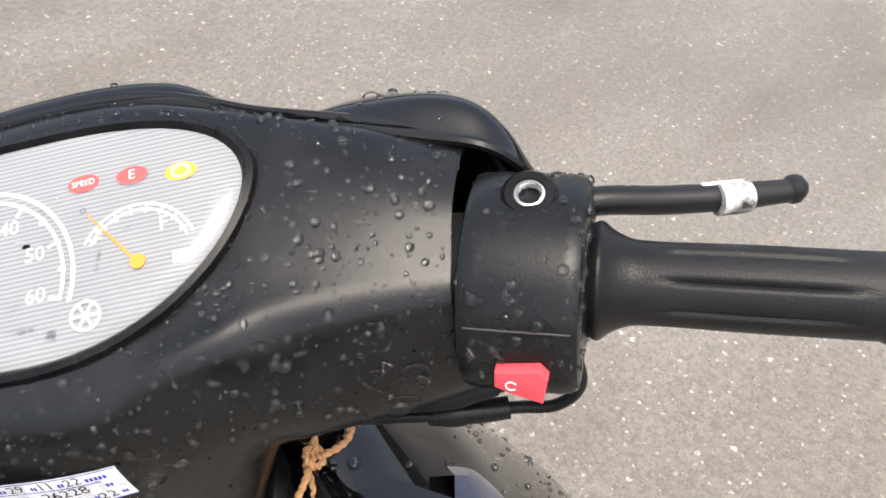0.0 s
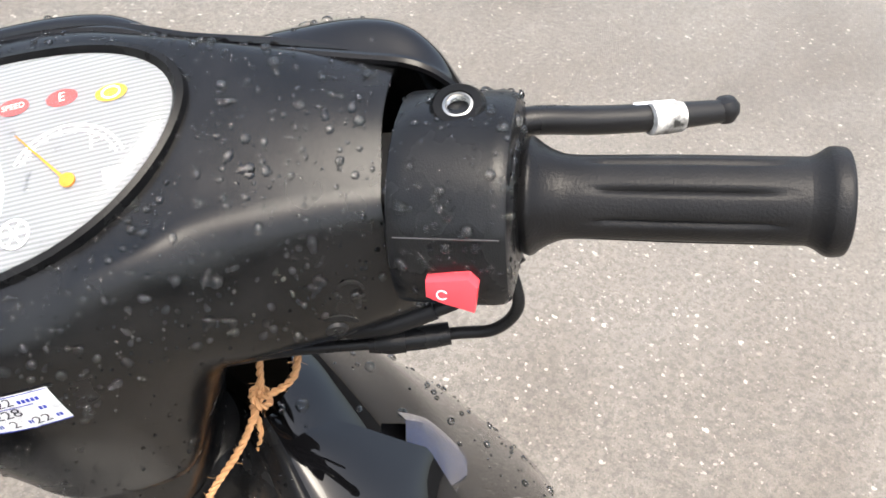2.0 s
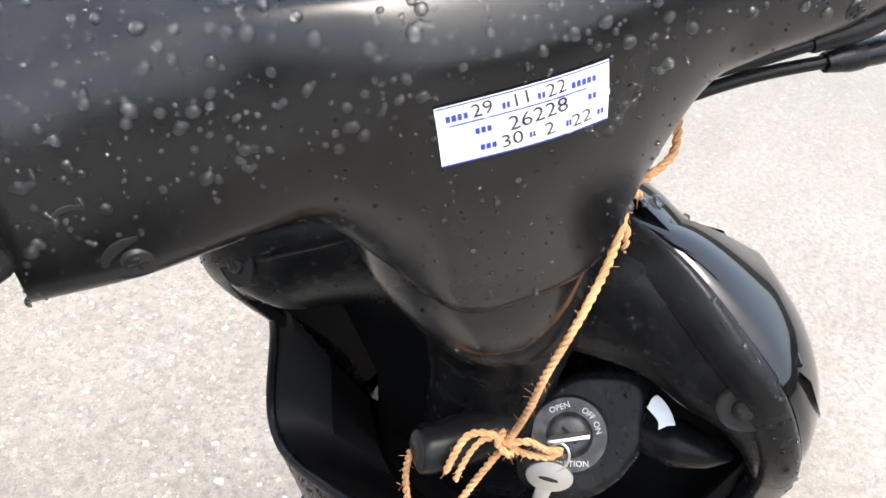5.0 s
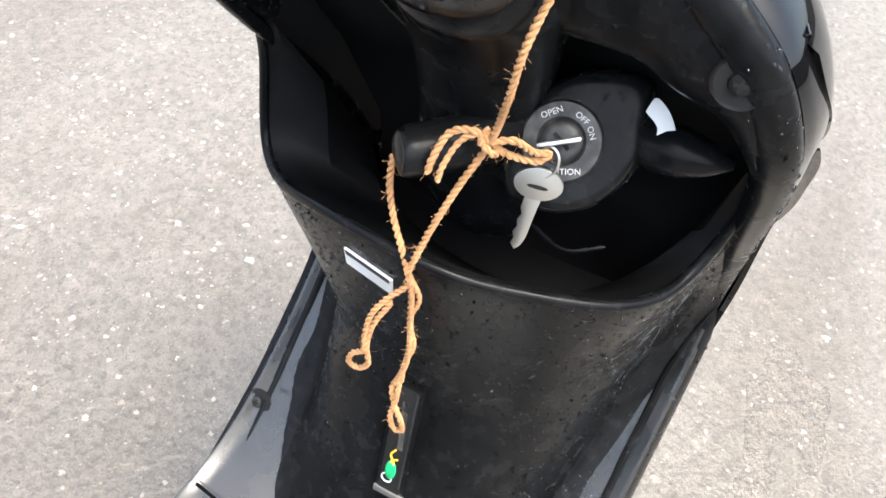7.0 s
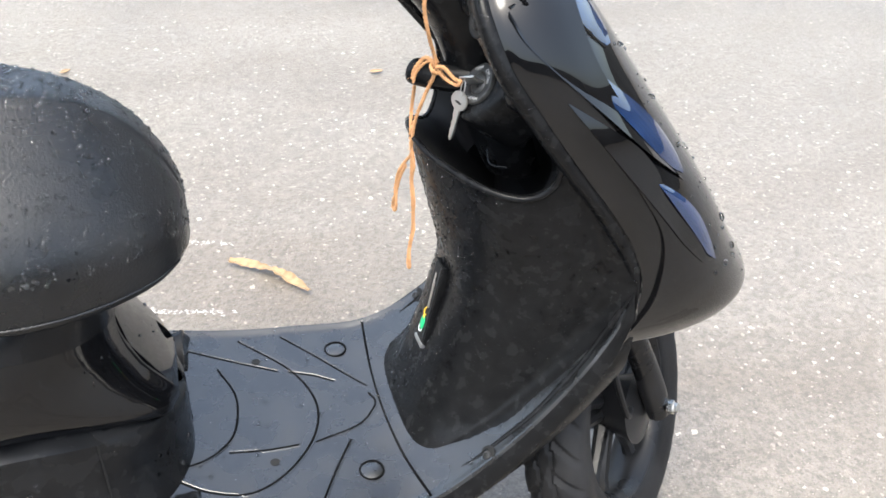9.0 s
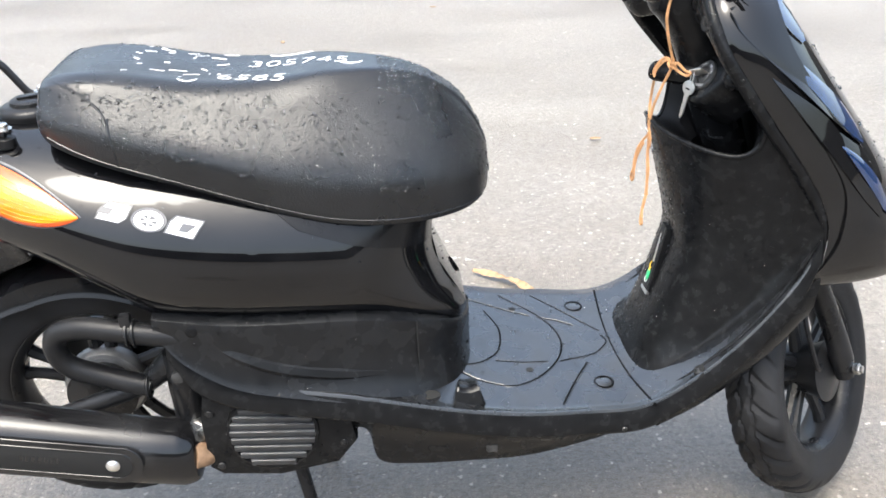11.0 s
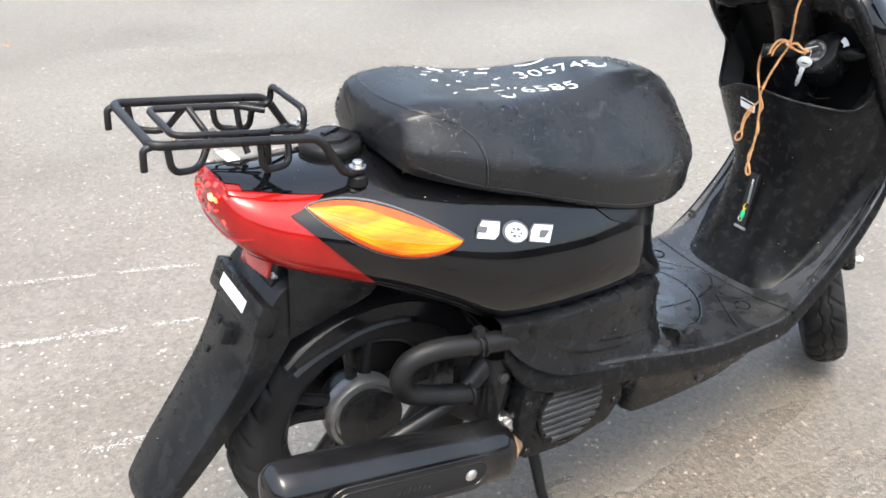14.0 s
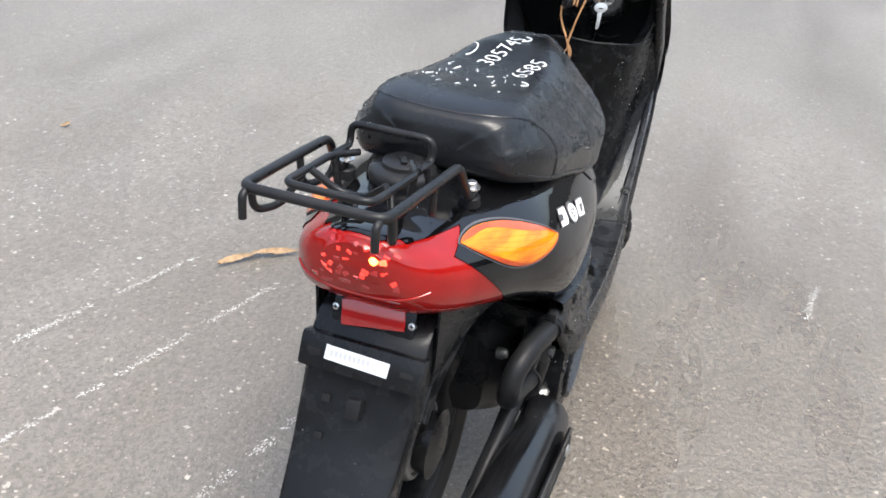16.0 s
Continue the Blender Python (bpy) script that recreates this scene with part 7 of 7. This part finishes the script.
# ---- rain ----
def rain(names, count, size, up=0.15, seed=1, label="raindrops", keep=None, face=None):
    """Beads of water that lie on the skins named."""
    bpy.context.view_layer.update()
    rng = np.random.default_rng(seed)
    tris, nors, area = [], [], []
    for ob in bpy.data.objects:
        if ob.type != "MESH" or ob.name.split(".")[0] not in names:
            continue
        me, m = ob.data, np.array(ob.matrix_world)
        co = np.empty(len(me.vertices) * 3)
        me.vertices.foreach_get("co", co)
        co = co.reshape(-1, 3) @ m[:3, :3].T + m[:3, 3]
        me.calc_loop_triangles()
        ti = np.empty(len(me.loop_triangles) * 3, dtype=np.int32)
        me.loop_triangles.foreach_get("vertices", ti)
        t = co[ti.reshape(-1, 3)]
        n = np.cross(t[:, 1] - t[:, 0], t[:, 2] - t[:, 0])
        a = np.linalg.norm(n, axis=1)
        n = n / (a[:, None] + 1e-15)
        if face is not None:
            n = n * np.where(n @ np.array(face) < 0, -1.0, 1.0)[:, None]
        c = t.mean(1)
        ok = (n[:, 2] > up) & (a > 1e-12)
        if keep is not None:
            ok &= np.array([bool(keep(*p)) for p in c])
        tris.append(t[ok]), nors.append(n[ok]), area.append(a[ok])
    tris, nors, area = np.concatenate(tris), np.concatenate(nors), np.concatenate(area)
    pick = rng.choice(len(tris), count, p=area / area.sum())
    u, v = rng.random(count), rng.random(count)
    f = u + v > 1
    u[f], v[f] = 1 - u[f], 1 - v[f]
    t = tris[pick]
    P = t[:, 0] + u[:, None] * (t[:, 1] - t[:, 0]) + v[:, None] * (t[:, 2] - t[:, 0])
    N = nors[pick]
    lo, hi = size
    r = lo * (hi / lo) ** (rng.random(count) ** 2.0)
    verts, faces = [], []
    ringn = 7
    for p, n, q in zip(P, N, r):
        z = Vector(n)
        x = z.orthogonal().normalized()
        y = z.cross(x)
        b = len(verts)
        sx, sy = rng.uniform(0.8, 1.3), rng.uniform(0.8, 1.25)
        for h, k in ((-0.05, 1.0), (0.42, 0.92), (0.72, 0.52)):
            for j in range(ringn):
                a = 2 * math.pi * j / ringn
                w = Vector(p) + x * (q * k * sx * math.cos(a)) + y * (q * k * sy * math.sin(a)) + z * (q * h)
                verts.append(w)
        verts.append(Vector(p) + z * q * 0.82)
        for i in range(2):
            for j in range(ringn):
                faces.append((b + i * ringn + j, b + i * ringn + (j + 1) % ringn, b + (i + 1) * ringn + (j + 1) % ringn, b + (i + 1) * ringn + j))
        for j in range(ringn):
            faces.append((b + 2 * ringn + j, b + 2 * ringn + (j + 1) % ringn, b + 3 * ringn))
    me = bpy.data.meshes.new("raindrops")
    me.from_pydata(verts, [], faces)
    me.materials.append(WATER)
    me.polygons.foreach_set("use_smooth", [True] * len(me.polygons))
    return tagged(new("raindrops", me), label, "water", kind="stuff")


rain(("handlebar_cover", "switch_box"), 3600, (0.0006, 0.0024), -0.1, 1, "clear raindrops beaded on the handlebar cover")
rain(("handlebar_cover", "stem_cover"), 2600, (0.0004, 0.0011), -0.7, 9, "tiny raindrops on the handlebar stem", face=(-1, 0, 0.1))
rain(("seat",), 6000, (0.0007, 0.0026), 0.0, 2, "fine raindrops beaded on the seat", keep=lambda x, y, z: abs(y) > 0.08 or x > 0.5)
rain(("leg_shield", "shield_rim", "upper_panel", "lock_boss"), 9000, (0.0005, 0.0014), -0.3, 3, "clear raindrops on the leg shield", face=(-1, 0, 0.2), keep=lambda x, y, z: z > 0.27)
rain(("floorboard", "seat_base_cover"), 1800, (0.0006, 0.0026), 0.05, 4, "raindrops on the footboard", keep=lambda x, y, z: z > 0.2)
rain(("front_apron", "front_cover"), 300, (0.0008, 0.004), 0.1, 5, "large raindrops on the glossy apron")
rain(("rear_body", "rear_fender", "fuel_cap"), 600, (0.0006, 0.0022), 0.15, 6, "raindrops on the rear body", face=(0, 0, 1))
rain(("rear_fender", "plate_bracket", "fender_side"), 520, (0.0007, 0.0022), -0.5, 7, "raindrops on the rear fender", face=(-1, 0, 0.4), keep=lambda x, y, z: z > 0.25)
rain(("seat_base_cover", "fan_cover"), 800, (0.0007, 0.0022), -0.3, 8, "raindrops on the lower side cover", face=(0, -1, 0.3), keep=lambda x, y, z: y < -0.1)
